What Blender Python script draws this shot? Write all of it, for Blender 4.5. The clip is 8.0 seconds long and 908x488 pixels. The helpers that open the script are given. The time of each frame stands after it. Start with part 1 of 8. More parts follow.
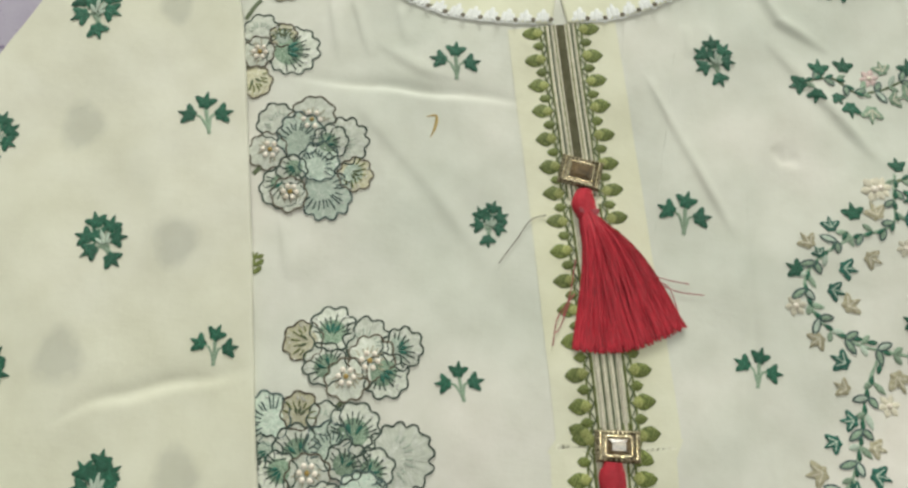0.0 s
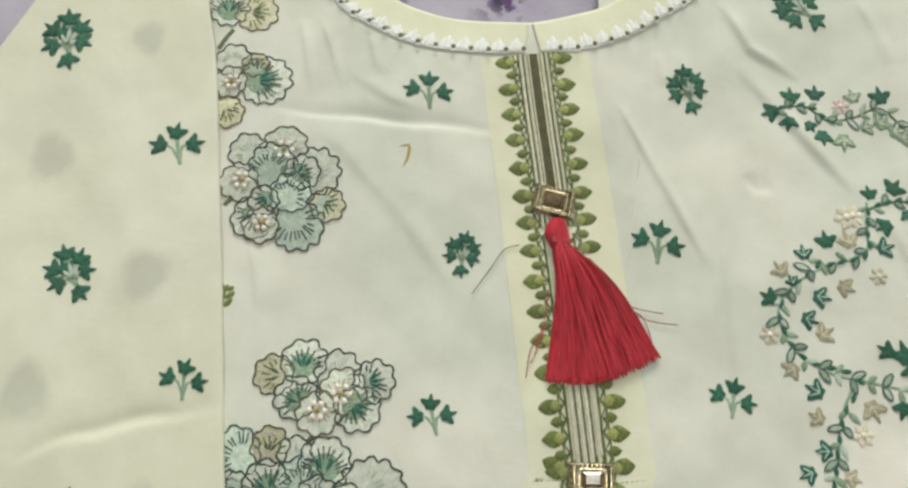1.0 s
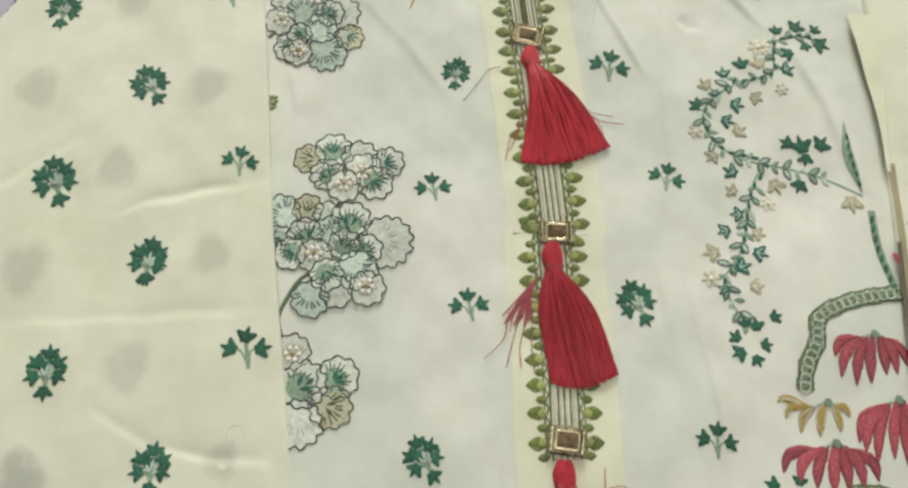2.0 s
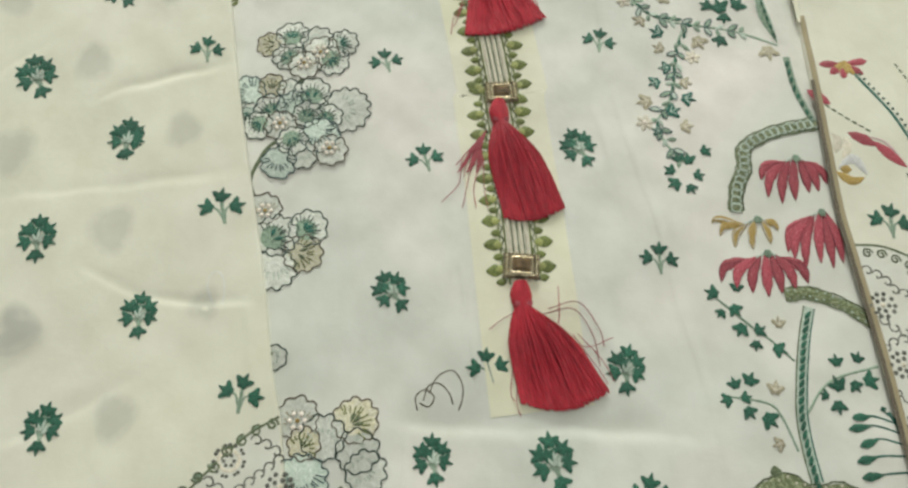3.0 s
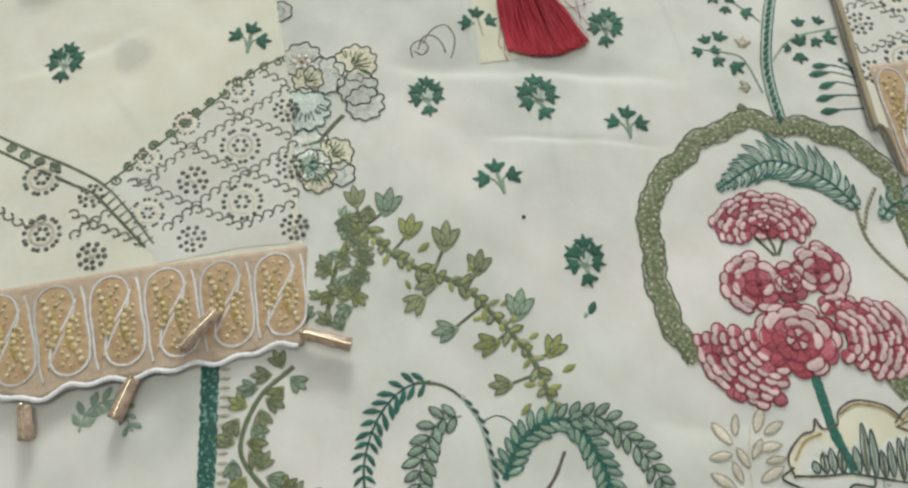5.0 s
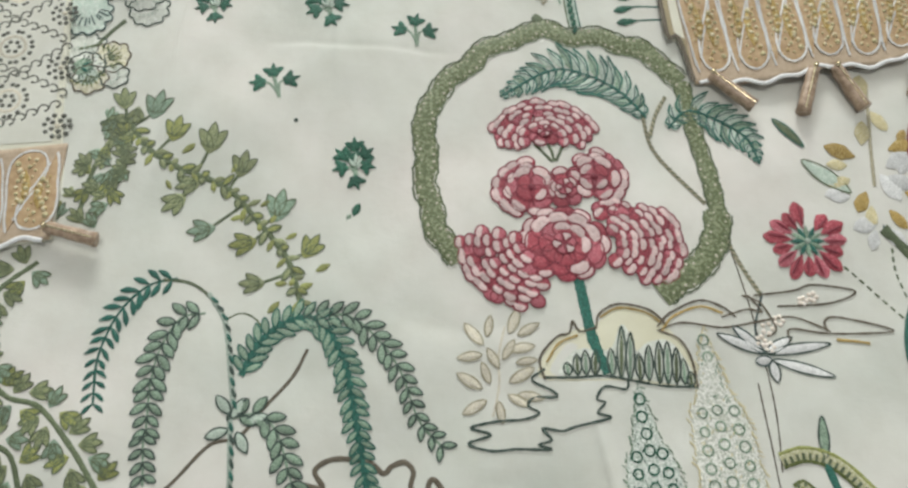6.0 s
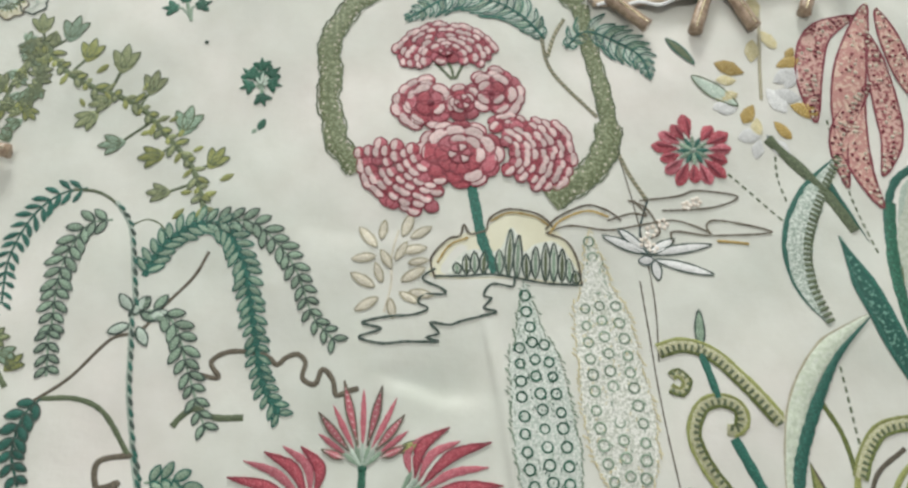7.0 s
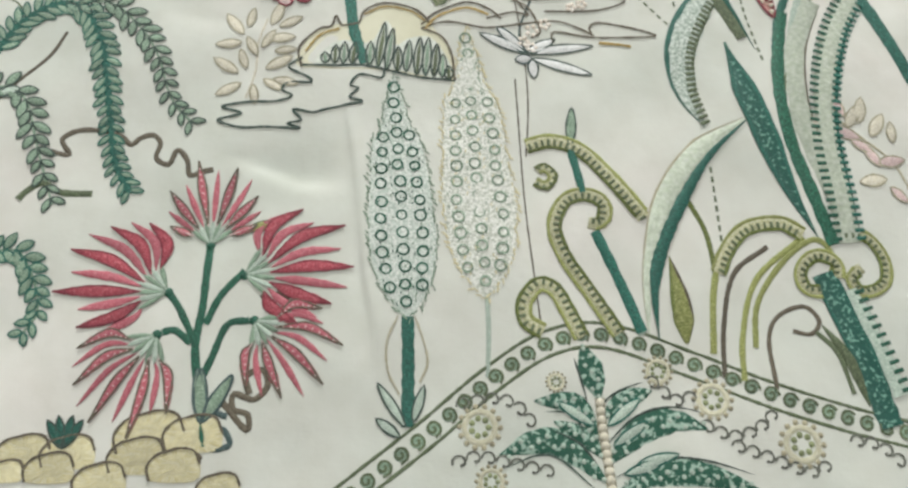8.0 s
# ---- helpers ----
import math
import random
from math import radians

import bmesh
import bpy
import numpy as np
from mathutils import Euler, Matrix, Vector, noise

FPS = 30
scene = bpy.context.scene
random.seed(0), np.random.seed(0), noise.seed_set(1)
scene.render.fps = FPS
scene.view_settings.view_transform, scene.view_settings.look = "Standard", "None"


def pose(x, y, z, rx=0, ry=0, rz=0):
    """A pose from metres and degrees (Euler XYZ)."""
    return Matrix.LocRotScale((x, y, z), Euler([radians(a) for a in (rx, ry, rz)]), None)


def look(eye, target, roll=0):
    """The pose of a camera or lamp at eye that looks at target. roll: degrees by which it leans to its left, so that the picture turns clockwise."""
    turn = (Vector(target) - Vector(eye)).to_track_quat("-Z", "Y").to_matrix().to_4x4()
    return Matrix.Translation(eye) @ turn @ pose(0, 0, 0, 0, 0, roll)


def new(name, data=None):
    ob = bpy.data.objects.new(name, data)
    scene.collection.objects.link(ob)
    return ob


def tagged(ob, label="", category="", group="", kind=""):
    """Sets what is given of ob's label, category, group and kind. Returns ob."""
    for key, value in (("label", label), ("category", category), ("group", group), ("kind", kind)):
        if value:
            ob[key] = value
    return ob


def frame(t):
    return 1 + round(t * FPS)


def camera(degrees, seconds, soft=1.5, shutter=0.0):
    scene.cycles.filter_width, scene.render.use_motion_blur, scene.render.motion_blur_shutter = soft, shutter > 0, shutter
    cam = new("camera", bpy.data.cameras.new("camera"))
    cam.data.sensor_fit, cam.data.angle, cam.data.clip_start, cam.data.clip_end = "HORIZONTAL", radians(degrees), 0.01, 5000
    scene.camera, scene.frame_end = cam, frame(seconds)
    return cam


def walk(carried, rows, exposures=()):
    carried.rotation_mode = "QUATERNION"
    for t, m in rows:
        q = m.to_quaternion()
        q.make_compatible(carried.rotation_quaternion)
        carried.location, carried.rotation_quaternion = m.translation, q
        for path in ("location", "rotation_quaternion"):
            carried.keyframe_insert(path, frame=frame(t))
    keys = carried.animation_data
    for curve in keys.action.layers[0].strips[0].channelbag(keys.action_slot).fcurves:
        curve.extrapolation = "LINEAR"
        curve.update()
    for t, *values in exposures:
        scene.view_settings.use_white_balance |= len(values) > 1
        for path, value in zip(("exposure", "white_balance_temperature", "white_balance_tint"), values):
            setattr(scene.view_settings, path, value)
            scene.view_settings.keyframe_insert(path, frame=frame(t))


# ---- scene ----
cam = camera(60, 8.0, soft=2.6)
PATH = [
    (0, (-0.001, -0.061, 0.359), (-0.016, 0.501, -1.56), 3.3),
    (0.2, (0.005, -0.044, 0.35), (0.001, 0.526, -1.567), 4.4),
    (0.5, (0.008, -0.04, 0.343), (0.007, 0.548, -1.568), 4.5),
    (0.7, (0.006, -0.044, 0.351), (0.01, 0.548, -1.559), 4.9),
    (1, (0.007, -0.053, 0.359), (0.012, 0.549, -1.548), 4.9),
    (1.2, (0.01, -0.071, 0.365), (0.013, 0.538, -1.54), 4.7),
    (1.5, (0.013, -0.111, 0.382), (0.021, 0.498, -1.523), 5.0),
    (1.8, (0.016, -0.157, 0.41), (0.028, 0.475, -1.488), 5.3),
    (2, (0.016, -0.197, 0.42), (0.027, 0.448, -1.473), 5.1),
    (2.2, (0.016, -0.231, 0.423), (0.035, 0.424, -1.466), 5.4),
    (3.3, (0.046, -0.332, 0.42), (0.093, 0.408, -1.437), 2.8),
    (3.5, (0.051, -0.352, 0.42), (0.103, 0.381, -1.44), 3.2),
    (4, (0.067, -0.408, 0.406), (0.121, 0.321, -1.455), 3.6),
    (4.2, (0.065, -0.426, 0.399), (0.125, 0.298, -1.464), 4.1),
    (4.5, (0.047, -0.462, 0.387), (0.107, 0.26, -1.477), 4.3),
    (4.7, (0.032, -0.477, 0.389), (0.094, 0.237, -1.478), 4.6),
    (5.8, (0.119, -0.557, 0.355), (0.168, 0.206, -1.493), 4.3),
    (6, (0.16, -0.551, 0.355), (0.202, 0.202, -1.497), 3.8),
    (6.2, (0.188, -0.545, 0.357), (0.242, 0.197, -1.499), 4.6),
    (6.5, (0.181, -0.544, 0.373), (0.235, 0.203, -1.482), 4.3),
    (6.8, (0.189, -0.576, 0.363), (0.238, 0.177, -1.49), 3.8),
    (7, (0.212, -0.599, 0.355), (0.249, 0.152, -1.498), 3.0),
    (7.2, (0.229, -0.61, 0.36), (0.261, 0.131, -1.498), 2.7),
    (7.5, (0.239, -0.623, 0.366), (0.289, 0.081, -1.505), 4.7),
    (7.8, (0.253, -0.646, 0.342), (0.314, 0.007, -1.547), 6.8),
    (8, (0.272, -0.661, 0.323), (0.334, -0.043, -1.579), 7.6),
]

walk(cam, [(t, look(eye, target, roll)) for t, eye, target, roll in PATH],
     [(0, -0.17, 6850, 7), (2, -0.11, 6850, 8), (3.5, -0.15, 6600, 10), (4.5, -0.14, 6480, 13), (6.5, 0.02, 6420, 13), (8, 0.12, 6450, 13)])

# ---- light: a bright room, a window beyond the collar and an added overhead fill lamp ----
world = bpy.data.worlds.new("world")
scene.world = world
world.use_nodes = True
world.node_tree.nodes["Background"].inputs[0].default_value = (0.9, 0.95, 1.0, 1)
world.node_tree.nodes["Background"].inputs[1].default_value = 0.3


def area_lamp(name, where, target, w, h, watts, color):
    d = bpy.data.lights.new(name, "AREA")
    d.shape, d.size, d.size_y, d.energy, d.color = "RECTANGLE", w, h, watts, color
    ob = new(name, d)
    ob.matrix_world = look(where, target)
    return ob


area_lamp("window_light", (0.0, 4.1, 1.9), (0.15, -0.2, 0.1), 1.5, 1.2, 160, (0.97, 1.0, 0.965))
area_lamp("overhead_fill", (0.15, -0.3, 2.4), (0.15, -0.3, 0), 0.9, 0.5, 15, (0.99, 1.0, 0.94))


# ---- materials ----
def rgb(code):
    v = [int(code[i:i + 2], 16) / 255 for i in (0, 2, 4)]
    return (*[c / 12.92 if c <= 0.04045 else ((c + 0.055) / 1.055) ** 2.4 for c in v], 1)


def nodes_of(name, rough, metal=0.0):
    m = bpy.data.materials.new(name)
    m.use_nodes = True
    n, l = m.node_tree.nodes, m.node_tree.links
    b = n["Principled BSDF"]
    b.inputs["Roughness"].default_value, b.inputs["Metallic"].default_value = rough, metal
    return m, n, l, b


def noise_node(n, l, vec, scale, detail=3.0, rough=0.55):
    t = n.new("ShaderNodeTexNoise")
    t.inputs["Scale"].default_value, t.inputs["Detail"].default_value = scale, detail
    t.inputs["Roughness"].default_value = rough
    l.new(vec, t.inputs["Vector"])
    return t.outputs["Fac"]


def ramp_node(n, l, fac, stops):
    r = n.new("ShaderNodeValToRGB")
    e = r.color_ramp.elements
    while len(e) < len(stops):
        e.new(0.5)
    for k, (p, c) in zip(e, stops):
        k.position, k.color = p, rgb(c)
    l.new(fac, r.inputs[0])
    return r.outputs[0]


def mix_node(n, l, fac, a, b, how="MIX"):
    m = n.new("ShaderNodeMix")
    m.data_type, m.blend_type = "RGBA", how
    if isinstance(fac, float):
        m.inputs[0].default_value = fac
    else:
        l.new(fac, m.inputs[0])
    for sock, v in ((m.inputs[6], a), (m.inputs[7], b)):
        if isinstance(v, str):
            sock.default_value = rgb(v)
        else:
            l.new(v, sock)
    return m.outputs[2]


def bump_node(n, l, height, strength, distance, b):
    k = n.new("ShaderNodeBump")
    k.inputs["Strength"].default_value, k.inputs["Distance"].default_value = strength, distance
    l.new(height, k.inputs["Height"])
    l.new(k.outputs[0], b.inputs["Normal"])


def cloth(name, one, two, three, rough=0.85):
    """Fine cotton: broad tone drift, small blotches, weave threads and soft crumple."""
    m, n, l, b = nodes_of(name, rough)
    v = n.new("ShaderNodeTexCoord").outputs["Object"]
    tone = ramp_node(n, l, noise_node(n, l, v, 7.0, 4), [(0.32, one), (0.52, two), (0.7, three)])
    blot = ramp_node(n, l, noise_node(n, l, v, 55, 4), [(0.3, "eeece8"), (0.65, "ffffff")])
    tone = mix_node(n, l, 0.5, tone, blot, "MULTIPLY")
    stretch = []
    for s in ((900, 90, 1), (90, 900, 1)):
        q = n.new("ShaderNodeMapping")
        q.inputs["Scale"].default_value = s
        l.new(v, q.inputs["Vector"])
        stretch.append(noise_node(n, l, q.outputs[0], 1.0, 2))
    weave = n.new("ShaderNodeMath")
    weave.operation = "ADD"
    l.new(stretch[0], weave.inputs[0]), l.new(stretch[1], weave.inputs[1])
    yarn = ramp_node(n, l, weave.outputs[0], [(0.35, "f1efe9"), (0.75, "ffffff")])
    tone = mix_node(n, l, 0.45, tone, yarn, "MULTIPLY")
    l.new(tone, b.inputs["Base Color"])
    b.inputs["Sheen Weight"].default_value = 0.15
    crumple = noise_node(n, l, v, 130, 5, 0.6)
    both = n.new("ShaderNodeMath")
    both.operation = "MULTIPLY_ADD"
    both.inputs[1].default_value = 0.12
    l.new(weave.outputs[0], both.inputs[0]), l.new(crumple, both.inputs[2])
    bump_node(n, l, both.outputs[0], 0.2, 0.0010, b)
    return m


def thread(name, dark, mid, light, along=1500.0, across=2.2, rough=0.62):
    """Satin stitch: threads lie across the strip, shade varies thread by thread, sheen is mixed into the colour."""
    m, n, l, b = nodes_of(name, rough)
    uv = n.new("ShaderNodeTexCoord").outputs["UV"]
    q = n.new("ShaderNodeMapping")
    q.inputs["Scale"].default_value = (along, across, 1)
    l.new(uv, q.inputs["Vector"])
    f = noise_node(n, l, q.outputs[0], 1.0, 3)
    tone = ramp_node(n, l, f, [(0.36, dark), (0.5, mid), (0.64, light)])
    sheen_mottle = ramp_node(n, l, noise_node(n, l, n.new("ShaderNodeTexCoord").outputs["Object"], 330, 2), [(0.3, "b9b9b9"), (0.7, "ffffff")])
    tone = mix_node(n, l, 0.35, tone, sheen_mottle, "MULTIPLY")
    info = n.new("ShaderNodeObjectInfo")
    shade = ramp_node(n, l, info.outputs["Random"], [(0.0, "d8d8d8"), (1.0, "ffffff")])
    l.new(mix_node(n, l, 1.0, tone, shade, "MULTIPLY"), b.inputs["Base Color"])
    b.inputs["Sheen Weight"].default_value = 0.1
    bump_node(n, l, f, 0.6, 0.0005, b)
    return m


def spotted(name, ground, spot, scale, low=0.5, high=0.58):
    """Thread ground with irregular knots of a second colour."""
    m, n, l, b = nodes_of(name, 0.6)
    v = n.new("ShaderNodeTexCoord").outputs["Object"]
    f = noise_node(n, l, v, scale, 2)
    fine = ramp_node(n, l, noise_node(n, l, v, 1500, 2), [(0.3, "c9c9c9"), (0.7, "ffffff")])
    tone = ramp_node(n, l, f, [(low, ground), (high, spot)])
    l.new(mix_node(n, l, 0.8, tone, fine, "MULTIPLY"), b.inputs["Base Color"])
    bump_node(n, l, f, 0.5, 0.0006, b)
    return m


def metal(name, dark, light, rough=0.32):
    m, n, l, b = nodes_of(name, rough, 1.0)
    v = n.new("ShaderNodeTexCoord").outputs["Object"]
    l.new(ramp_node(n, l, noise_node(n, l, v, 700, 3), [(0.35, dark), (0.65, light)]), b.inputs["Base Color"])
    return m


COTTON = cloth("cream_cotton", "cacec3", "d7d7cd", "e2ddd5")
PLACKET = cloth("placket_cotton", "dcdbc0", "dedcc6", "e0dfcc")
SLEEVE = cloth("sleeve_cotton", "dbdac6", "dddbca", "dfddd0")
FACING = cloth("neck_facing_cotton", "e0dfc4", "e2e1c9", "e5e4d0")
GREEN = thread("dark_green_thread", "0b3e2d", "1a6149", "3c8a6c")
TEAL = thread("teal_thread", "12493f", "1f6a5a", "3a8874")
SAGE = thread("sage_thread", "6f8d74", "93ad94", "b7cab2")
MINT = thread("pale_mint_thread", "a9bfae", "c3d3c2", "dbe5d8")
OLIVE = thread("olive_thread", "4b5720", "6d7a35", "939d58")
OLIVE_PALE = thread("pale_olive_thread", "7c8757", "9aa374", "bac097")
MOSS = thread("moss_thread", "47543a", "647250", "85926d")
LIME = thread("yellow_green_thread", "7d8440", "a1a75c", "c3c685")
LINE = thread("charcoal_green_thread", "263a31", "3b5147", "5d7265")
LINE_TEAL = thread("slate_thread", "304a4a", "48615f", "6d8481")
LINE_BROWN = thread("brown_thread", "4f4636", "6c6250", "8f8570")
GOLDEN = thread("golden_thread", "9a7a35", "c0a050", "dcc484")
CREAM = thread("ivory_thread", "d9cfb4", "ebe3cc", "f6f1e2")
WHITE = thread("white_thread", "d8d8d4", "eeeeea", "fbfbf8")
TAN = thread("tan_thread", "a39a7c", "bdb597", "d3ccb4")
RED = thread("coral_thread", "97303f", "b84855", "d2727a")
PINK = thread("rose_thread", "b04a58", "ca6874", "e0949c")
PINK_DARK = thread("deep_rose_thread", "6c1c2a", "8c2c3c", "ab4756")
PINK_PALE = thread("blush_thread", "dfb7b4", "ecd0cb", "f5e4df")
YELLOW = thread("straw_thread", "cfc088", "e0d4a4", "ece3c0")
SILK = thread("crimson_silk", "8f0a20", "c4152f", "de3448", 60, 1.2, 0.45)
ARCH = spotted("olive_moss_stitch", "66714a", "9ba37f", 620, 0.46, 0.62)
GREY_STITCH = spotted("grey_green_stitch", "a3b3a4", "dfe6dc", 700, 0.42, 0.6)
WHITE_STITCH = spotted("white_lace_stitch", "c9cdbd", "f0f0e6", 800, 0.4, 0.55)
PINK_STITCH = spotted("rose_knot_stitch", "d9b1a4", "a35a5c", 480, 0.5, 0.57)
PINK_STITCH_DARK = spotted("rose_weave_stitch", "cc958c", "e2c4b0", 420, 0.5, 0.6)
TEAL_STITCH = spotted("teal_braid_stitch", "1d5a4d", "7fb09d", 560, 0.55, 0.64)
BRASS = metal("antique_brass", "6e6450", "bdb298", 0.34)
GOLD = metal("bright_gold_wire", "b5a27a", "efe3c4", 0.22)
GRANULE = spotted("gold_bead_stitch", "cbb078", "f0e4c0", 520, 0.45, 0.55)


def plain(name, one, two, scale, rough, ior=1.45, sheen=0.0):
    m, n, l, b = nodes_of(name, rough)
    v = n.new("ShaderNodeTexCoord").outputs["Object"]
    l.new(ramp_node(n, l, noise_node(n, l, v, scale, 4), [(0.3, one), (0.7, two)]), b.inputs["Base Color"])
    b.inputs["IOR"].default_value = ior
    return m


ORGANZA = plain("bronze_organza", "a98b66", "c4a984", 260, 0.55)
ORGANZA_EDGE = plain("mauve_organza", "ad9980", "c2ae96", 300, 0.5)
TUBE_SATIN = plain("bronze_satin", "8c7662", "c4ac94", 350, 0.28)
GEM = plain("smoky_topaz", "453a28", "80694a", 300, 0.08, 1.6)
PEARL = plain("pearl_sequin", "e6d8c6", "f7efe4", 500, 0.18, 1.7)
LACE = plain("white_crochet_lace", "d9dad8", "f4f4f2", 900, 0.7)
WALL = plain("wall_paint", "d2d4d2", "d8dad8", 3, 0.9)


def bed_print():
    """Lilac sheet with a printed pattern of dark plum blooms."""
    m, n, l, b = nodes_of("lilac_printed_cotton", 0.9)
    v = n.new("ShaderNodeTexCoord").outputs["Object"]
    base = ramp_node(n, l, noise_node(n, l, v, 18, 3), [(0.35, "a69cb2"), (0.65, "b8b2c0")])
    a = ramp_node(n, l, noise_node(n, l, v, 42, 4, 0.7), [(0.53, "000000"), (0.57, "ffffff")])
    c = ramp_node(n, l, noise_node(n, l, v, 13, 1), [(0.48, "000000"), (0.56, "ffffff")])
    both = mix_node(n, l, 1.0, a, c, "MULTIPLY")
    plum = ramp_node(n, l, noise_node(n, l, v, 120, 2), [(0.4, "3f3550"), (0.65, "6d4f80")])
    l.new(mix_node(n, l, both, base, plum), b.inputs["Base Color"])
    bump_node(n, l, noise_node(n, l, v, 400, 3), 0.2, 0.001, b)
    return m


SHEET = bed_print()


def show_through():
    """A stain-like patch: the reverse side of stitching behind thin cotton."""
    m, n, l, b = nodes_of("show_through", 0.9)
    uv = n.new("ShaderNodeTexCoord").outputs["UV"]
    b.inputs["Base Color"].default_value = rgb("9a9fa0")
    f = noise_node(n, l, n.new("ShaderNodeTexCoord").outputs["Object"], 150, 3)
    sep = n.new("ShaderNodeSeparateXYZ")
    l.new(uv, sep.inputs[0])
    q = n.new("ShaderNodeMath")
    q.operation = "MULTIPLY"
    l.new(sep.outputs[1], q.inputs[0]), l.new(f, q.inputs[1])
    r = n.new("ShaderNodeMapRange")
    r.inputs[1].default_value, r.inputs[2].default_value = 0.0, 0.22
    r.inputs[3].default_value, r.inputs[4].default_value = 0.0, 0.15
    l.new(q.outputs[0], r.inputs[0])
    l.new(r.outputs[0], b.inputs["Alpha"])
    return m


GHOST = show_through()

# ---- the lie of the cloth ----
# each crease: its line, height, half width; a negative height is a valley
CREASES = [
    ([(-0.0940, 0.1250), (-0.0500, 0.1230), (-0.0060, 0.1220), (0.0320, 0.1220)], -0.0030, 0.0045),
    ([(-0.0610, 0.1170), (-0.0160, 0.0700), (0.0150, 0.0320)], 0.0016, 0.007),
    ([(0.0840, 0.1430), (0.0990, 0.1160), (0.1130, 0.0900), (0.1310, 0.0570)], 0.0024, 0.0032),
    ([(0.1390, 0.2080), (0.1540, 0.1790), (0.1830, 0.1650)], 0.0032, 0.005),
    ([(0.1470, 0.1680), (0.1780, 0.1330), (0.2080, 0.0990)], 0.0034, 0.006),
    ([(0.2140, 0.2150), (0.2220, 0.1980), (0.2270, 0.1770)], 0.0030, 0.005),
    ([(0.1400, 0.1340), (0.1380, 0.0530), (0.1460, -0.0160)], 0.0010, 0.004),
    ([(-0.0890, 0.0520), (-0.0790, 0.0190)], 0.0014, 0.004),
    ([(0.1490, 0.1080), (0.1550, 0.1010), (0.1640, 0.1030)], -0.0014, 0.006),
    ([(0.1420, -0.0240), (0.1640, -0.1270), (0.1790, -0.2080), (0.1900, -0.2770)], 0.0014, 0.004),
    ([(0.0030, -0.2420), (0.0600, -0.2470), (0.1170, -0.2470), (0.1870, -0.2530)], -0.0028, 0.009),
    ([(0.0630, -0.2900), (0.1140, -0.2930), (0.1720, -0.2960)], -0.0011, 0.0030),
    ([(0.0190, -0.2470), (0.0200, -0.3200)], 0.0012, 0.003),
    ([(0.0480, -0.1530), (0.0610, -0.2340)], 0.0010, 0.003),
    ([(0.0600, -0.3050), (0.0590, -0.3940)], 0.0012, 0.010),
    ([(0.2320, -0.4830), (0.2400, -0.5340), (0.2510, -0.5930), (0.2530, -0.6170)], 0.0044, 0.0045),
    ([(0.1330, -0.4430), (0.1730, -0.4490), (0.2180, -0.4450)], -0.0018, 0.012),
    ([(0.1780, -0.5170), (0.2140, -0.5270), (0.2370, -0.5280)], -0.0036, 0.010),
    ([(0.2450, -0.5300), (0.2490, -0.5690)], 0.0014, 0.008),
    ([(-0.0430, 0.1700), (-0.0350, 0.1470)], 0.0016, 0.004),
    ([(-0.0680, 0.1750), (-0.0550, 0.1390)], 0.0018, 0.004),
    ([(-0.0810, 0.1770), (-0.0680, 0.1340)], 0.0015, 0.004),
    ([(0.2180, 0.0930), (0.2370, 0.0520), (0.2560, -0.0060)], 0.0038, 0.007),
    ([(-0.0530, 0.1490), (-0.0280, 0.1350), (-0.0100, 0.1300)], 0.0014, 0.006),
    ([(0.1370, 0.0270), (0.1320, -0.0430), (0.1470, -0.1220)], 0.0010, 0.006),
    ([(0.0160, -0.2970), (0.0210, -0.3470), (0.0200, -0.3900)], 0.0012, 0.007),
    ([(0.1040, -0.2430), (0.1070, -0.3280)], 0.0010, 0.006),
    ([(0.1050, 0.1730), (0.1080, 0.1530)], 0.0012, 0.003),
    ([(0.1180, 0.1740), (0.1200, 0.1470)], 0.0012, 0.003),
]
SLEEVE_CREASES = [
    ([(-0.1630, -0.1570), (-0.1280, -0.1760), (-0.0910, -0.1790), (-0.0610, -0.1790)], -0.0034, 0.0045),
    ([(-0.1620, -0.0460), (-0.1300, -0.0350), (-0.0880, -0.0220)], -0.0024, 0.005),
    ([(-0.2460, -0.0450), (-0.2210, -0.0230), (-0.1980, -0.0020)], -0.0020, 0.006),
    ([(-0.2270, -0.1190), (-0.1530, -0.1080), (-0.0780, -0.0960)], -0.0014, 0.005),
    ([(-0.1760, -0.0550), (-0.1520, -0.0400), (-0.1090, -0.0270)], -0.0026, 0.004),
    ([(-0.1630, 0.0860), (-0.1450, 0.0520), (-0.1400, 0.0190)], 0.0018, 0.009),
    ([(-0.2060, -0.1140), (-0.1560, -0.1100), (-0.0710, -0.0990)], -0.0012, 0.005),
    ([(-0.2030, -0.2590), (-0.1670, -0.2460), (-0.1200, -0.2200)], -0.0022, 0.007),
    ([(-0.0710, -0.1750), (-0.0610, -0.2230)], 0.0015, 0.004),
    ([(-0.1400, -0.2610), (-0.1100, -0.2990)], 0.0014, 0.008),
]


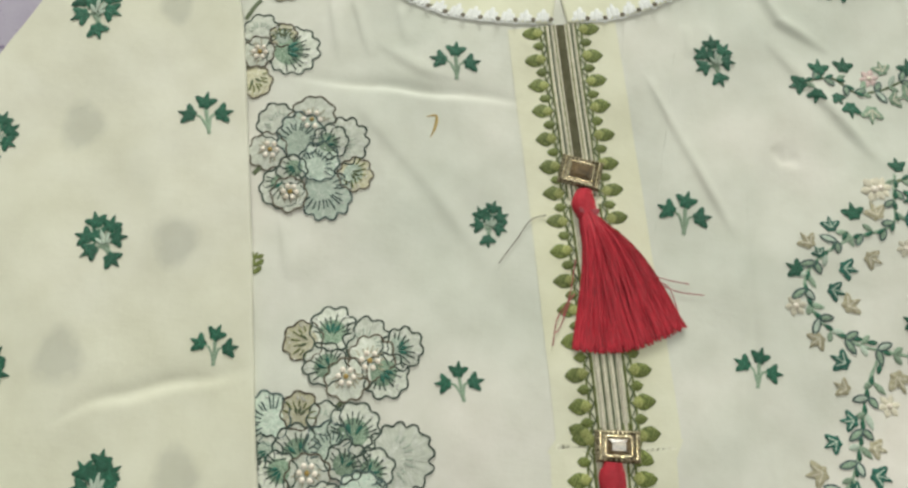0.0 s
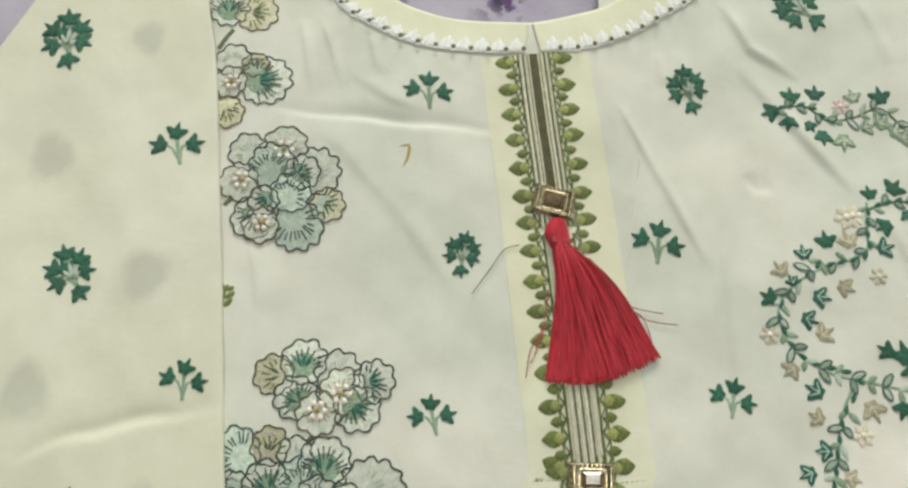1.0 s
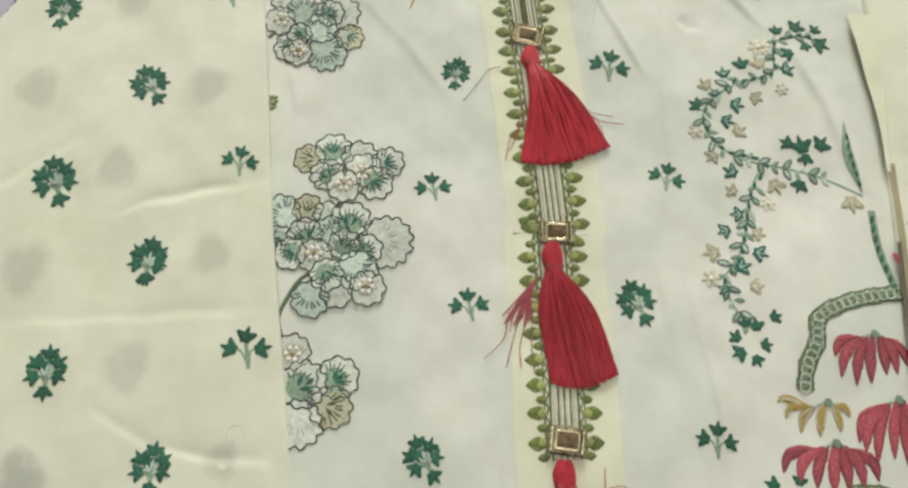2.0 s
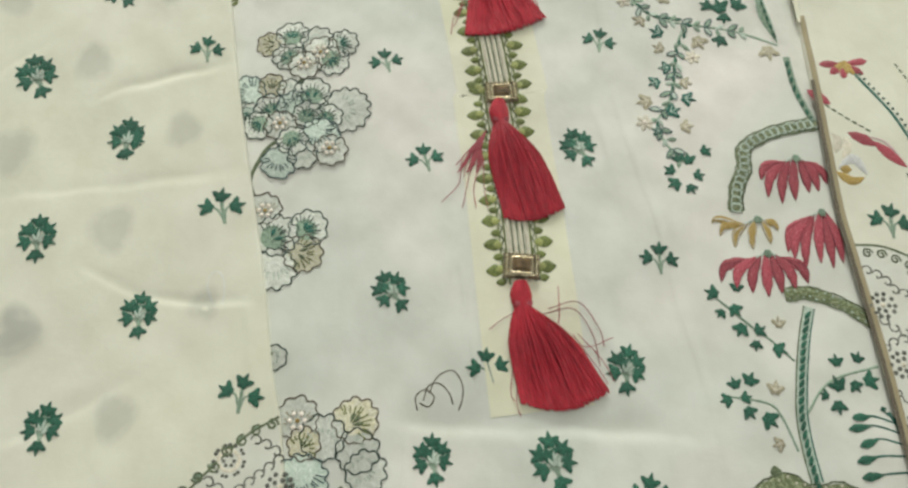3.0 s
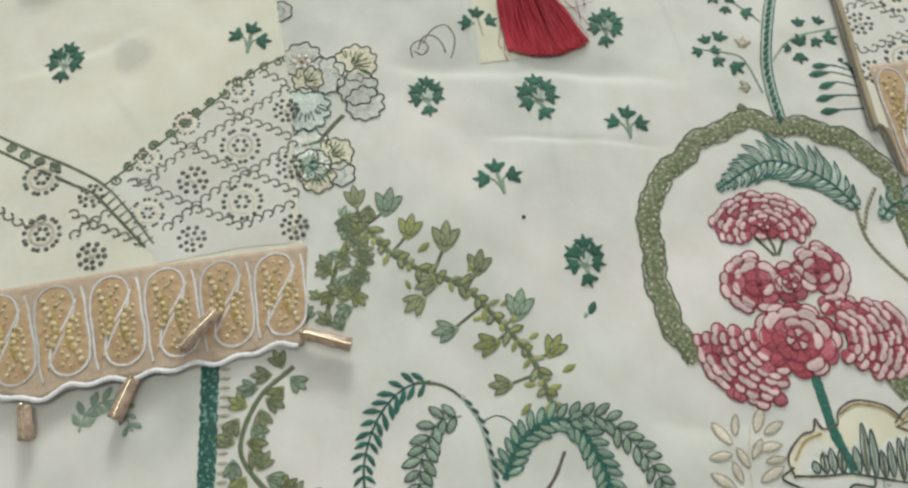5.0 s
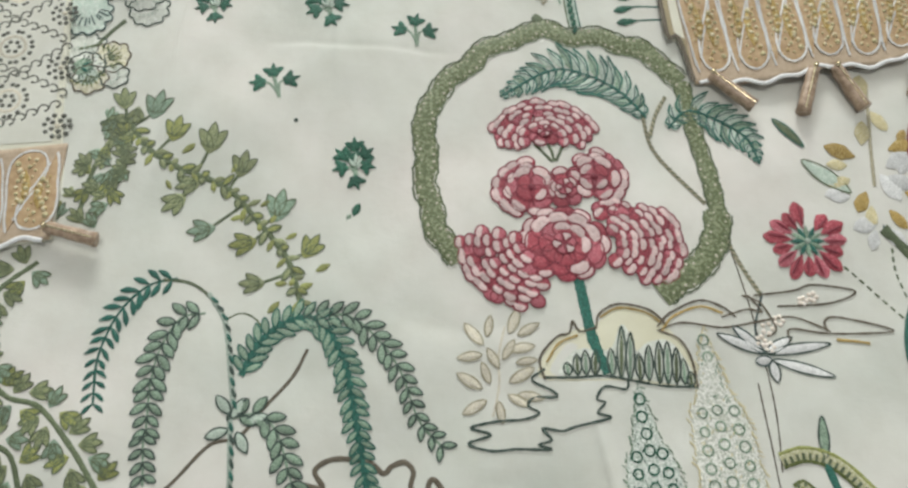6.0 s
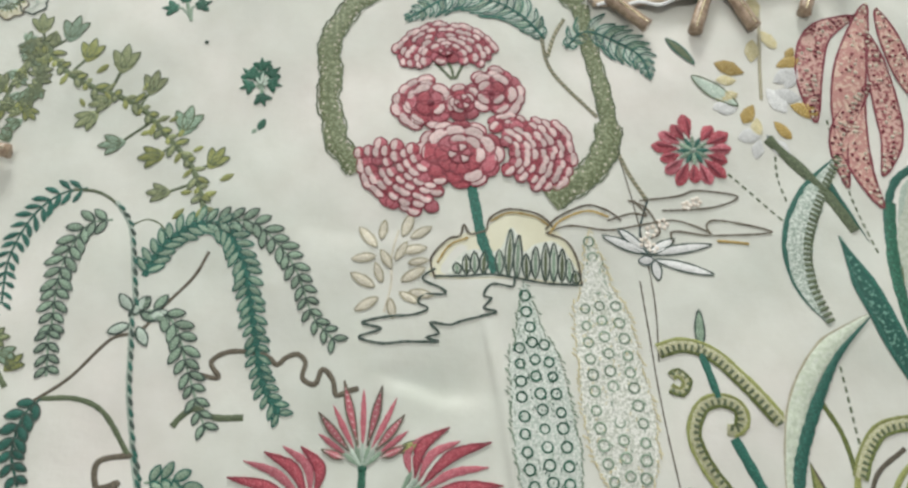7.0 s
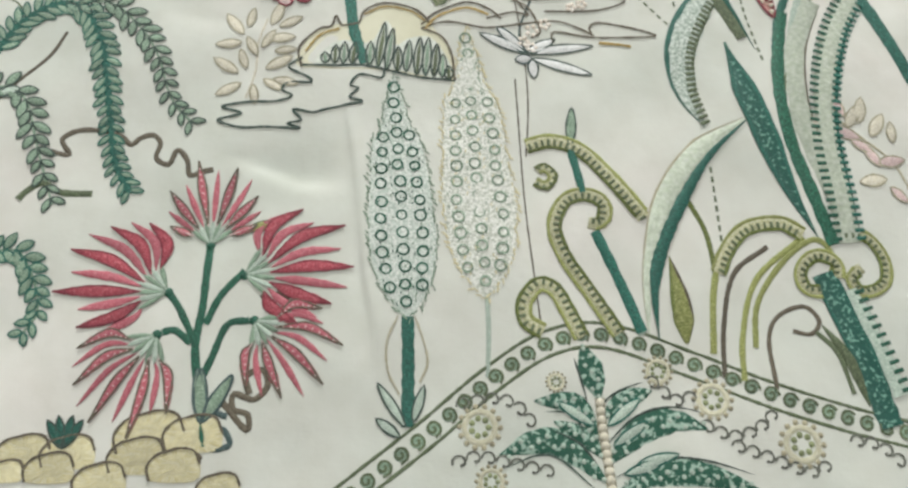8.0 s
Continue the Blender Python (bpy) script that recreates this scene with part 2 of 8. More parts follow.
def near_line(x, y, line):
    """Signed distance to a polyline (left positive) and how far along it (0 to 1) the nearest place lies."""
    p = np.array(line, float)
    best, along, left_of = np.full(x.shape, 9.0), np.zeros(x.shape), np.ones(x.shape)
    cut = np.concatenate([[0], np.cumsum(np.hypot(*(p[1:] - p[:-1]).T))])
    for i in range(len(p) - 1):
        d = p[i + 1] - p[i]
        s = np.clip(((x - p[i, 0]) * d[0] + (y - p[i, 1]) * d[1]) / (d @ d), 0, 1)
        r = np.hypot(x - p[i, 0] - s * d[0], y - p[i, 1] - s * d[1])
        new_best = r < best
        best = np.where(new_best, r, best)
        along = np.where(new_best, (cut[i] + s * (cut[i + 1] - cut[i])) / cut[-1], along)
        left_of = np.where(new_best, np.sign(d[0] * (y - p[i, 1]) - d[1] * (x - p[i, 0])), left_of)
    return best * left_of, along


def swell(x, y):
    z = 0.0008 * np.sin(31 * x + 12 * y + 1.3) + 0.0007 * np.sin(17 * x - 38 * y + 0.4)
    z += 0.0005 * np.sin(71 * x + 49 * y + 2.0) + 0.0004 * np.sin(-63 * x + 97 * y)
    z += 0.0002 * np.sin(181 * x + 60 * y) * np.sin(140 * y - 50 * x)
    z += 0.0009 * np.sin(26 * x + 3 * np.sin(9 * y)) * np.sin(21 * y + 2 * np.sin(13 * x))
    return z


def creased(x, y, creases):
    z = np.zeros(x.shape)
    for line, high, wide in creases:
        d, s = near_line(x, y, line)
        d = d + 0.0007 * np.sin(140 * x + 90 * y)
        gentle = 0.55 * np.exp(-np.abs(d) / (2.6 * wide)) + 0.45 * np.exp(-(d / (0.9 * wide)) ** 2)
        steep = np.exp(-(d / (0.5 * wide)) ** 2)
        z += 0.8 * high * np.where(d > 0, gentle, steep) * np.clip(5 * s * (1 - s), 0, 1) * (0.8 + 0.2 * np.sin(60 * x - 75 * y))
    return z


def on_body(x, y):
    x, y = np.asarray(x, float), np.asarray(y, float)
    return swell(x, y) + creased(x, y, CREASES)


def on_sleeve(x, y):
    x, y = np.asarray(x, float), np.asarray(y, float)
    return 0.0034 + 0.7 * swell(x * 1.2 + 0.3, y) + 0.55 * creased(x, y, SLEEVE_CREASES)


def smooth(points, step=0.0015, closed=False):
    """A rounded line through the points, at about even steps."""
    p = np.array(points, float)[:, :2]
    n = len(p)
    if n == 2 and not closed:
        k = max(2, int(np.hypot(*(p[1] - p[0])) / step) + 1)
        return p[0] + np.linspace(0, 1, k)[:, None] * (p[1] - p[0])
    ext = np.vstack([p[-1], p, p[0], p[1]]) if closed else np.vstack([2 * p[0] - p[1], p, 2 * p[-1] - p[-2]])
    out = []
    for i in range(n if closed else n - 1):
        a, b, c, d = ext[i:i + 4]
        k = max(2, int(np.hypot(*(c - b)) / step))
        t = np.linspace(0, 1, k, endpoint=False)[:, None]
        out.append(0.5 * (2 * b + (c - a) * t + (2 * a - 5 * b + 4 * c - d) * t ** 2 + (3 * b - a - 3 * c + d) * t ** 3))
    if not closed:
        out.append(p[-1:])
    return np.vstack(out)


def along(points, step, closed=False):
    """Places at even steps along the rounded line, with the heading there."""
    p = smooth(points, 0.0008, closed)
    d = np.hypot(*(p[1:] - p[:-1]).T)
    s = np.concatenate([[0], np.cumsum(d)])
    at = np.arange(step / 2, s[-1], step)
    x, y = np.interp(at, s, p[:, 0]), np.interp(at, s, p[:, 1])
    e = 0.0008
    hx = np.interp(at + e, s, p[:, 0]) - np.interp(at - e, s, p[:, 0])
    hy = np.interp(at + e, s, p[:, 1]) - np.interp(at - e, s, p[:, 1])
    return [(a, b, math.atan2(q, r)) for a, b, q, r in zip(x, y, hy, hx)]


class Sew:
    """Gathers raised stitching that lies on a surface, and makes it one mesh."""

    def __init__(self, surface=on_body):
        self.surface, self.v, self.f, self.uv, self.m, self.mats = surface, [], [], [], [], []

    def slot(self, mat):
        if mat not in self.mats:
            self.mats.append(mat)
        return self.mats.index(mat)

    def add(self, verts, uvs, faces, mat):
        o, s = len(self.v), self.slot(mat)
        self.v += [tuple(q) for q in verts]
        self.uv += [tuple(q) for q in uvs]
        for f in faces:
            self.f.append([i + o for i in f])
            self.m.append(s)

    def strip(self, points, width, mat, shape="flat", lift=0.0, high=None, step=0.0015, closed=False):
        """A band of satin stitch; width is the whole width; shape: flat, leaf, taper or blade."""
        p = smooth(points, step, closed)
        n = len(p)
        if closed:
            g = np.roll(p, -1, 0) - np.roll(p, 1, 0)
        else:
            g = np.gradient(p, axis=0)
        g /= np.maximum(np.hypot(g[:, 0], g[:, 1]), 1e-9)[:, None]
        side = np.stack([-g[:, 1], g[:, 0]], 1)
        t = np.linspace(0, 1, n)
        w = {"flat": np.ones(n), "leaf": np.sin(np.pi * np.clip(t, 0.015, 0.985)) ** 0.75,
             "taper": 1.02 - t, "bumpy": 0.93 + 0.07 * np.sin(np.arange(n) * 1.15) + 0.05 * np.sin(np.arange(n) * 0.37), "blade": np.clip(4 * t, 0.1, 1) * np.clip(2.2 * (1.01 - t), 0.05, 1),
             "drop": np.sin(np.pi * np.clip(t, 0.02, 0.98) ** 1.6) ** 0.7}[shape] * width / 2
        w *= 1 + (0.2 if width < 0.0016 else 0.09) * np.sin(p[:, 0] * 9100 + p[:, 1] * 6700 + 2 * np.sin(p[:, 1] * 3100))
        top = high if high is not None else min(0.00038, 0.07 * width + 0.00010)
        s = np.concatenate([[0], np.cumsum(np.hypot(*(p[1:] - p[:-1]).T))])
        cross = ((-1, 0.0), (-0.72, 0.8), (0, 1.0), (0.72, 0.8), (1, 0.0)) if width > 0.0011 else ((-1, 0), (0, 1), (1, 0))
        c = len(cross)
        verts, uvs, faces = [], [], []
        for i in range(n):
            for k, z in cross:
                q = p[i] + side[i] * k * w[i]
                verts.append((q[0], q[1], lift + 0.0001 + z * top * min(1, w[i] / (width / 2) + 0.15)))
                uvs.append((s[i], k))
        for i in range(n if closed else n - 1):
            j = (i + 1) % n
            for k in range(c - 1):
                faces.append((i * c + k, i * c + k + 1, j * c + k + 1, j * c + k))
        self.add(verts, uvs, [f[::-1] for f in faces], mat)
        return self

    def fill(self, outline, mat, high=0.0003, lift=0.0, step=0.002):
        """A padded shape inside a closed line."""
        p = smooth(outline, step, True)
        c, n = p.mean(0), len(p)
        verts, uvs, faces = [(c[0], c[1], lift + high)], [(0, 1)], []
        for r, z in ((0.5, 1.0), (0.88, 0.85), (1.0, 0.1)):
            for i, q in enumerate(p):
                w = c + (q - c) * r
                verts.append((w[0], w[1], lift + high * z))
                uvs.append((i * step, 1 - r))
        for i in range(n):
            j = (i + 1) % n
            faces.append((0, 1 + i, 1 + j))
            for k in range(2):
                a, b = 1 + k * n, 1 + (k + 1) * n
                faces.append((a + i, b + i, b + j, a + j))
        self.add(verts, uvs, faces, mat)
        return self

    def dot(self, x, y, r, mat, high=None, sides=7, lift=0.0):
        h = high if high is not None else r * 0.7
        verts, uvs, faces = [(x, y, lift + h)], [(0, 0)], []
        for k, (q, z) in enumerate(((0.65, 0.75), (1.0, 0.0))):
            for i in range(sides):
                a = 2 * math.pi * i / sides
                verts.append((x + q * r * math.cos(a), y + q * r * math.sin(a), lift + h * z + 0.0001))
                uvs.append((i * 0.001, q))
        for i in range(sides):
            j = (i + 1) % sides
            faces.append((0, 1 + i, 1 + j))
            faces.append((1 + i, 1 + sides + i, 1 + sides + j, 1 + j))
        self.add(verts, uvs, faces, mat)
        return self

    def ring(self, x, y, r, width, mat, high=None, lift=0.0, sides=10):
        pts = [(x + r * math.cos(2 * math.pi * i / sides), y + r * math.sin(2 * math.pi * i / sides)) for i in range(sides)]
        return self.strip(pts, width, mat, lift=lift, high=high, closed=True, step=max(0.0008, r * 0.5))

    def arc(self, x, y, r, a0, a1, width, mat, lift=0.0):
        k = max(4, int(abs(a1 - a0) / 30))
        pts = [(x + r * math.cos(radians(a0 + (a1 - a0) * i / k)), y + r * math.sin(radians(a0 + (a1 - a0) * i / k))) for i in range(k + 1)]
        return self.strip(pts, width, mat, lift=lift, step=0.0012)

    def make(self, name, parent=None, label=""):
        v = np.array(self.v)
        v[:, 2] += self.surface(v[:, 0], v[:, 1])
        me = bpy.data.meshes.new(name)
        me.from_pydata(v.tolist(), [], self.f)
        for m in self.mats:
            me.materials.append(m)
        me.polygons.foreach_set("material_index", self.m)
        me.polygons.foreach_set("use_smooth", [True] * len(self.f))
        lay = me.uv_layers.new(name="uv")
        idx = np.zeros(len(me.loops), int)
        me.loops.foreach_get("vertex_index", idx)
        lay.data.foreach_set("uv", np.array(self.uv)[idx].ravel())
        ob = new(name, me)
        ob.parent = parent
        return tagged(ob, label)


def resample(points, n):
    p = smooth(points, 0.004)
    s = np.concatenate([[0], np.cumsum(np.hypot(*(p[1:] - p[:-1]).T))])
    t = np.linspace(0, s[-1], n)
    return np.stack([np.interp(t, s, p[:, 0]), np.interp(t, s, p[:, 1])], 1)


def patch(name, one, two, na, nb, surface, mat, parent, label="", lift=0.0, lip=0.0):
    """Cloth between two lines, on a surface, with a turned-down edge of depth lip."""
    a, b = resample(one, na), resample(two, na)
    t = np.linspace(0, 1, nb)[None, :, None]
    g = a[:, None, :] * (1 - t) + b[:, None, :] * t
    z = surface(g[..., 0], g[..., 1]) + lift
    v = np.concatenate([g, z[..., None]], 2).reshape(-1, 3)
    i, j = np.meshgrid(np.arange(na - 1), np.arange(nb - 1), indexing="ij")
    k = (i * nb + j).ravel()
    f = np.stack([k, k + nb, k + nb + 1, k + 1], 1)
    if lip:
        rim = np.concatenate([np.arange(nb), np.arange(1, na) * nb + nb - 1, (na - 1) * nb + np.arange(nb - 2, -1, -1), np.arange(na - 2, 0, -1) * nb])
        low = v[rim].copy()
        low[:, 2] -= lip
        o = len(v)
        v = np.concatenate([v, low])
        m = len(rim)
        r = np.arange(m)
        f = np.concatenate([f, np.stack([rim, rim[(r + 1) % m], o + (r + 1) % m, o + r], 1)])
    me = bpy.data.meshes.new(name)
    me.from_pydata(v.tolist(), [], f.tolist())
    me.materials.append(mat)
    me.polygons.foreach_set("use_smooth", [True] * len(f))
    ob = new(name, me)
    ob.parent = parent
    return tagged(ob, label)


# ---- setting: bed sheet and plain room ----
def slab(name, x0, y0, z0, x1, y1, z1, mat):
    bm = bmesh.new()
    bmesh.ops.create_cube(bm, size=1)
    bmesh.ops.transform(bm, matrix=Matrix.LocRotScale(((x0 + x1) / 2, (y0 + y1) / 2, (z0 + z1) / 2), None, (x1 - x0, y1 - y0, z1 - z0)), verts=bm.verts)
    me = bpy.data.meshes.new(name)
    bm.to_mesh(me)
    bm.free()
    me.materials.append(mat)
    return tagged(new(name, me), kind="structure")


def on_sheet(x, y):
    x, y = np.asarray(x, float), np.asarray(y, float)
    return -0.009 + 0.0015 * np.sin(23 * x + 9 * y) + 0.001 * np.sin(41 * y - 30 * x)


sheet = patch("ground", [(-2.2, -2.2), (-2.2, 2.2)], [(2.2, -2.2), (2.2, 2.2)], 160, 160, on_sheet, SHEET, None,
              "lilac bed sheet printed with plum flowers", lip=0.05)
tagged(sheet, category="bed sheet", kind="structure")
slab("floor", -3.4, -3.4, -0.16, 3.4, 4.4, -0.058, WALL)
slab("wall_south", -3.5, -3.5, -0.6, 3.5, -3.4, 2.6, WALL)
slab("wall_west", -3.5, -3.4, -0.6, -3.4, 4.4, 2.6, WALL)
slab("wall_east", 3.4, -3.4, -0.6, 3.5, 4.4, 2.6, WALL)
slab("wall_north", -3.5, 4.4, -0.6, 3.5, 4.5, 2.6, WALL)
slab("ceiling", -3.5, -3.5, 2.6, 3.5, 4.5, 2.7, WALL)

# ---- the kurta: body, sleeves, collar ----
kurta = tagged(new("kurta"), "cream cotton kurta with multicoloured floral embroidery, laid flat", "kurta")
NECK = [(-0.0790, 0.2590), (-0.0620, 0.2230), (-0.0440, 0.2040), (-0.0300, 0.1920), (-0.0140, 0.1870), (0.0040, 0.1840), (0.0250, 0.1840), (0.0390, 0.1850), (0.0590, 0.1900), (0.0800, 0.1990), (0.0960, 0.2150), (0.1080, 0.2380), (0.1220, 0.2790)]
top = [(-0.13, 0.30)] + NECK + [(0.70, 0.30)]
body = patch("front_panel", [(x, -0.80) for x in np.linspace(-0.30, 0.70, 15)], top, 800, 800, on_body, COTTON, kurta, lip=0.004)
L_IN = [(-0.1410, 0.2380), (-0.1290, 0.1810), (-0.1200, 0.1470), (-0.1110, 0.1000), (-0.1000, 0.0420)] + [(-0.0840, -0.0500), (-0.0700, -0.1180), (-0.0600, -0.1660), (-0.0510, -0.2200)] + [(-0.0450, -0.2460), (-0.0390, -0.2890), (-0.0310, -0.3480), (-0.0260, -0.3730), (-0.0250, -0.4080)]
L_OUT = [(-0.1910, 0.2330), (-0.2170, 0.1730), (-0.2250, 0.1540), (-0.2340, 0.1340), (-0.2480, 0.1010)] + [(-0.285, 0.02), (-0.295, -0.12), (-0.30, -0.25), (-0.285, -0.46)]
sleeve_a = patch("sleeve", L_OUT, L_IN, 430, 150, on_sleeve, SLEEVE, kurta, "long cream sleeve with sprigs and a bronze cuff", lip=0.0032)
R_IN = [(0.2660, 0.2500)] + [(0.2690, 0.1080), (0.2720, 0.0560), (0.2710, 0.0150), (0.2710, -0.0350)] + [(0.2710, -0.1140), (0.2740, -0.1530), (0.2780, -0.1900), (0.2810, -0.2380), (0.2840, -0.2830)] + [(0.2900, -0.2850), (0.2960, -0.3120)]
R_OUT = [(0.62, 0.25), (0.66, 0.0), (0.64, -0.15)] + [(0.4950, -0.2790)]
sleeve_b = patch("sleeve", R_OUT, R_IN, 340, 150, on_sleeve, SLEEVE, kurta, "long cream sleeve with coral blooms and a bronze cuff", lip=0.0042)
TURN = [(0.2550, 0.1160), (0.2620, 0.0720), (0.2670, 0.0430), (0.2690, 0.0090)]
patch("sleeve_fold", TURN, [(0.2720, 0.1170), (0.2730, 0.0730), (0.2720, 0.0440), (0.2710, 0.0090)], 40, 8, on_sleeve, PLACKET, sleeve_b, lift=0.0012)
# darkened sleeve cotton: the fold's shade and wear, both in the colour
EDGE_COTTON = cloth("shaded_edge_cotton", "93876a", "a29677", "b3a88c")
patch("edge_binding", R_IN[3:], [(x + 0.0036, y) for x, y in R_IN[3:]], 150, 5, on_sleeve, EDGE_COTTON, sleeve_b, "folded edge of the sleeve, tan from shade and wear", lift=0.0006, lip=0.002)
# brown strip stands in for the shadow the sleeve edge casts
Sew(on_sleeve).strip([(x - 0.0006, y) for x, y in R_IN[4:]], 0.0026, LINE_BROWN, lift=0.0006).make("seam", sleeve_b, "dark strip for the shadow along the sleeve edge")
# the dark line of a fold edge, drawn as brown strips
Sew().strip([(0.3010, -0.3950), (0.3070, -0.4230), (0.3130, -0.4590), (0.3150, -0.4860), (0.3140, -0.5130)], 0.0007, LINE_BROWN).strip([(0.3090, -0.4730), (0.3130, -0.5310), (0.3160, -0.5600), (0.3200, -0.5900)], 0.0007, LINE_BROWN).make("seam", kurta, "thin brown line along a fold edge")

# neck facing and crochet lace
EDGE = [(-0.0690, 0.2220), (-0.0470, 0.2020), (-0.0300, 0.1910), (-0.0140, 0.1860), (0.0040, 0.1840), (0.0250, 0.1840), (0.0380, 0.1840)]
EDGE_B = [(0.0400, 0.1840), (0.0590, 0.1900), (0.0800, 0.1990), (0.0960, 0.2140), (0.1110, 0.2390)]
LOW = [(-0.0860, 0.2200), (-0.0660, 0.1960), (-0.0440, 0.1790), (-0.0250, 0.1710), (-0.0040, 0.1670), (0.0200, 0.1660), (0.0370, 0.1660)]
LOW_B = [(0.0450, 0.1670), (0.0650, 0.1710), (0.0900, 0.1810), (0.1110, 0.1960), (0.1270, 0.2120), (0.1380, 0.2410)]
for a, b in ((EDGE, LOW), (EDGE_B, LOW_B)):
    patch("neck_facing", a, b, 110, 14, on_body, FACING, kurta, "plain cream neck facing", lift=0.0012, lip=0.001)


def lace(line):
    a, b = [(-0.0250, 0.1710), (-0.0160, 0.1710)]
    unit = math.hypot(a[0] - b[0], a[1] - b[1])
    rnd = random.Random(len(line) * 7 + 1)
    fine = [(x - math.sin(t) * -unit * 0.36, y + math.cos(t) * -unit * 0.36) for x, y, t in along(line, unit * 0.25)]
    s = Sew()
    gap = Sew()
    for x, y, t in along(line, unit):
        def at(u, v):
            return (x + (math.cos(t) * u - math.sin(t) * v) * unit, y + (math.sin(t) * u + math.cos(t) * v) * unit)
        lean = rnd.uniform(0.05, 0.22)
        tall = rnd.uniform(0.42, 0.62)
        for u, w, h in ((-0.20, 0.36, 0.72), (0.06, 0.46, 1.0), (0.30, 0.30, 0.66)):
            s.strip([at(u - lean, -0.40), at(u, 0.0), at(u + lean * 0.6, tall * h * 1.2)], unit * w * rnd.uniform(0.85, 1.15), LACE, "leaf", lift=0.0008 + 0.0003 * w)
        for u in (-0.36, 0.12, 0.3):
            s.dot(*at(u + rnd.uniform(-0.05, 0.05), -0.22 + rnd.uniform(-0.06, 0.06)), unit * rnd.uniform(0.10, 0.15), LACE, 0.0005, lift=0.001)
        s.ring(*at(0.46, -0.30), unit * 0.15, unit * 0.09, LACE, lift=0.001)
        gap.dot(*at(0.46, -0.30), unit * 0.15, LINE_BROWN, 0.0002, lift=0.0030)
    s.strip(fine, unit * 0.12, LACE, lift=0.0008)
    s.make("lace_trim", kurta, "white crochet lace along the neckline")
    gap.make("lace_eyelet", kurta)


lace([(-0.0800, 0.2170), (-0.0580, 0.1880), (-0.0410, 0.1780), (-0.0220, 0.1710), (-0.0010, 0.1690), (0.0200, 0.1690), (0.0360, 0.1700)])
lace([(0.0460, 0.1710), (0.0650, 0.1740), (0.0900, 0.1850), (0.1110, 0.2000), (0.1250, 0.2120), (0.1350, 0.2370)])

# ---- placket: yellow band, striped ribbons, olive leaf border ----
MID = [(0.0410, 0.1660), (0.0480, 0.1250), (0.0550, 0.0860), (0.0650, 0.0250)] + [(0.0760, -0.0440)] + [(0.0730, -0.0430), (0.0800, -0.1100), (0.0840, -0.1590), (0.0850, -0.1690)]
mid = smooth(MID, 0.002)


def beside(line, off, s0=0.0, s1=1.0):
    p = smooth(line, 0.002)
    g = np.gradient(p, axis=0)
    g /= np.hypot(g[:, 0], g[:, 1])[:, None]
    o = off if not callable(off) else off(np.linspace(0, 1, len(p)))[:, None]
    q = p + np.stack([-g[:, 1], g[:, 0]], 1) * o
    return [tuple(v) for v in q[int(s0 * len(q)):max(2, int(s1 * len(q)))]]


LONG = MID + [(0.0880, -0.2040), (0.0920, -0.2390)]
patch("placket_band", beside(LONG, -0.027), beside(LONG, 0.029), 190, 26, on_body, PLACKET, kurta, "pale yellow placket band", lift=0.0003)
n_mid = len(mid)
top_share = 0.29


def ribbon(off, width, mat, lift, s0, s1, name, label):
    Sew().strip(beside(MID, off, s0, s1)[::2], width, mat, lift=lift, high=0.0005, step=0.003).make(name, kurta, label)


# the shadow inside the slit is a dark olive strip
SLIT = plain("slit_shade", "4c4a33", "625f48", 200, 0.9)
patch("placket_slit", beside(MID, -0.0022, 0, top_share), beside(MID, 0.0022, 0, top_share), 60, 4, on_body, SLIT, kurta, "open slit, its shade put in as dark olive", lift=0.0007)
for side in (-1, 1):
    for off, w, m in ((0.0026, 0.0009, CREAM), (0.0033, 0.0007, OLIVE), (0.0042, 0.0015, CREAM), (0.0055, 0.0008, MOSS), (0.0067, 0.0014, CREAM), (0.0079, 0.0009, OLIVE)):
        ribbon(side * off, w, m, 0.0007, 0.0, top_share, "ribbon_stripe", "")
for off, w, m in ((-0.0074, 0.0012, OLIVE), (-0.0050, 0.0020, CREAM), (-0.0032, 0.0007, MOSS), (-0.0018, 0.0016, CREAM), (0, 0.0008, MOSS),
                  (0.0018, 0.0016, CREAM), (0.0032, 0.0007, MOSS), (0.0050, 0.0020, CREAM), (0.0074, 0.0012, OLIVE)):
    ribbon(off, w, m, 0.0007, top_share, 1.0, "ribbon_stripe", "")
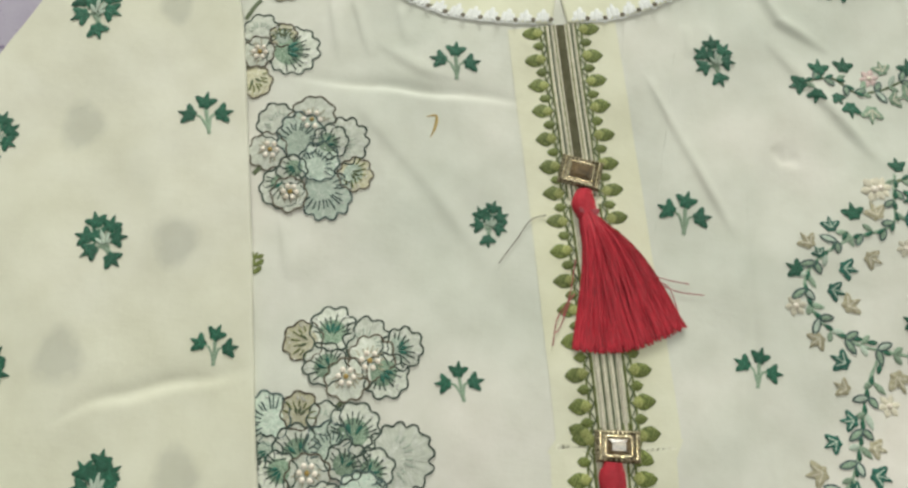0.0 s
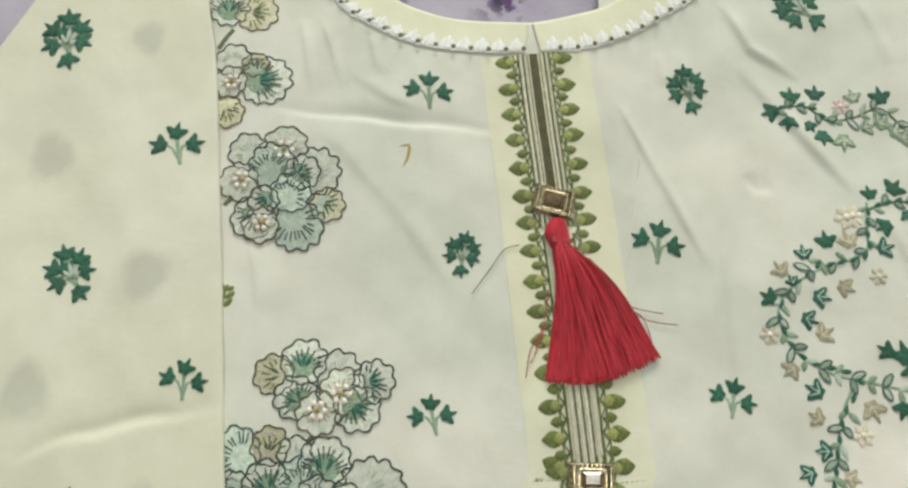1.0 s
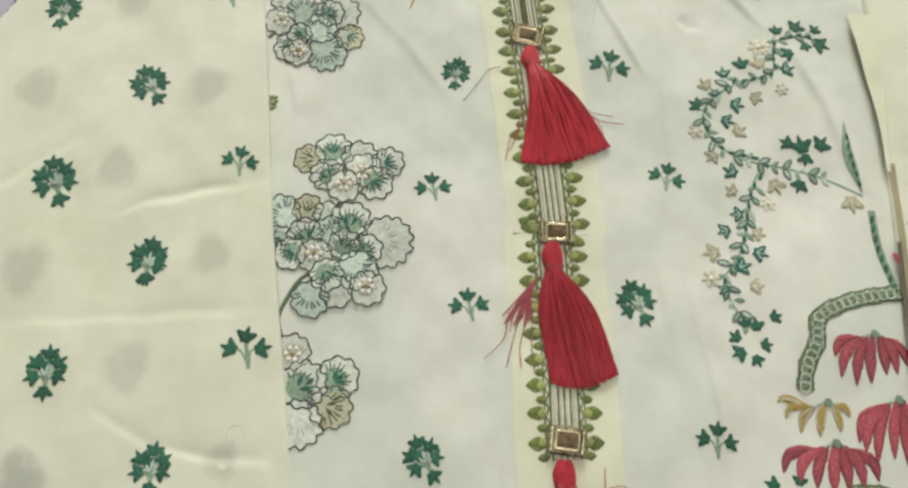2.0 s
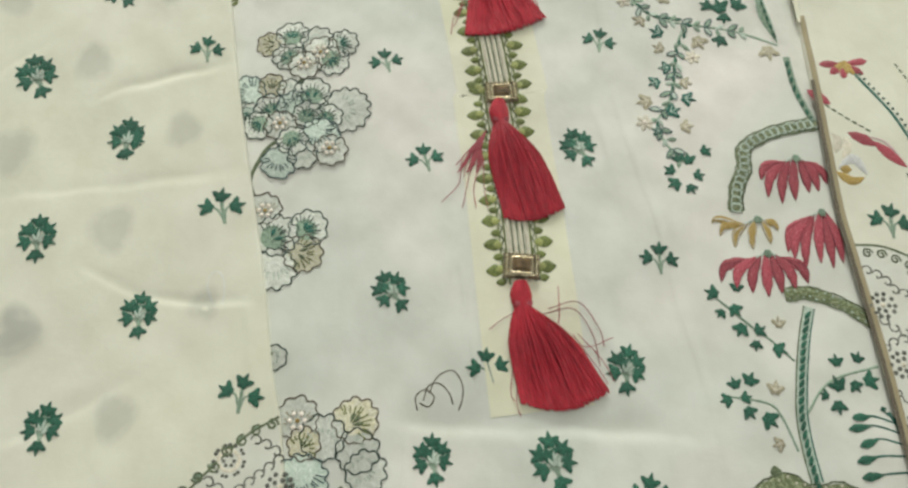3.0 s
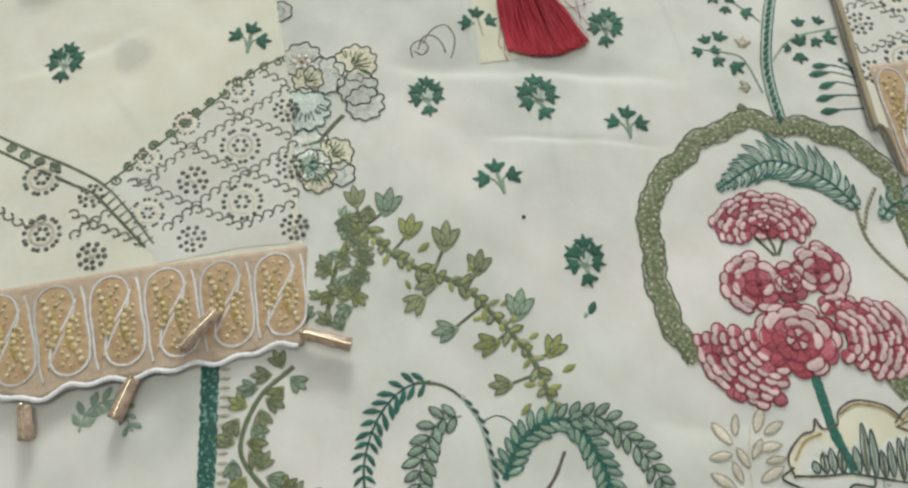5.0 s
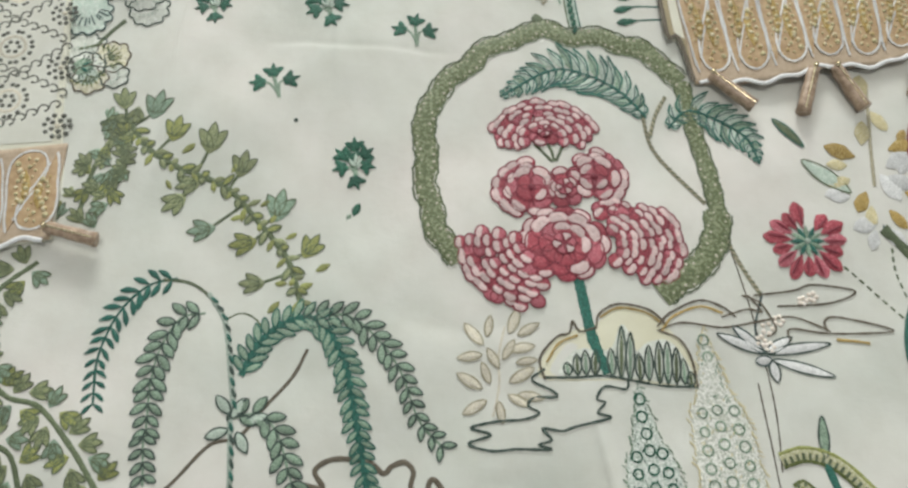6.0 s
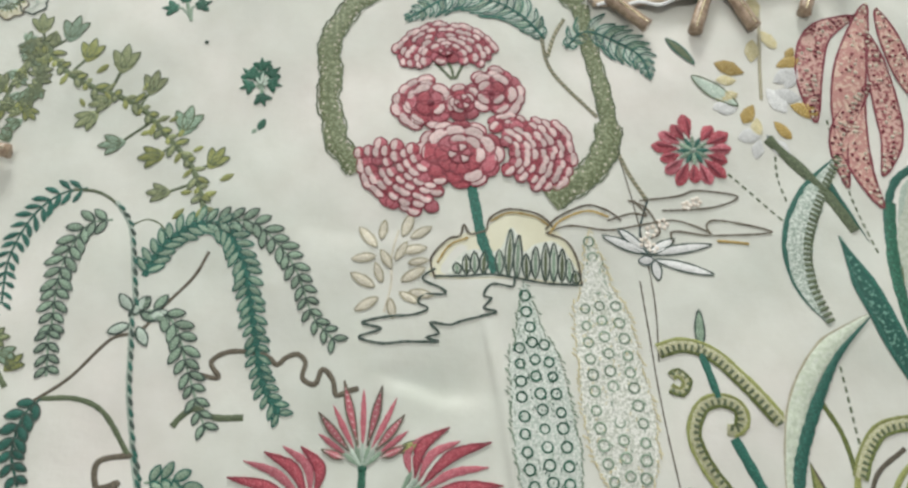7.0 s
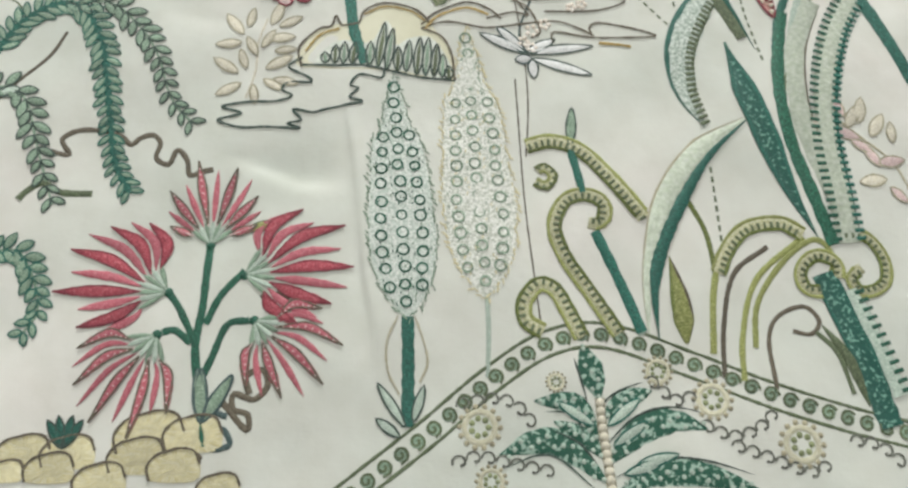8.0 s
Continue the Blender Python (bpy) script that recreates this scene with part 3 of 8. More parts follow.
for side in (-1, 1):
    wave = [(x - math.sin(a) * side * (0.0092 + 0.0010 * (-1) ** i), y + math.cos(a) * side * (0.0092 + 0.0010 * (-1) ** i)) for i, (x, y, a) in enumerate(along(MID, 0.0036))]
    Sew().strip(wave, 0.0008, MOSS, lift=0.0006).make("wavy_outline", kurta)
    border = Sew().strip(beside(MID, side * 0.0106)[::3], 0.0009, OLIVE, lift=0.0006).make("leaf_border", kurta, "olive embroidered leaf border beside the placket")
    for i, (x, y, a) in enumerate(along(MID, 0.0073)):
        c, s = math.cos(a + side * math.pi / 2), math.sin(a + side * math.pi / 2)
        if i % 2 == 0:
            x0, x1, w = 0.0090, 0.0200, 0.0074
            jit = 0.0006 * math.sin(i * 2.3)
            Sew().strip([(x + c * x0, y + s * x0), (x + c * 0.0145, y + s * 0.0145 + jit), (x + c * x1, y + s * x1 + jit)], w, OLIVE, "leaf", lift=0.0004, high=0.0005).strip(
                [(x + c * 0.0092, y + s * 0.0092), (x + c * 0.0150, y + s * 0.0150)], 0.0055, LIME, "leaf", lift=0.0007).make("leaf", border)
        else:
            Sew().strip([(x + c * 0.0090, y + s * 0.0090), (x + c * 0.0152, y + s * 0.0152)], 0.0048, OLIVE, "leaf", lift=0.0004, high=0.0005).make("leaf", border)


# ---- sprigs strewn over the cloth ----
def lobed(s, x, y, a, size, mat, lift=0.0):
    """A three-pointed ivy leaf whose middle point looks along a (degrees)."""
    wob = 8 * math.sin(4000 * x + 3000 * y)
    lobes = ((0, 0.92), (14, 0.60), (30, 0.46), (48, 0.72), (64, 0.86), (82, 0.62), (108, 0.42), (140, 0.48), (180, 0.34),
             (220, 0.48), (252, 0.42), (278, 0.62), (296, 0.86), (312, 0.72), (330, 0.46), (346, 0.60))
    k = size * 0.78
    s.fill([(x + k * r * math.cos(radians(a + d + wob)), y + k * r * math.sin(radians(a + d + wob))) for d, r in lobes], mat, 0.00035, lift, step=0.0007)


def sprig(x, y, size, turn, kind, surface, parent, split):
    """A small bouquet (A: six leaves, B: three leaves) on pale stems."""
    spots = {"A": ((0.02, 0.92, 90), (-0.52, 0.46, 135), (0.50, 0.52, 45), (-0.50, -0.16, 200), (0.54, -0.04, -20), (0.10, -0.82, -75), (-0.12, 0.30, 105)),
             "B": ((-0.62, 0.02, 165), (-0.02, 0.48, 80), (0.62, -0.06, 15))}[kind]
    turn += 11 * math.sin(900 * x + 700 * y)
    c, s_ = math.cos(radians(turn)), math.sin(radians(turn))

    def at(u, v):
        return x + size * (u * c - v * s_), y + size * (u * s_ + v * c)
    size *= 0.84 if kind == "A" else 0.94
    stems = Sew(surface)
    foot = (0.12, -0.8) if kind == "B" else (0.15, -0.55)
    for u, v, a in spots:
        stems.strip([at(*foot), at(u * 0.35, v * 0.35 - 0.1), at(u * 0.85, v * 0.85)], size * 0.11, SAGE)
        if kind == "A":
            stems.strip([at(u * 0.15 + 0.05, v * 0.15 - 0.2), at(u * 0.6 + 0.1, v * 0.6)], size * 0.17, MINT, "leaf", lift=0.0008)
    if kind == "B":
        stems.strip([at(0.12, -0.9), at(0.06, -0.3), at(0.0, 0.35)], size * 0.17, SAGE)
    if not split:
        for u, v, a in spots:
            lobed(stems, *at(u, v), a + turn, size * 0.80, GREEN, 0.0003)
        return stems.make("sprig", parent, "dark green leaf sprig")
    ob = stems.make("sprig", parent, "dark green leaf sprig with pale stems")
    for u, v, a in spots:
        q = Sew(surface)
        lobed(q, *at(u, v), a + turn, size * 0.80, GREEN, 0.0003)
        q.make("leaf", ob)
    return ob


BODY_A = [(0.1210, 0.1520, 0.0120, 0), (0.0120, 0.0550, 0.0103, 0), (0.1820, 0.2060, 0.0145, 48)] + [(0.1220, -0.0810, 0.0125, 18), (0.0110, -0.1730, 0.0120, 18)] + [(0.1390, -0.2170, 0.0125, 0), (0.0340, -0.2640, 0.0120, 0), (0.0970, -0.2660, 0.0139, 0)] + [(0.1170, -0.3640, 0.0126, -10)]
BODY_B = [(-0.0110, 0.1400, 0.0120, 0), (0.1060, 0.0690, 0.0123, 0), (0.0040, -0.0210, 0.0103, 0), (0.1400, -0.0030, 0.0105, 0)] + [(0.0290, -0.0890, 0.0108, 0), (0.1640, -0.1520, 0.0108, 0)] + [(0.0640, -0.2150, 0.0111, 0), (0.1460, -0.2820, 0.0120, 0), (0.0730, -0.3160, 0.0126, 0)]
for x, y, r, a in BODY_A:
    sprig(x, y, r, a, "A", on_body, kurta, True)
for x, y, r, a in BODY_B:
    sprig(x, y, r, a, "B", on_body, kurta, True)
LEFT_A = [(-0.1960, 0.1510, 0.0151, 18), (-0.1680, 0.0300, 0.0132, 18)] + [(-0.2300, 0.0770, 0.0120, 0), (-0.1490, -0.0780, 0.0126, 0)] + [(-0.2090, -0.0360, 0.0144, 14), (-0.1490, -0.0790, 0.0114, 0), (-0.1890, -0.1430, 0.0128, 0), (-0.1270, -0.1870, 0.0120, 0)] + [(-0.1680, -0.2480, 0.0119, -18), (-0.1870, -0.2140, 0.0003, 0)]
LEFT_B = [(-0.1310, 0.0990, 0.0126, 0), (-0.1080, -0.0140, 0.0105, 0)] + [(-0.0880, -0.1220, 0.0128, 18)] + [(-0.0670, -0.2300, 0.0120, 0)]
for x, y, r, a in LEFT_A:
    if r > 0.003:
        sprig(x, y, r, a, "A", on_sleeve, kurta, True)
for x, y, r, a in LEFT_B:
    sprig(x, y, r, a, "B", on_sleeve, kurta, True)
sprig(*(0.3010, -0.1300, 0.0125, 0), "B", on_sleeve, kurta, True)
Sew().strip([(0.1210, -0.3850), (0.1180, -0.3920)], 0.0045, GREEN, "leaf").strip([(0.1170, -0.3910), (0.1150, -0.3940)], 0.003, SAGE, "leaf").make("leaf", kurta, "single dark green leaf")
Sew().dot(*(0.0860, -0.3390), 0.0012, LINE).make("knot", kurta)
Sew().strip([(-0.0230, 0.1080), (-0.0180, 0.1090), (-0.0180, 0.1030), (-0.0200, 0.0970)], 0.0016, GOLDEN, "leaf").make("thread_fleck", kurta)

GHOSTS = [(-0.1900, 0.0880, 0.0108), (-0.1550, 0.1570, 0.0083)] + [(-0.2320, 0.0230, 0.0118), (-0.1340, 0.0330, 0.0104), (-0.1760, -0.0250, 0.0111), (-0.2140, -0.0870, 0.0130), (-0.1160, -0.0710, 0.0104), (-0.1490, -0.1360, 0.0123), (-0.1910, -0.1950, 0.0114), (-0.0920, -0.1800, 0.0084)] + [(-0.1310, -0.2420, 0.0108), (-0.1890, -0.1990, 0.0139)]
for x, y, r in GHOSTS:
    s = Sew(on_sleeve)
    r *= 1.25
    k = [0.95 + 0.12 * math.sin(1.7 * i + 90 * x) for i in range(11)]
    s.fill([(x + r * k[i] * math.cos(i * 0.571), y + 1.2 * r * k[i] * math.sin(i * 0.571)) for i in range(11)], GHOST, high=0.00005, lift=0.00025)
    s.make("show_through_mark", sleeve_a, "faint grey sprig showing through from behind")


# ---- brooches and crimson tassels down the placket ----
def brooch(x, y, turn, w, h):
    def put(pts):
        c, s_ = math.cos(radians(turn)), math.sin(radians(turn))
        return [(x + u * c - v * s_, y + u * s_ + v * c) for u, v in pts]

    def rounded(a, b, r=0.0012):
        return put([(-a + r, -b), (a - r, -b), (a, -b + r), (a, b - r), (a - r, b), (-a + r, b), (-a, b - r), (-a, -b + r)])

    base = Sew().fill(rounded(w / 2, h / 2), BRASS, 0.0022, 0.001, 0.0015).make("brooch", None)
    base.data.polygons.foreach_set("use_smooth", [True] * len(base.data.polygons))
    for m, n_ in ((w / 2 - 0.0012, h / 2 - 0.0012),):
        loop = smooth(rounded(m, n_), 0.0016, True)
        s = Sew()
        for px, py in loop:
            s.dot(px, py, 0.00085, BRASS, 0.0009, 6, 0.0030)
        s.make("beading", base, "row of antique brass beads")
    s = Sew()
    s.strip(rounded(w * 0.29, h * 0.30), 0.0011, GOLD, lift=0.0034, high=0.0009, closed=True, step=0.0012)
    s.make("bezel", base, "bright gold bezel")
    a, b = w * 0.25, h * 0.25
    q = put([(-a, -b), (a, -b), (a, b), (-a, b), (-a * 0.6, -b * 0.55), (a * 0.6, -b * 0.55), (a * 0.6, b * 0.55), (-a * 0.6, b * 0.55)])
    s = Sew()
    s.add([(*p, 0.0036 + (0.0011 if i > 3 else 0)) for i, p in enumerate(q)], [(0, 0)] * 8, [(0, 1, 5, 4), (1, 2, 6, 5), (2, 3, 7, 6), (3, 0, 4, 7), (4, 5, 6, 7)], GEM)
    gem = s.make("gem", base, "smoky brown faceted stone")
    gem.data.polygons.foreach_set("use_smooth", [False] * len(gem.data.polygons))
    rails = Sew()
    for e in (-1, 1):
        rails.strip(put([(e * w * 0.40, -h * 0.42), (e * w * 0.40, h * 0.42)]), 0.0010, GOLD, lift=0.0036, high=0.0007)
    rails.make("bar", base, "gold side bars")
    return tagged(base, "rectangular antique brass brooch with a smoky brown stone on the placket", "brooch", "brooches on the placket")


def tassel(head, neck, left, right, sag, seed, count=440, hollow=0.0):
    rnd = random.Random(seed)
    hx, hy = head
    ob = Sew()
    for i in range(26):
        t = i / 25
        a = math.pi * (t - 0.5)
        ob.strip([(hx + 0.0042 * math.sin(a) * 0.75, hy + 0.007), (hx + 0.0054 * math.sin(a), hy), (hx + (neck[0] - hx) + 0.0040 * math.sin(a), neck[1] - 0.002)], 0.0013, SILK, lift=0.0012 + 0.0052 * math.cos(a), high=0.0005, step=0.002)
    ob = ob.make("tassel", None)
    skirt = Sew()
    for i in range(count):
        u = min(1, max(0, (i + rnd.random()) / count))
        layer = rnd.random()
        end = (left[0] + (right[0] - left[0]) * u, left[1] + (right[1] - left[1]) * u - sag * math.sin(math.pi * u))
        start = (neck[0] + (u - 0.5) * 0.0085, neck[1])
        bulge = math.sin(math.pi * u) ** 0.5
        cut = 1 + rnd.uniform(-0.035, 0.025)
        e = (start[0] + (end[0] - start[0]) * cut, start[1] + (end[1] - start[1]) * cut)
        bend = (u - 0.5) * (0.013 if u > 0.5 else 0.008) + hollow * max(0, 1 - 2.2 * u) + rnd.uniform(-0.0012, 0.0012)
        m = ((start[0] * 0.62 + e[0] * 0.38) + bend, start[1] * 0.62 + e[1] * 0.38)
        p = smooth([start, m, e], 0.007)
        n = len(p)
        w = rnd.uniform(0.00028, 0.00050)
        verts, uvs, faces = [], [], []
        for k in range(n):
            t = k / (n - 1)
            z = 0.0012 + (0.0055 + 0.004 * math.sin(math.pi * min(1, t * 1.2))) * bulge * layer * (1 - 0.72 * t ** 1.6) + 0.0008 * rnd.random()
            for off, dz in ((-w, 0), (0, w), (w, 0)):
                verts.append((p[k][0] + off, p[k][1] - off * 0.2, z + dz))
                uvs.append((t * 0.05 + i * 0.137, off / w))
        for k in range(n - 1):
            for c in range(2):
                faces.append((k * 3 + c, k * 3 + 3 + c, k * 3 + 4 + c, k * 3 + 1 + c))
        skirt.add(verts, uvs, faces, SILK)
    tagged(skirt.make("skirt", ob, "fan of crimson silk strands"), kind="stuff")
    band = Sew()
    for k in range(4):
        band.strip([(neck[0] - 0.0048, neck[1] + 0.0006 * k), (neck[0], neck[1] - 0.0007 + 0.0006 * k), (neck[0] + 0.0048, neck[1] + 0.0006 * k)], 0.0009, RED, lift=0.0062, high=0.0005)
    band.make("binding", ob)
    return tagged(ob, "crimson silk tassel hanging from a brass brooch", "tassel", "tassels on the placket")


def stray(ob, lines, mat, wide=0.00045):
    for line in lines:
        Sew().strip(line, wide, mat, lift=0.0012, high=0.0003).make("loose_thread", ob, "stray loose thread")


brooch(*(0.0550, 0.0860), -9, 0.0205, 0.0150)
brooch(*(0.0760, -0.0430), 3, 0.0200, 0.0140)
brooch(*(0.0840, -0.1580), -4, 0.0205, 0.0150)
Sew(on_sleeve).strip([(-0.0870, -0.1810), (-0.0910, -0.1710), (-0.0900, -0.1630), (-0.0850, -0.1620), (-0.0820, -0.1690), (-0.0820, -0.1810)], 0.0006, WHITE).make("loose_loop", kurta, "loose white thread loop on the sleeve")
t1 = tassel((0.0570, 0.0690), (0.0590, 0.0640), (0.0540, -0.0010), (0.1060, 0.0140), 0.006, 1, hollow=0.0075)
stray(t1, [[(0.0890, 0.0370), (0.0990, 0.0350), (0.1080, 0.0340)], [(0.0920, 0.0340), (0.1020, 0.0300), (0.1150, 0.0290)], [(0.0940, 0.0340), (0.0990, 0.0310), (0.1030, 0.0190)], [(0.0540, 0.0240), (0.0470, 0.0130), (0.0450, -0.0010)], [(0.0520, 0.0200), (0.0480, 0.0080), (0.0460, 0.0050)], [(0.0540, 0.0410), (0.0520, 0.0240), (0.0490, 0.0130)]], RED)
stray(t1, [[(0.0390, 0.0620), (0.0320, 0.0590), (0.0260, 0.0490), (0.0180, 0.0360)]], LINE_BROWN)
t2 = tassel((0.0740, -0.0570), (0.0750, -0.0650), (0.0750, -0.1280), (0.1110, -0.1200), 0.005, 2)
stray(t2, [[(0.0630, -0.0820), (0.0520, -0.0880), (0.0490, -0.1060), (0.0390, -0.1180)], [(0.0620, -0.0840), (0.0560, -0.0980), (0.0510, -0.1220)], [(0.0630, -0.0880), (0.0580, -0.1080), (0.0590, -0.1220)], [(0.0640, -0.0890), (0.0640, -0.1080), (0.0660, -0.1230)], [(0.0600, -0.0810), (0.0540, -0.0920), (0.0520, -0.1020)], [(0.0880, -0.0750), (0.0980, -0.0960), (0.1090, -0.1120)]], RED)
side = Sew()
for k in range(16):
    x, y = (0.0660, -0.0700)
    side.strip([(x, y), (x - 0.003 - 0.0004 * k, y - 0.012), (x - 0.002 - 0.0011 * k, y - 0.024 - 0.0012 * (k % 5))], 0.0007, RED, lift=0.001)
side.make("side_wisp", t2, "thin faded wisp of strands beside the skirt")
t3 = tassel((0.0830, -0.1750), (0.0840, -0.1820), (0.0810, -0.2340), (0.1290, -0.2280), 0.007, 3)
stray(t3, [[(0.1040, -0.1700), (0.1040, -0.1860), (0.1020, -0.1970)], [(0.0980, -0.1830), (0.1150, -0.1790), (0.1260, -0.1940), (0.1280, -0.2040)], [(0.0950, -0.1860), (0.1120, -0.1830), (0.1220, -0.1970), (0.1250, -0.2150)], [(0.1010, -0.1930), (0.1170, -0.2040), (0.1330, -0.1990)], [(0.1140, -0.1970), (0.1260, -0.2110), (0.1320, -0.2230)], [(0.1110, -0.1970), (0.1230, -0.2150), (0.1290, -0.2250)], [(0.0810, -0.1840), (0.0710, -0.1900), (0.0650, -0.1950)], [(0.0790, -0.2070), (0.0760, -0.2280), (0.0780, -0.2340)], [(0.0810, -0.2140), (0.0790, -0.2340), (0.0810, -0.2420)]], RED)
curl = Sew()
curl.strip([(0.0260, -0.2380), (0.0250, -0.2310), (0.0300, -0.2270), (0.0350, -0.2310), (0.0320, -0.2360), (0.0270, -0.2340)], 0.0007, LINE_BROWN)
curl.strip([(0.0320, -0.2290), (0.0370, -0.2200), (0.0450, -0.2170), (0.0500, -0.2240), (0.0500, -0.2320), (0.0480, -0.2380)], 0.0007, LINE_BROWN)
curl.strip([(0.0290, -0.2330), (0.0320, -0.2250), (0.0380, -0.2240), (0.0430, -0.2290), (0.0450, -0.2350), (0.0440, -0.2310)], 0.0007, LINE_BROWN)
tagged(curl.make("loose_thread"), "curled brown loose thread end on the cotton", "thread")


# ---- embroidery kinds ----
WASH = thread("pale_grey_thread", "d9decf", "e4e8da", "eff1e8", 500)
WASH_BLUE = thread("pale_blue_thread", "bfd3c4", "d0dfd0", "e0e9dd", 500)
WASH_OLIVE = thread("pale_straw_thread", "d6d1ac", "dfdabd", "e8e4cf", 500)


def go(x, y, a, d):
    return x + d * math.cos(radians(a)), y + d * math.sin(radians(a))


def leaf_line(x, y, a, ln, w):
    tip, mid = go(x, y, a, ln), go(x, y, a, ln * 0.5)
    return [(x, y), go(*go(x, y, a, ln * 0.3), a + 90, w * 0.42), go(*go(x, y, a, ln * 0.65), a + 90, w * 0.42), tip,
            go(*go(x, y, a, ln * 0.65), a - 90, w * 0.42), go(*go(x, y, a, ln * 0.3), a - 90, w * 0.42)]


def leaf(parent, x, y, a, ln, w, mat, line=None, bend=0.0, surface=on_body, name="leaf", lift=0.0002):
    """One stitched leaf or petal, with or without an outline."""
    s = Sew(surface)
    mid = go(*go(x, y, a, ln * 0.55), a + 90, bend * ln)
    s.strip([(x, y), mid, go(x, y, a, ln)], w, mat, "leaf", lift=lift, step=max(0.0012, ln / 7))
    if line:
        s.strip(leaf_line(x, y, a, ln, w * 1.12), 0.00085, line, lift=lift + 0.0002, closed=True, step=0.002)
    return s.make(name, parent)


def stem(name, line, width, mat, label="", parent=None, shape="flat", surface=on_body):
    return Sew(surface).strip(line, width, mat, shape).make(name, parent or kurta, label)


def frond(spine, ln, w, mat, line_mat, step, label, angle=48, spine_w=0.0012, spine_mat=None, both=True, parent=None, name="frond"):
    """A stem with leaflets on both sides, each leaflet a part."""
    ob = parent or stem(name, spine, spine_w, spine_mat or mat, label)
    spots = along(spine, step)
    n = len(spots)
    for i, (x, y, a) in enumerate(spots):
        k = 0.72 + 0.28 * math.sin(math.pi * min(1, 0.25 + i / max(1, n - 1)))
        for e in ((1, -1) if both else (1,)):
            d = math.degrees(a) + e * (angle + 6 * math.sin(i * 1.7 + e))
            leaf(ob, *go(x, y, d, 0.0004), d, ln * k * (1 + 0.08 * math.sin(2.9 * i)), w * k, mat, line_mat, 0.04 * e)
    return ob


def ivy(parent, x, y, r, a, mat, surface=on_body):
    s = Sew(surface)
    lobed(s, x, y, a, r * 1.35, mat, 0.0003)
    if mat is not GREEN:
        for d in (-55, 0, 55):
            s.strip([go(x, y, a, -0.1 * r), go(x, y, a + d, 0.62 * r)], 0.0006, MINT if mat is TEAL else CREAM, lift=0.0006)
    return s.make("leaf", parent)


def blossom(parent, x, y, r, mat, core, n=6, name="blossom"):
    s = Sew()
    r *= 0.85
    for i in range(n):
        a = i * 360 / n + 13
        s.strip([(x, y), go(x, y, a, r)], r * 0.62, mat, "drop", lift=0.0002)
    s.dot(x, y, r * 0.28, core, lift=0.0006)
    return s.make(name, parent)


def cloud_petal(parent, x, y, r, a, kind, rank):
    """A scallop-edged fan petal; kind: 0 plain, 1 green hatch, 2 blue hatch, 3 straw, 4 pearl."""
    rnd = random.Random(int(abs(x) * 1e5) * 31 + int(abs(y) * 1e5) + kind)
    fill_mat = (WASH, WASH, WASH_BLUE, WASH_OLIVE, WASH)[kind]
    line = (LINE, LINE, LINE_TEAL, LINE_BROWN, LINE_BROWN)[kind]
    bumps = max(7, int(r / 0.0011))
    edge = []
    for i in range(3 * bumps):
        d = 360 * i / (3 * bumps)
        inner = 0.5 - 0.5 * math.cos(radians(d))
        edge.append(go(x, y, a + d, r * (1.05 - 0.16 * inner) * (0.90, 1.02, 1.02)[i % 3] * rnd.uniform(0.96, 1.04)))
    lift = 0.00006 * rank
    heart = go(x, y, a, -0.25 * r)
    s = Sew()
    s.fill(edge, fill_mat, 0.00015, lift, step=0.0009)
    s.strip(edge, 0.00085, line, lift=lift + 0.0002, high=0.0003, closed=True, step=0.0009)
    if kind in (1, 2, 3):
        m = (GREEN, LINE, LINE_TEAL, OLIVE)[kind]
        s.fill([go(*heart, a + d, r * q) for d, q in ((0, 0.72), (35, 0.70), (75, 0.62), (130, 0.42), (180, 0.36), (230, 0.42), (285, 0.62), (325, 0.70))], (SAGE, SAGE, WASH_BLUE, WASH_OLIVE)[kind] if rank % 4 else MINT, 0.0001, lift + 0.0002)
        n = int(r / 0.0010)
        for i in range(n):
            d = a - 80 + 160 * i / (n - 1) + rnd.uniform(-4, 4)
            s.strip([go(*heart, d, r * rnd.uniform(0.44, 0.56)), go(*heart, d, r * rnd.uniform(0.78, 0.98))], 0.0007, m, lift=lift + 0.0004)
        if kind != 2:
            for i in (-1, 1) if rank % 2 else (-1, 0, 1):
                s.strip([go(*heart, a + 34 * i, r * 0.12), go(*heart, a + 30 * i, r * 0.58)], r * 0.20, TEAL if kind == 1 else MOSS, "drop", lift=lift + 0.00045)
        for i in range(5):
            s.dot(*go(*heart, a + rnd.uniform(-60, 60), r * rnd.uniform(0.9, 1.1)), 0.0005, WHITE, lift=lift + 0.0004, sides=5)
    if kind in (0, 4):
        for i in range(9):
            d = a - 70 + 140 * i / 8 + rnd.uniform(-5, 5)
            s.strip([go(*heart, d, r * 0.5), go(*heart, d, r * rnd.uniform(0.65, 0.85))], 0.0006, MINT if kind == 0 else TAN, lift=lift + 0.0004)
    if kind == 4:
        for i in range(6):
            s.dot(*go(*go(x, y, a, -r * 0.05), 60 * i, r * 0.34), 0.0014, PEARL, lift=lift + 0.0006)
        s.dot(*go(x, y, a, -r * 0.05), 0.0013, GOLDEN, lift=lift + 0.0006)
    return s.make("bloom_petal", parent)


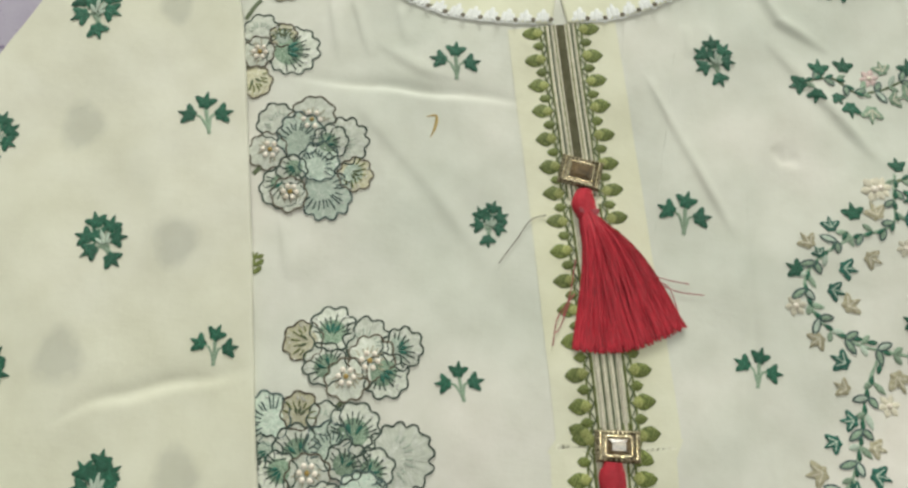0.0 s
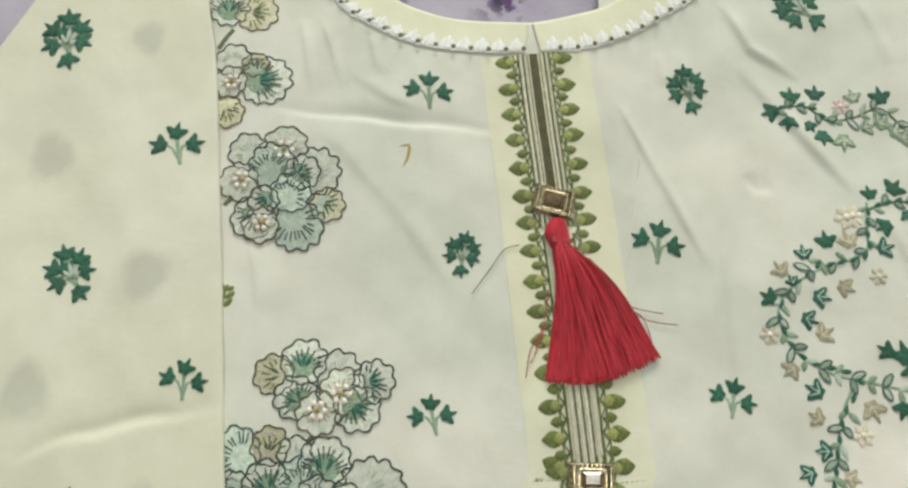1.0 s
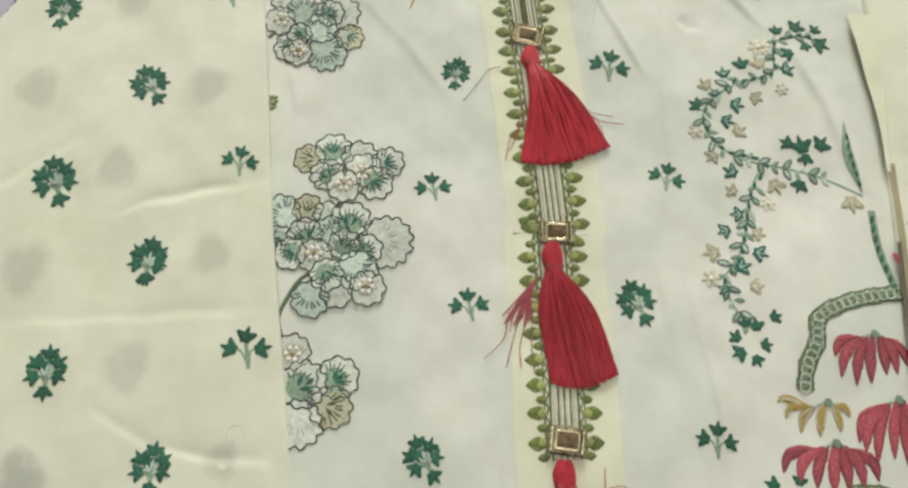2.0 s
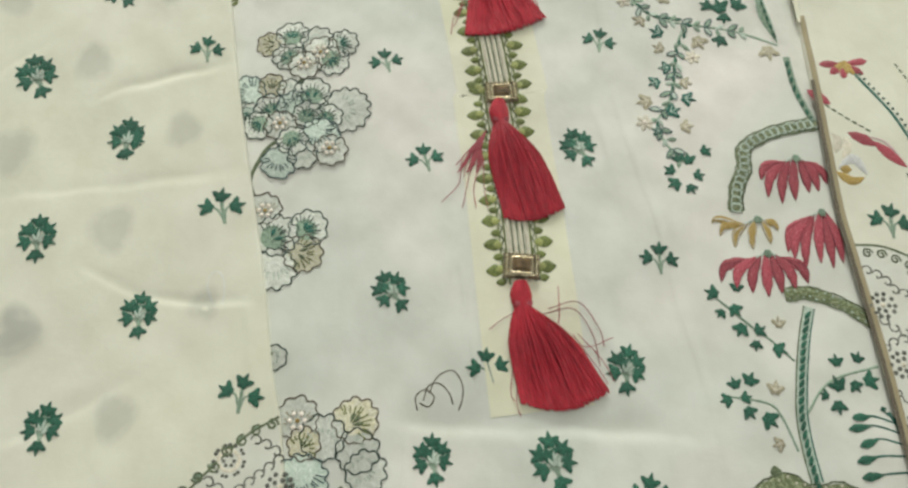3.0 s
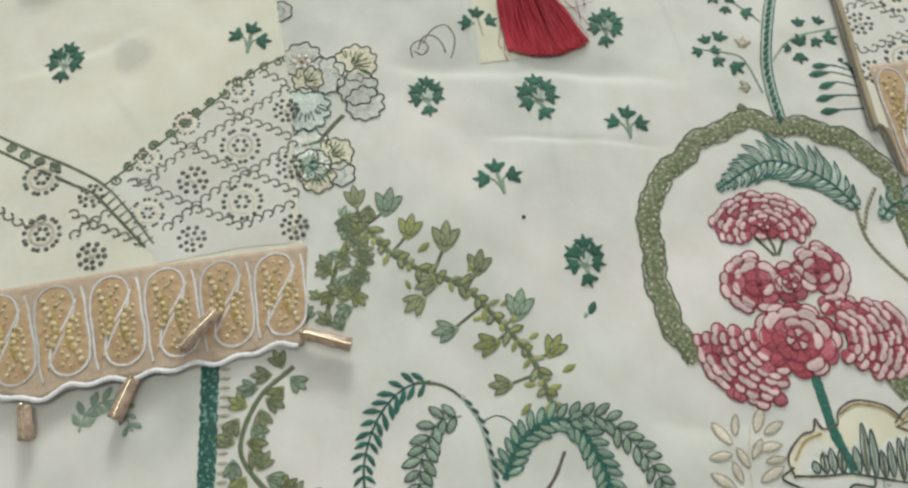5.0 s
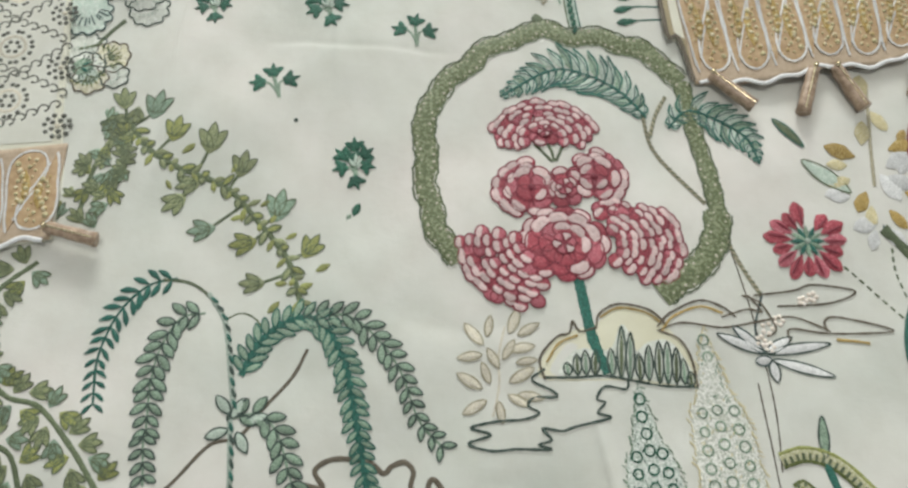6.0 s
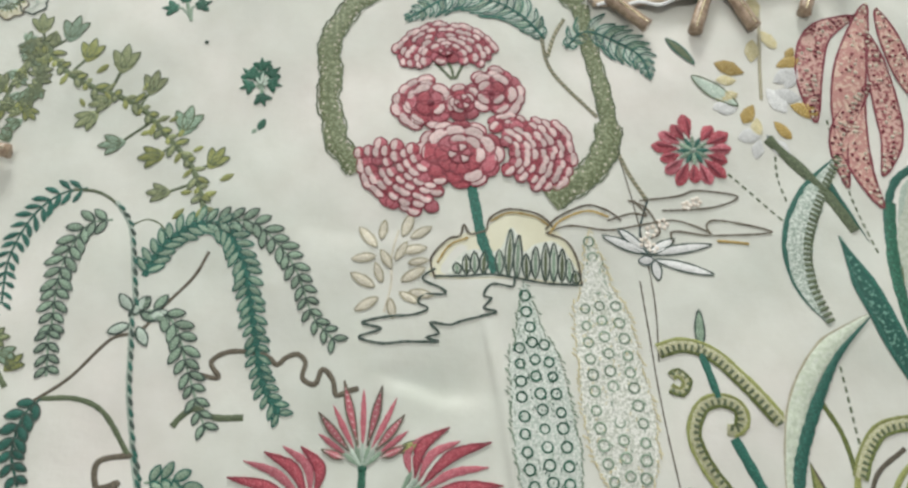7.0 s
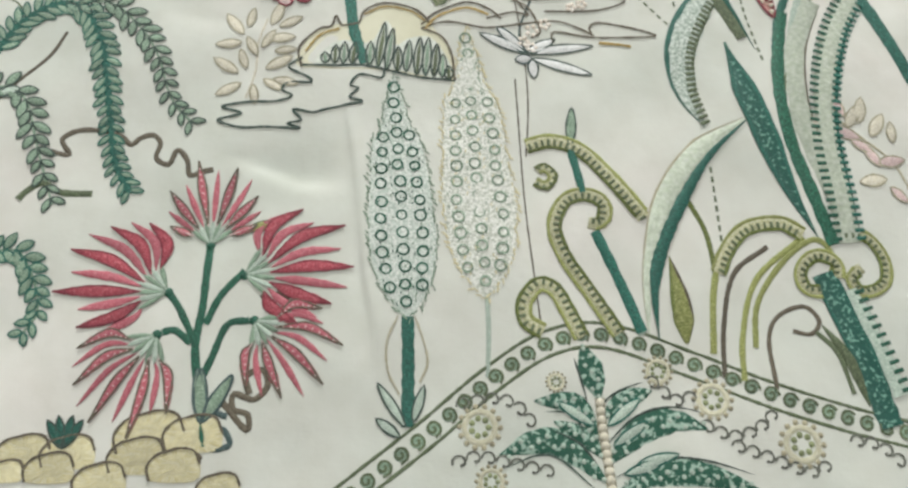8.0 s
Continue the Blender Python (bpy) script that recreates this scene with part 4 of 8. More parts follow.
def cloud(name, petals, stalk, label):
    ob = stem(name, stalk, 0.0024, MOSS, label)
    for i, (x, y, r, a, kind) in enumerate(petals):
        cloud_petal(ob, x, y, r, a, int(kind), i + 1)


CL = "cloud-shaped embroidered bloom with dark scalloped outlines"
cloud("cloud_bloom", [(-0.1190, 0.1800, 0.0111, 90, 1), (-0.1050, 0.1790, 0.0114, 0, 3)], [(-0.1150, 0.1680), (-0.1180, 0.1630), (-0.1210, 0.1560)], CL)
cloud("cloud_bloom", [(-0.1120, 0.1490, 0.0096, 90, 0), (-0.0950, 0.1390, 0.0138, 10, 1), (-0.1110, 0.1210, 0.0090, -60, 3), (-0.1000, 0.1470, 0.0072, 87, 3), (-0.1110, 0.1370, 0.0090, 180, 4)], [(-0.1100, 0.1340), (-0.1140, 0.1300), (-0.1170, 0.1270)], CL)
cloud("cloud_bloom", [(-0.0790, 0.1020, 0.0120, 90, 4), (-0.0960, 0.0990, 0.0102, 138, 0), (-0.0630, 0.0910, 0.0126, 20, 0), (-0.0550, 0.0750, 0.0088, -20, 3), (-0.0680, 0.0640, 0.0132, -52, 2), (-0.0980, 0.0840, 0.0101, 208, 4), (-0.0890, 0.0660, 0.0108, 248, 1), (-0.0840, 0.0920, 0.0120, 80, 2), (-0.0690, 0.0900, 0.0090, 30, 1), (-0.0850, 0.0750, 0.0078, -140, 1), (-0.0730, 0.0790, 0.0102, 60, 2), (-0.0850, 0.0630, 0.0090, 250, 4)], [(-0.0910, 0.0850), (-0.0970, 0.0800), (-0.1040, 0.0710)], CL)
cloud("cloud_bloom", [(-0.0680, -0.0080, 0.0096, 178, 3), (-0.0560, -0.0020, 0.0108, 90, 1), (-0.0400, -0.0060, 0.0108, 80, 0), (-0.0240, -0.0080, 0.0099, 20, 1), (-0.0570, -0.0180, 0.0102, 138, 1), (-0.0300, -0.0200, 0.0108, -40, 1), (-0.0370, -0.0140, 0.0108, 60, 4), (-0.0470, -0.0230, 0.0101, -72, 4)], [(-0.0430, -0.0240), (-0.0460, -0.0310), (-0.0500, -0.0370)], CL)
cloud("cloud_bloom", [(-0.0800, -0.0440, 0.0120, 160, 2), (-0.0660, -0.0400, 0.0088, 80, 3), (-0.0550, -0.0420, 0.0078, 60, 0), (-0.0790, -0.0590, 0.0090, 227, 1), (-0.0650, -0.0560, 0.0108, 118, 1), (-0.0210, -0.0560, 0.0156, 0, 0), (-0.0410, -0.0460, 0.0120, 90, 1), (-0.0510, -0.0540, 0.0108, 120, 2), (-0.0310, -0.0620, 0.0095, 47, 1), (-0.0720, -0.0660, 0.0096, 220, 1), (-0.0430, -0.0600, 0.0093, 70, 1), (-0.0590, -0.0660, 0.0102, -72, 4), (-0.0350, -0.0730, 0.0120, -60, 2), (-0.0580, -0.0910, 0.0108, -92, 2), (-0.0440, -0.0860, 0.0093, -90, 0), (-0.0280, -0.0830, 0.0103, -60, 4), (-0.0510, -0.0770, 0.0096, -60, 1)], [(-0.0500, -0.0730), (-0.0640, -0.0800), (-0.0710, -0.0930), (-0.0740, -0.1040), (-0.0710, -0.1140)], CL)
cloud("cloud_bloom", [(-0.0640, -0.1220, 0.0102, 110, 4), (-0.0390, -0.1340, 0.0118, 38, 1), (-0.0410, -0.1490, 0.0118, -12, 3), (-0.0560, -0.1580, 0.0132, -90, 0), (-0.0570, -0.1390, 0.0132, 40, 1)], [(-0.0650, -0.1370), (-0.0650, -0.1500), (-0.0630, -0.1620)], CL)
cloud("cloud_bloom", [(-0.0520, -0.2100, 0.0072, 0, 0)], [(-0.0530, -0.2070), (-0.0540, -0.2100), (-0.0540, -0.2140)], CL)
cloud("cloud_bloom", [(-0.0370, -0.2430, 0.0118, 100, 4), (-0.0070, -0.2440, 0.0125, 40, 3), (-0.0010, -0.2690, 0.0111, -30, 0), (-0.0060, -0.2590, 0.0118, 0, 0), (-0.0230, -0.2530, 0.0125, 90, 0), (-0.0330, -0.2560, 0.0090, 60, 3), (-0.0330, -0.2730, 0.0139, -90, 2)], [(-0.0120, -0.2770), (-0.0170, -0.2830), (-0.0220, -0.2900)], CL)
cloud("cloud_bloom", [(-0.0310, -0.3010, 0.0139, 90, 0), (-0.0160, -0.3020, 0.0104, 30, 3), (-0.0120, -0.3140, 0.0078, 0, 0), (-0.0240, -0.3160, 0.0096, -60, 3), (-0.0280, -0.3090, 0.0102, 0, 1)], [(-0.0220, -0.2900), (-0.0250, -0.2940), (-0.0340, -0.2970)], CL)
frond([(-0.0970, 0.0190), (-0.0970, 0.0280), (-0.0960, 0.0320)], 0.006, 0.003, OLIVE, None, 0.004, "small olive sprig", name="small_frond")

# ---- ivy vine down the side of the yoke ----
vine = stem("ivy_vine", [(0.2090, 0.0980), (0.2070, 0.0840), (0.2050, 0.0710), (0.1840, 0.0620), (0.1700, 0.0520), (0.1630, 0.0420), (0.1640, 0.0310), (0.1710, 0.0200), (0.1860, 0.0120)] + [(0.1970, 0.0100), (0.2130, 0.0080), (0.2320, 0.0040), (0.2550, -0.0060)], 0.0015, SAGE, "trailing ivy vine in green and tan thread")
vine_low = stem("ivy_vine", [(0.1970, 0.0100), (0.1890, -0.0090), (0.1860, -0.0280), (0.1810, -0.0470), (0.1720, -0.0620), (0.1740, -0.0740), (0.1830, -0.0880)], 0.0015, SAGE, "trailing ivy vine in green and tan thread")
vine_top = stem("ivy_vine", [(0.1640, 0.1440), (0.1810, 0.1490), (0.1930, 0.1420), (0.2070, 0.1450), (0.2220, 0.1510), (0.2360, 0.1370)], 0.0014, MOSS, "ivy spray in green thread with a blush blossom")
vine_side = stem("ivy_vine", [(0.2090, 0.0940), (0.2160, 0.0970), (0.2260, 0.1000), (0.2350, 0.0980)], 0.0014, MOSS, "short ivy spray in dark green thread")
for x, y, a in along([(0.1860, 0.0690), (0.1630, 0.0410), (0.1730, 0.0180), (0.1970, 0.0100), (0.1890, -0.0090), (0.1810, -0.0470), (0.1720, -0.0620)], 0.007):
    leaf(vine, *go(x, y, math.degrees(a), 0), math.degrees(a) + 15, 0.0055, 0.0024, GREEN)
for host, line in ((vine, [(0.1860, 0.0690), (0.1630, 0.0410), (0.1730, 0.0180), (0.1970, 0.0100), (0.2320, 0.0040)]), (vine_low, [(0.1930, -0.0010), (0.1860, -0.0280), (0.1810, -0.0470), (0.1720, -0.0620), (0.1830, -0.0880)]), (vine_top, [(0.1930, 0.1420), (0.2070, 0.1450), (0.2220, 0.1510), (0.2360, 0.1370)])):
    for i, (x, y, a) in enumerate(along(line, 0.0075)):
        for e in (1, -1):
            d = math.degrees(a) + e * (50 + 15 * math.sin(i * 2 + e))
            leaf(host, x, y, d, 0.0068 + 0.0015 * math.sin(3 * i + e), 0.0030, SAGE if (i + e) % 3 else MINT, LINE_TEAL if i % 2 else None)
for x, y, r, a in [(0.1650, 0.1440, 0.0069, 208), (0.1750, 0.1530, 0.0072, 90), (0.1880, 0.1560, 0.0069, 80), (0.1730, 0.1390, 0.0062, -100), (0.1830, 0.1380, 0.0054, -60), (0.1900, 0.1330, 0.0069, -90), (0.2220, 0.1570, 0.0077, 94)]:
    ivy(vine_top, x, y, r, a, GREEN)
for x, y, r, a in [(0.2080, 0.1560, 0.0062, 110), (0.2010, 0.1320, 0.0076, -90), (0.2130, 0.1400, 0.0062, 18), (0.2210, 0.1430, 0.0077, 54), (0.2280, 0.1390, 0.0069, 10), (0.2320, 0.1360, 0.0062, 0)]:
    ivy(vine_top, x, y, r, a, SAGE)
blossom(vine_top, *(0.2010, 0.1510, 0.0060), PINK_PALE, PEARL)
for x, y, r, a in [(0.2230, 0.1060, 0.0076, 60), (0.2350, 0.1050, 0.0054, 60), (0.2370, 0.0950, 0.0080, -30), (0.2280, 0.0930, 0.0054, -70), (0.2170, 0.0860, 0.0066, 200), (0.2110, 0.1020, 0.0060, 100)]:
    ivy(vine_side, x, y, r, a, GREEN)
for host, line in ((vine_side, [(0.2090, 0.0940), (0.2160, 0.0970), (0.2260, 0.1000), (0.2350, 0.0980)]), (vine_side, [(0.2090, 0.0980), (0.2070, 0.0840), (0.2050, 0.0710), (0.1860, 0.0640)]), (vine_top, [(0.1640, 0.1440), (0.1810, 0.1490), (0.1930, 0.1420)])):
    for i, (x, y, a) in enumerate(along(line, 0.0058)):
        leaf(host, x, y, math.degrees(a) + 12, 0.0050, 0.0022, GREEN, lift=0.0006)
        leaf(host, x, y, math.degrees(a) + (50 if i % 2 else -50), 0.0062, 0.0028, SAGE, LINE_TEAL if i % 3 else None)
blossom(vine_side, *(0.2010, 0.0900, 0.0069), CREAM, PEARL)
for x, y, r, a in [(0.1760, 0.0680, 0.0060, 100), (0.1870, 0.0750, 0.0069, 108), (0.1590, 0.0450, 0.0066, 160), (0.1820, 0.0480, 0.0069, -2), (0.1760, 0.0370, 0.0066, -10), (0.2140, 0.0740, 0.0070, 24), (0.1700, 0.0540, 0.0045, 120)]:
    ivy(vine, x, y, r, a, GREEN if int(x * 9000) % 2 else TEAL)
for x, y, r, a in [(0.1980, 0.0760, 0.0073, 108), (0.1650, 0.0590, 0.0066, 120), (0.1940, 0.0540, 0.0066, -30), (0.1830, 0.0300, 0.0072, 40), (0.1680, 0.0130, 0.0066, 218)]:
    ivy(vine, x, y, r, a, TAN)
for x, y, r in [(0.2110, 0.0600, 0.0054), (0.1580, 0.0280, 0.0060)] + [(0.1980, 0.0890, 0.0080), (0.1990, -0.0150, 0.0062), (0.1640, -0.0630, 0.0069)]:
    blossom(vine, x, y, r, CREAM, PEARL)
for x, y, r, a in [(0.2210, 0.0220, 0.0088, 100), (0.2130, 0.0240, 0.0062, 150), (0.2320, 0.0240, 0.0080, 50), (0.2230, 0.0160, 0.0062, -90), (0.2190, -0.0010, 0.0069, -110)]:
    ivy(vine, x, y, r, a, GREEN)
for x, y, r, a in [(0.2040, -0.0020, 0.0080, -60), (0.2480, -0.0100, 0.0088, -90), (0.1790, -0.0090, 0.0060, 160), (0.1670, -0.0470, 0.0076, 198), (0.1910, -0.0340, 0.0060, -20), (0.1880, -0.0660, 0.0062, 0)]:
    ivy(vine_low, x, y, r, a, TAN)
for x, y, r, a in [(0.1790, 0.0030, 0.0072, 150), (0.1820, -0.0230, 0.0062, 188), (0.1740, -0.0330, 0.0062, 208), (0.1910, -0.0460, 0.0069, -12), (0.1810, -0.0550, 0.0072, 20), (0.1720, -0.0690, 0.0054, 160)]:
    ivy(vine_low, x, y, r, a, TEAL)
for x, y, r, a in [(0.1770, -0.0960, 0.0057, 150), (0.1880, -0.0890, 0.0062, 88), (0.1790, -0.1040, 0.0066, 200), (0.1920, -0.0990, 0.0054, 10), (0.1870, -0.1070, 0.0054, -60), (0.1820, -0.0880, 0.0052, 110), (0.1980, -0.0830, 0.0054, 20)]:
    ivy(vine_low, x, y, r, a, GREEN)
sp = stem("blade_leaf", [(0.2470, 0.0410), (0.2480, 0.0200), (0.2550, -0.0040)], 0.0062, SAGE, "slender striped green leaf", shape="leaf")
for x, y, a in along([(0.2470, 0.0360), (0.2490, 0.0180), (0.2540, -0.0020)], 0.006):
    leaf(sp, x, y, math.degrees(a), 0.005, 0.002, GREEN, lift=0.001)

# ---- coral blooms and branch beside the sleeve ----


def bloom(base, tips, wide, mat, edge, label, name="coral_bloom", surface=on_body, calyx=None):
    """Hanging petals that fan out from a small calyx."""
    s = Sew(surface)
    for i in range(7):
        s.dot(*go(*base, 60 * i, 0.0016 if i else 0), 0.0011, calyx or SAGE, lift=0.0007)
    ob = s.make(name, kurta, label)
    n = len(tips)
    for i, (x, y) in enumerate(tips):
        d = Vector((x - base[0], y - base[1]))
        side = Vector((-d.y, d.x)) * 0.16 * (1 - 2 * i / max(1, n - 1))
        m = (base[0] + d.x * 0.55 + side.x, base[1] + d.y * 0.55 + side.y)
        q = Sew(surface)
        root = (base[0] + d.x * 0.34, base[1] + 0.0012 - abs(d.x) * 0.16)
        m = (root[0] * 0.45 + x * 0.55 + d.x * 0.16, root[1] * 0.45 + y * 0.55 + abs(d.x) * 0.12)
        q.strip([root, m, (x, y)], wide * 1.0, mat, "leaf", lift=0.0002 + 0.0002 * (i % 2))
        q.strip([base, root], 0.0012, calyx or MINT, lift=0.0003)
        if edge:
            for e in (-0.42, 0.42):
                q.strip([root, (m[0] + e * wide, m[1]), (x, y)], wide * 0.11, edge, "leaf", lift=0.0006)
        q.make("petal", ob)
    return ob


bloom((0.2520, -0.0890), [(0.2290, -0.1030), (0.2320, -0.1140), (0.2400, -0.1180), (0.2480, -0.1160), (0.2570, -0.1110), (0.2630, -0.1100), (0.2690, -0.1050)], 0.0062, RED, PINK_DARK, "coral red hanging bloom")
bloom((0.2620, -0.1240), [(0.2390, -0.1480), (0.2420, -0.1530), (0.2480, -0.1580), (0.2570, -0.1550), (0.2640, -0.1580), (0.2700, -0.1550)], 0.0060, RED, PINK_DARK, "coral red hanging bloom")
bloom((0.2270, -0.1490), [(0.1980, -0.1660), (0.2060, -0.1710), (0.2150, -0.1730), (0.2240, -0.1750), (0.2320, -0.1730), (0.2400, -0.1710), (0.2480, -0.1670)], 0.0064, RED, PINK_DARK, "coral red hanging bloom")
bloom((0.2240, -0.1280), [(0.1970, -0.1300), (0.2010, -0.1380), (0.2090, -0.1450), (0.2190, -0.1460), (0.2300, -0.1430), (0.2350, -0.1350)], 0.0048, GOLDEN, WHITE, "golden and ivory hanging bloom", "golden_bloom")


def mossy(name, line, width, label, mat=None, edge=MOSS, shape="flat"):
    """A broad knotted bough: padded band, rough darker edges, pale knots."""
    mat = mat or ARCH
    ob = Sew().strip(line, width, mat, "bumpy", high=0.0007, step=0.0028).make(name, kurta, label)
    for e in (-1, 1):
        pts = [(x - math.sin(a) * e * width * (0.50 + 0.04 * math.sin(i * 1.1) + 0.02 * (-1) ** i), y + math.cos(a) * e * width * (0.50 + 0.04 * math.sin(i * 1.1) + 0.02 * (-1) ** i)) for i, (x, y, a) in enumerate(along(line, 0.0022))]
        Sew().strip(pts, 0.0010, edge, lift=0.0004).make("edging", ob)
    return ob


def knots(ob, line, width, mat, step=0.0042, r=0.0008):
    s = Sew()
    for i, (x, y, a) in enumerate(along(line, step)):
        for e in (-0.3, 0.3):
            k = e + 0.08 * math.sin(i * 3.3 + e * 9)
            s.dot(x - math.sin(a) * k * width, y + math.cos(a) * k * width, r * (0.8 + 0.3 * math.sin(i + 7 * e)), mat, 0.0003, lift=0.0006, sides=6)
    tagged(s.make("knot_filling", ob), kind="stuff")


BOUGH = [(0.2700, -0.0640), (0.2510, -0.0680), (0.2360, -0.0730), (0.2220, -0.0820), (0.2200, -0.0950), (0.2140, -0.1090), (0.2120, -0.1230)]
b = mossy("bough", BOUGH, 0.0085, "knotted grey-green bough")
knots(b, BOUGH, 0.0085, MINT, r=0.0009)
for x, y, a in along(BOUGH, 0.0045):
    q = Sew()
    q.ring(x, y, 0.0028, 0.0008, MINT, lift=0.0010)
    q.make("loop_stitch", b)
LOW = [(0.2330, -0.1740), (0.2480, -0.1730), (0.2660, -0.1800), (0.2800, -0.1910)]
b = mossy("bough", LOW, 0.0075, "knotted grey-green bough")
knots(b, LOW, 0.0075, MINT)
b = stem("stalk", [(0.2590, -0.0150), (0.2610, -0.0380), (0.2680, -0.0640)], 0.0042, SAGE, "green striped stalk")
for x, y, a in along([(0.2590, -0.0150), (0.2610, -0.0380), (0.2680, -0.0640)], 0.006):
    leaf(b, x, y, math.degrees(a) - 20, 0.0055, 0.0026, GREEN, lift=0.0008)

# plant with striped trunk and ivy branches
TRUNK = [(0.2460, -0.1810), (0.2380, -0.2060), (0.2320, -0.2360), (0.2320, -0.2580), (0.2340, -0.2760)]
b = stem("ivy_plant", TRUNK, 0.0052, MINT, "upright plant with a striped green trunk and ivy branches")
Sew().strip(beside(TRUNK, 0.0030), 0.0009, TEAL).make("edging", b)
Sew().strip(beside(TRUNK, -0.0030), 0.0009, MOSS).make("edging", b)
for i, (x, y, a) in enumerate(along(TRUNK, 0.0045)):
    leaf(b, *go(x, y, math.degrees(a) + 90, 0.001), math.degrees(a) - 25, 0.006, 0.0026, GREEN, lift=0.0009)
for line in ([(0.2320, -0.2120), (0.2210, -0.2000), (0.2100, -0.1910), (0.1930, -0.1750)], [(0.2270, -0.2600), (0.2210, -0.2430), (0.2140, -0.2350), (0.1930, -0.2310)], [(0.2350, -0.2400), (0.2440, -0.2280), (0.2550, -0.2210), (0.2780, -0.2150)]):
    Sew().strip(line, 0.0013, SAGE).make("branch", b)
for x, y, r, a in [(0.1930, -0.1730, 0.0062, 150), (0.2030, -0.1820, 0.0059, -60), (0.1960, -0.1840, 0.0045, -128), (0.2060, -0.1700, 0.0052, 80), (0.2060, -0.1930, 0.0064, -120), (0.2150, -0.1950, 0.0055, 40), (0.2130, -0.2020, 0.0048, -108), (0.2240, -0.2050, 0.0062, -20), (0.1930, -0.2330, 0.0054, 200), (0.1980, -0.2250, 0.0054, 110), (0.2060, -0.2230, 0.0062, 70), (0.2020, -0.2320, 0.0048, 20), (0.2030, -0.2390, 0.0059, -60), (0.2130, -0.2430, 0.0072, -40)]:
    ivy(b, x, y, r, a, GREEN)
for x, y, r, a in [(0.2550, -0.2130, 0.0055, 100), (0.2670, -0.2110, 0.0051, 60), (0.2540, -0.2260, 0.0068, 120), (0.2520, -0.2360, 0.0062, -80), (0.2710, -0.2230, 0.0069, 10), (0.2630, -0.2250, 0.0055, -60), (0.2460, -0.2310, 0.0042, 150)]:
    ivy(b, x, y, r, a, GREEN)
for x, y, r, a in [(0.2270, -0.1910, 0.0054, 80), (0.2190, -0.2280, 0.0062, 80), (0.2180, -0.2560, 0.0054, 200)]:
    ivy(b, x, y, r, a, TAN)
# fan fern
b = stem("fan_fern", [(0.2840, -0.2790), (0.2840, -0.2630), (0.2810, -0.2470), (0.2780, -0.2400)], 0.0020, TEAL, "fan of dark green fern ribs")
for line in ([(0.2840, -0.2630), (0.2680, -0.2630), (0.2560, -0.2660)], [(0.2850, -0.2580), (0.2700, -0.2540), (0.2590, -0.2580)], [(0.2840, -0.2520), (0.2680, -0.2470), (0.2550, -0.2490)], [(0.2830, -0.2470), (0.2690, -0.2420), (0.2580, -0.2430)], [(0.2860, -0.2710), (0.2700, -0.2720), (0.2570, -0.2740)], [(0.2810, -0.2440), (0.2760, -0.2400), (0.2750, -0.2370)]):
    q = Sew()
    q.strip(line, 0.0011, TEAL)
    q.strip(line[-2:], 0.0046, GREEN, "drop", lift=0.0003)
    q.make("rib", b)

# ---- sleeve embroidery, upper part of the second sleeve ----


def on_right(name, line, width, mat, label="", shape="flat"):
    return stem(name, line, width, mat, label, sleeve_b, shape, on_sleeve)


on_right("stalk", [(0.2990, -0.0290), (0.3170, -0.0600), (0.3310, -0.0980), (0.3350, -0.1390)], 0.0020, TEAL, "dark green curved stalk")
q = Sew(on_sleeve)
for x, y, a in along([(0.2990, -0.0290), (0.3170, -0.0600), (0.3310, -0.0980), (0.3350, -0.1390)], 0.0042):
    q.dot(*go(x, y, math.degrees(a) + 90, 0.0028), 0.0010, GREEN)
q.make("knot_row", sleeve_b)
q = Sew(on_sleeve)
for line in ([(0.2740, -0.0510), (0.2860, -0.0610), (0.2990, -0.0710)], [(0.3160, -0.0970), (0.3250, -0.1170), (0.3320, -0.1400)], [(0.3260, -0.0190), (0.3400, -0.0600), (0.3380, -0.1070)], [(0.2750, -0.1570), (0.2780, -0.1760), (0.2780, -0.1870)]):
    for i, (x, y, a) in enumerate(along(line, 0.0046)):
        q.strip([(x, y), go(x, y, math.degrees(a), 0.003)], 0.0013, MOSS)
tagged(q.make("running_stitch", sleeve_b, "running stitch in grey-green"), kind="stuff")
for tips in ([(0.2660, -0.0420), (0.2790, -0.0520)], [(0.2860, -0.0720), (0.3020, -0.0810)], [(0.3000, -0.0780), (0.3180, -0.0950)]):
    on_right("bud", tips, 0.0072, RED, "coral red bud", "leaf")
on_right("bud_edge", [(0.2960, -0.0750), (0.3080, -0.0790), (0.3180, -0.0940)], 0.0018, PINK_PALE, shape="leaf")
for c, m, tips in (((0.2930, -0.0220), RED, [(0.2770, -0.0230), (0.2830, -0.0300), (0.2910, -0.0330), (0.3050, -0.0290), (0.3090, -0.0190)]), ((0.2950, -0.0190), GOLDEN, [(0.2860, -0.0280), (0.2930, -0.0300), (0.2990, -0.0300)])):
    for tip in tips:
        on_right("petal", [c, tip], 0.0055, m, shape="drop")
